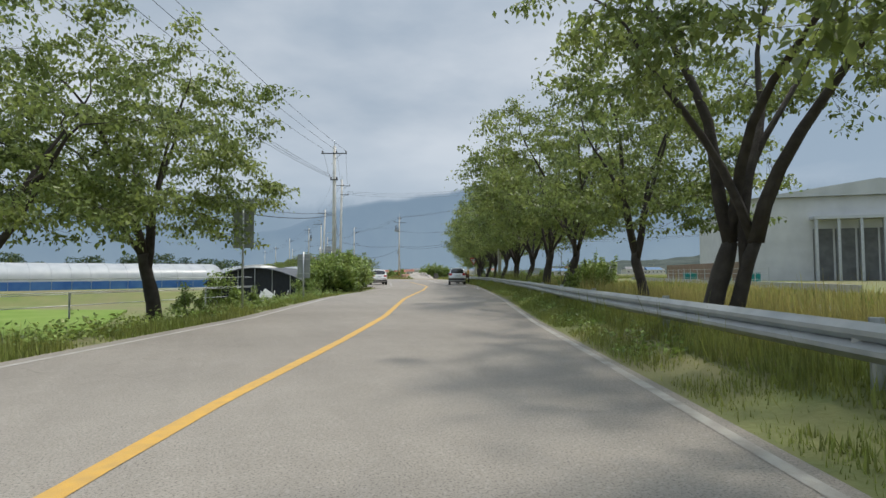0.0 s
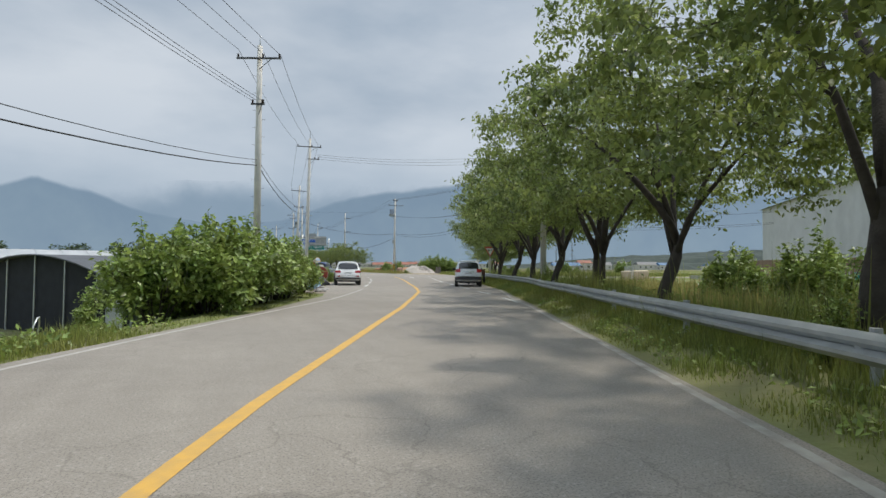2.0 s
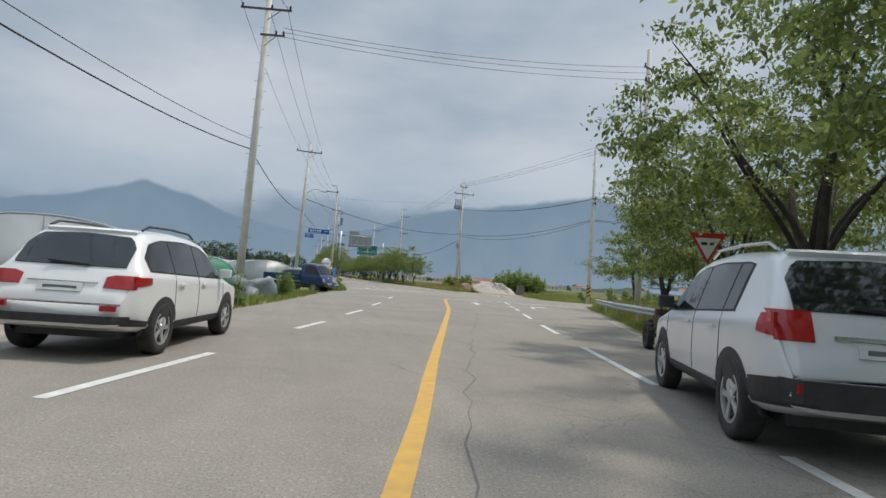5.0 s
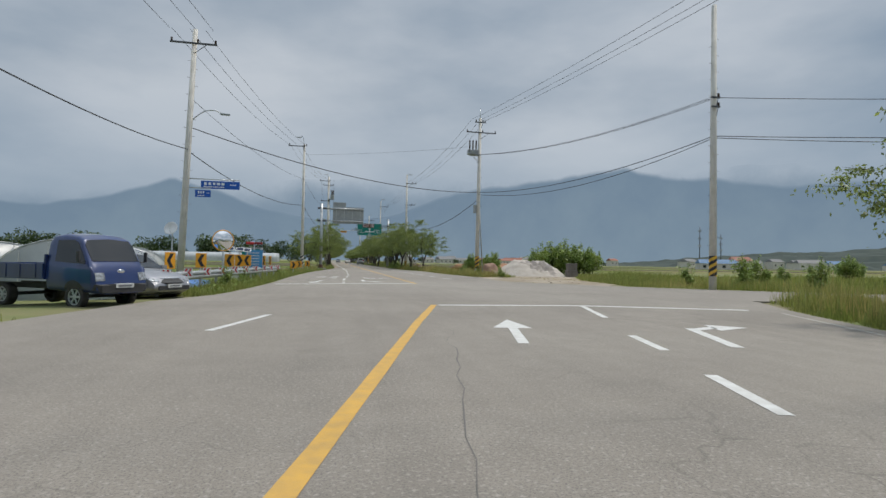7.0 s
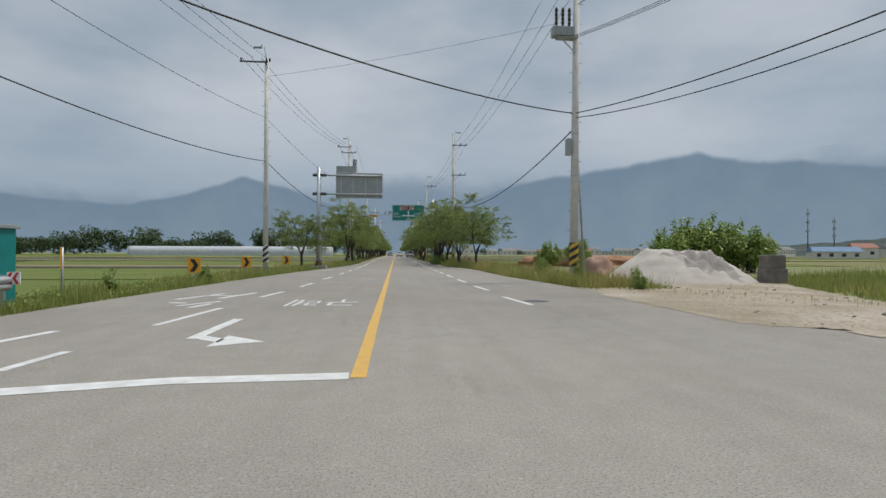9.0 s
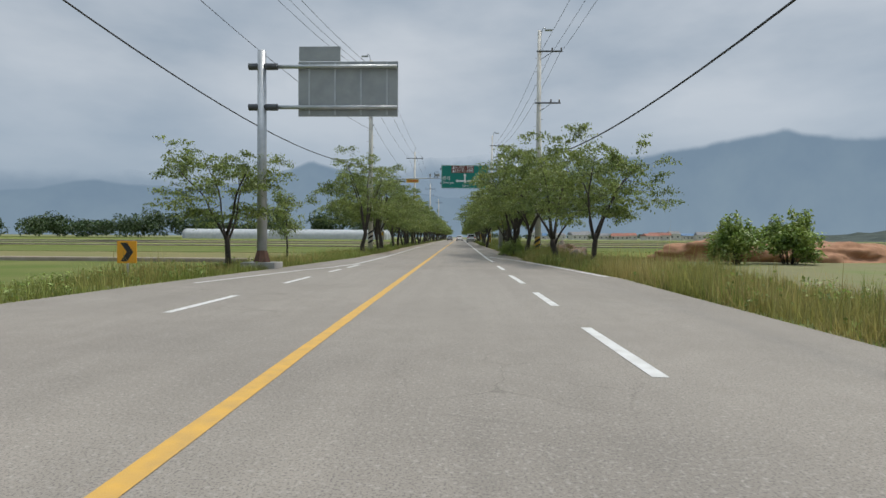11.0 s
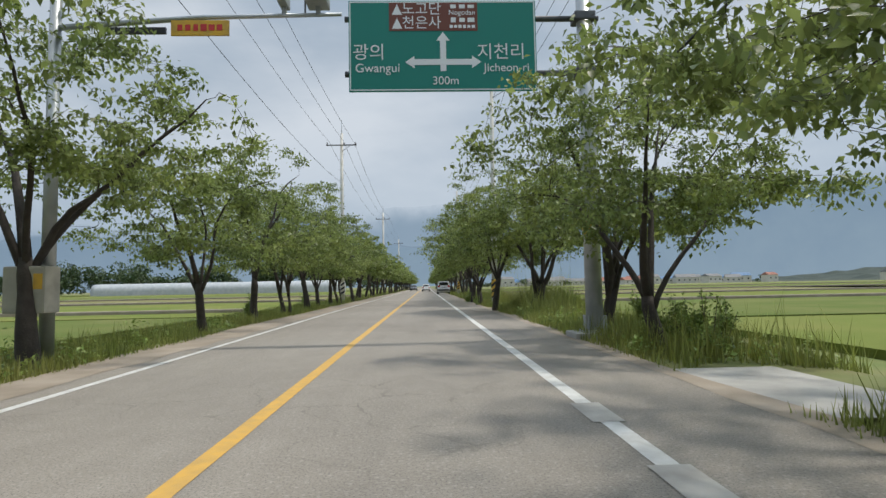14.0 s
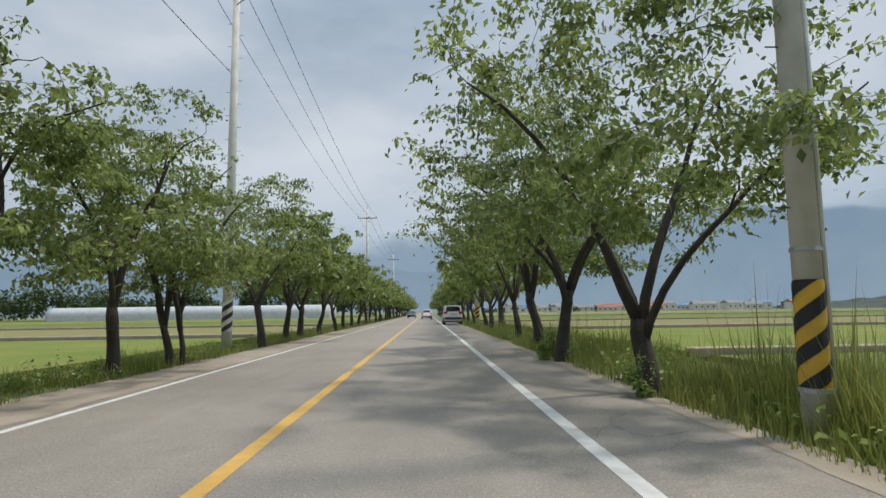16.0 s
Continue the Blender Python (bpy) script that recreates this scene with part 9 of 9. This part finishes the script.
el = lambda o: (lambda y: np.interp(y, EY, EX) + o)
er = lambda o: (lambda y: np.interp(y, RY, RX) + o)
G = "short green grass on the verge"
grass("verge_grass", er(0.0), er(1.55), -113, -60, 62000, 0.13, 0.009, M_GRASS, "short green grass before the guardrail", 1)
grass("verge_grass", er(0.1), er(1.5), -60, -22, 26000, 0.15, 0.010, M_GRASS, "short green grass before the guardrail", 2)
grass("tall_grass", er(2.0), er(7.5), -112, -74, 46000, 0.52, 0.013, M_DRYGRASS, "yellowish tall grass behind the guardrail", 3, ranks=0.7)
grass("tall_grass", er(7.0), er(19.0), -112, -56, 30000, 0.45, 0.035, M_DRYGRASS, "yellowish tall grass between the road and the yard", 61, thin=0.5, ranks=0.35)
grass("tall_grass", er(6.0), er(19.0), -112, -50, 20000, 0.40, 0.035, M_GRASS, "green rough grass between the road and the yard", 62, thin=0.6, ranks=0.3)
grass("tall_grass", er(1.7), er(6.0), -84, -36, 26000, 0.55, 0.015, M_GRASS, "green tall grass behind the guardrail", 4, thin=0.5, ranks=0.6)
grass("tall_grass", er(0.4), er(4.5), -36, -19.5, 9000, 0.50, 0.014, M_GRASS, "green tall grass at the junction corner", 5, ranks=0.8)
grass("tall_grass", er(0.6), er(4.5), -40, -19.5, 8000, 0.55, 0.012, M_DRYGRASS, "yellowish tall grass at the junction corner", 6, thin=0.5, ranks=0.6)
grass("verge_grass", el(-3.4), el(0.05), -104, -76, 42000, 0.20, 0.011, M_GRASS, "green grass and weeds beside the road", 7, ranks=1.2)
grass("verge_grass", el(-1.3), el(-0.25), -76, -62, 5000, 0.10, 0.009, M_GRASS, "sparse dusty grass at the edge line", 8, thin=0.9)
grass("verge_grass", el(-2.2), el(-0.1), -46, -24, 15000, 0.22, 0.011, M_GRASS, "green weeds at the yard's edge", 9, thin=0.5)
grass("verge_grass", el(-2.6), el(0.0), -17, 35, 46000, 0.26, 0.012, M_GRASS, "green grass and weeds under the guardrail", 10, ranks=1.0)
grass("verge_grass", el(-2.6), el(0.0), 35, 112, 68000, 0.26, 0.013, M_GRASS, "green grass and weeds along the road", 11, ranks=0.9)
grass("verge_grass", el(-2.6), el(-0.1), 112, 240, 14000, 0.30, 0.03, M_GRASS, "green grass along the road", 12)
grass("tall_grass", er(0.15), er(2.9), 8, 34, 24000, 0.42, 0.012, M_DRYGRASS, "yellowish tall grass round the striped pole", 13, ranks=0.8)
grass("tall_grass", er(0.1), er(3.2), 7, 46, 24000, 0.36, 0.013, M_GRASS, "green tall grass at the lot's edge", 14, thin=0.4, ranks=0.7)
grass("tall_grass", er(0.2), er(3.4), 26, 50, 15000, 0.46, 0.012, M_DRYGRASS, "yellowish tall grass beside the road", 63, thin=0.5, ranks=0.7)
grass("tall_grass", el(-3.0), el(-0.3), 10, 52, 17000, 0.36, 0.012, M_DRYGRASS, "yellowish tall grass beside the road", 64, thin=0.55, ranks=0.6)
grass("verge_grass", er(0.05), er(2.8), 46, 112, 50000, 0.32, 0.013, M_GRASS, "green grass and weeds along the road", 15, ranks=0.8, gap=(57.2, 60.0))
grass("tall_grass", er(0.55), er(3.2), 60, 112, 24000, 0.66, 0.013, M_GRASS, "tall green grass under the trees", 16, thin=0.5, ranks=0.5, gap=(57.0, 60.2))
grass("verge_grass", er(0.1), er(2.6), 112, 240, 14000, 0.32, 0.03, M_GRASS, "green grass along the road", 17)
grass("verge_grass", lambda y: 8.0 + 0 * y, lambda y: 15.0 + 0 * y, -3, 10, 5200, 0.10, 0.012, M_DRYGRASS, "thin dry grass on the sandy lot", 18, thin=0.9, ranks=0.5)

def weeds(name, lo, hi, y0, y1, n, height, leaf, seed, material=None):
    """Broad-leaved weeds: leaves round many short stems."""
    rng = np.random.RandomState(seed)
    y = rng.uniform(y0, y1, n); l, r = lo(y), hi(y); x = l + (r - l) * rng.uniform(0, 1, n)
    k = patch_noise(x, y, 1.1, seed) > rng.uniform(0.2, 0.9, n)
    k &= ~((x > 0) & (y > 57.0) & (y < 60.2))          # none on the field entrance
    x, y = x[k], y[k]; n = len(x)
    per = 9
    hh = height * rng.lognormal(0, 0.3, n)
    s = rng.uniform(0.15, 1, (n, per))
    P = np.stack([x[:, None] + rng.normal(0, 0.07, (n, per)), y[:, None] + rng.normal(0, 0.07, (n, per)), (ground_many(x, y))[:, None] + hh[:, None] * s], 2).reshape(-1, 3)
    v, f = leaf_cloud(P, rng, leaf, droop=0.1)
    tagged(new(name, fast_mesh(name, v, f, material or M_LEAF2)), "broad-leaved green weeds among the grass", "weeds", kind="stuff")
weeds("roadside_weeds", er(0.3), er(1.5), -104, -30, 1600, 0.14, 0.08, 31)
weeds("roadside_weeds", el(-3.0), el(-0.3), -102, -76, 1100, 0.28, 0.10, 32)
weeds("roadside_weeds", el(-2.4), el(-0.2), -16, 36, 1400, 0.26, 0.09, 33)
weeds("roadside_weeds", er(0.3), er(3.0), 8, 110, 3000, 0.34, 0.10, 34)
weeds("roadside_weeds", el(-2.4), el(-0.2), 36, 110, 2200, 0.28, 0.09, 35)
weeds("roadside_weeds", er(1.7), er(5.5), -84, -30, 1800, 0.55, 0.11, 36)

grass("tall_grass", er(1.7), er(4.6), -88, -60, 16000, 0.8, 0.016, M_GRASS, "tall green grass behind the guardrail", 41, thin=0.4, ranks=0.6)
grass("verge_grass", er(0.9), er(1.9), -113, -36, 34000, 0.30, 0.010, M_GRASS, "green grass under the guardrail", 42)
side_x = lambda y: np.interp(y, [-52, -24, -12.6, -9.8, -7.2, -4.5, 1.7, 9, 18], [96, 41, 18.8, 14.6, 12.3, 12.9, 13.8, 16.8, 20])
grass("tall_grass", side_x, lambda y: side_x(y) + 7.0, -20, 16, 46000, 0.32, 0.014, M_GRASS, "green tall grass at the side road's edge", 43, thin=0.3, ranks=0.5)
grass("tall_grass", side_x, lambda y: 72.0 + 0 * y, -20, 18, 44000, 0.42, 0.034, M_GRASS, "green tall grass beyond the sandy lot", 45, thin=0.3, ranks=0.25)
grass("tall_grass", side_x, lambda y: side_x(y) + 9.0, -16, 8, 12000, 0.36, 0.014, M_DRYGRASS, "yellowish grass along the side road", 44, thin=0.7, ranks=0.35)
for k, x, y, a, s in [(2, 34, 4.5, 0, 0.9), (2, 40, 7.5, 70, 1.0), (1, 46, 9.0, 140, 0.9), (2, 52, 5.0, 200, 0.9), (1, 60, 8.0, 260, 1.0), (2, 44, 2.5, 320, 1.0), (2, 19.5, -8.0, 50, 1.2), (3, 17.5, -5.5, 100, 1.2), (2, 24.0, -4.0, 10, 1.2), (2, 21.5, -11.2, 210, 1.1), (2, 28.0, -10.5, 160, 1.2), (0, 66, 14.0, 30, 1.1), (2, 57, 1.5, 90, 1.0)]:
    put(k, x, y, a, s, "green shrub in the rough field beside the side road")

grass("tall_grass", er(0.7), er(4.6), 76.0, 87.2, 15000, 0.9, 0.013, M_GRASS, "tall bright green grass round the striped pole", 51, thin=0.2, ranks=0.6)

grass("tall_grass", er(0.45), er(3.4), 44, 56.9, 12000, 0.60, 0.013, M_GRASS, "tall green grass under the trees", 52, thin=0.35, ranks=0.6)
for k, x, y, a, s in [(2, 5.0, 50.5, 20, 0.72), (2, 5.75, 51.0, 130, 0.78), (3, 5.3, 49.9, 250, 0.9), (3, 4.75, 51.6, 300, 0.85), (3, 6.3, 50.4, 60, 0.8), (3, 5.5, 56.0, 160, 0.55), (3, 4.9, 87.4, 90, 0.6), (2, 5.0, 93.8, 200, 0.55), (3, 6.4, 61.5, 70, 0.9), (3, 6.95, 61.9, 10, 0.8), (2, 6.6, 63.0, 190, 0.6)]:
    put(k, x, y, a, s, "dark weedy shrub round a tree's foot")

def slim_pole(x, y, h):
    """A slim steel pole with a short arm and lamp head."""
    t = empty("street_lamp", Matrix.Translation((x, y, ground_z(x, y) - 0.05)))
    bm = bmesh.new(); cyl(bm, 0, 0, 0, h, 0.065, 0.04, 12); part("pole", bm, M_STEEL, t, smooth=True)
    bm = bmesh.new(); tube(bm, [(0, 0, h - 0.1), (-0.5, 0, h + 0.25), (-1.1, 0, h + 0.32)], 0.025, 8); part("arm", bm, M_STEEL, t, smooth=True)
    bm = bmesh.new(); box(bm, -1.3, 0, h + 0.32, 0.5, 0.18, 0.09, bevel=0.03); part("lamp_head", bm, M_SIGNBACK, t)
    bm = bmesh.new(); cyl(bm, 0, 0, -0.02, 0.10, 0.16, 0.15, 12); part("base_plate", bm, M_CONC, t)
    tagged(t, "slim grey steel street lamp on the grassy verge", "street lamp")
slim_pole(5.9, 53.9, 7.0)
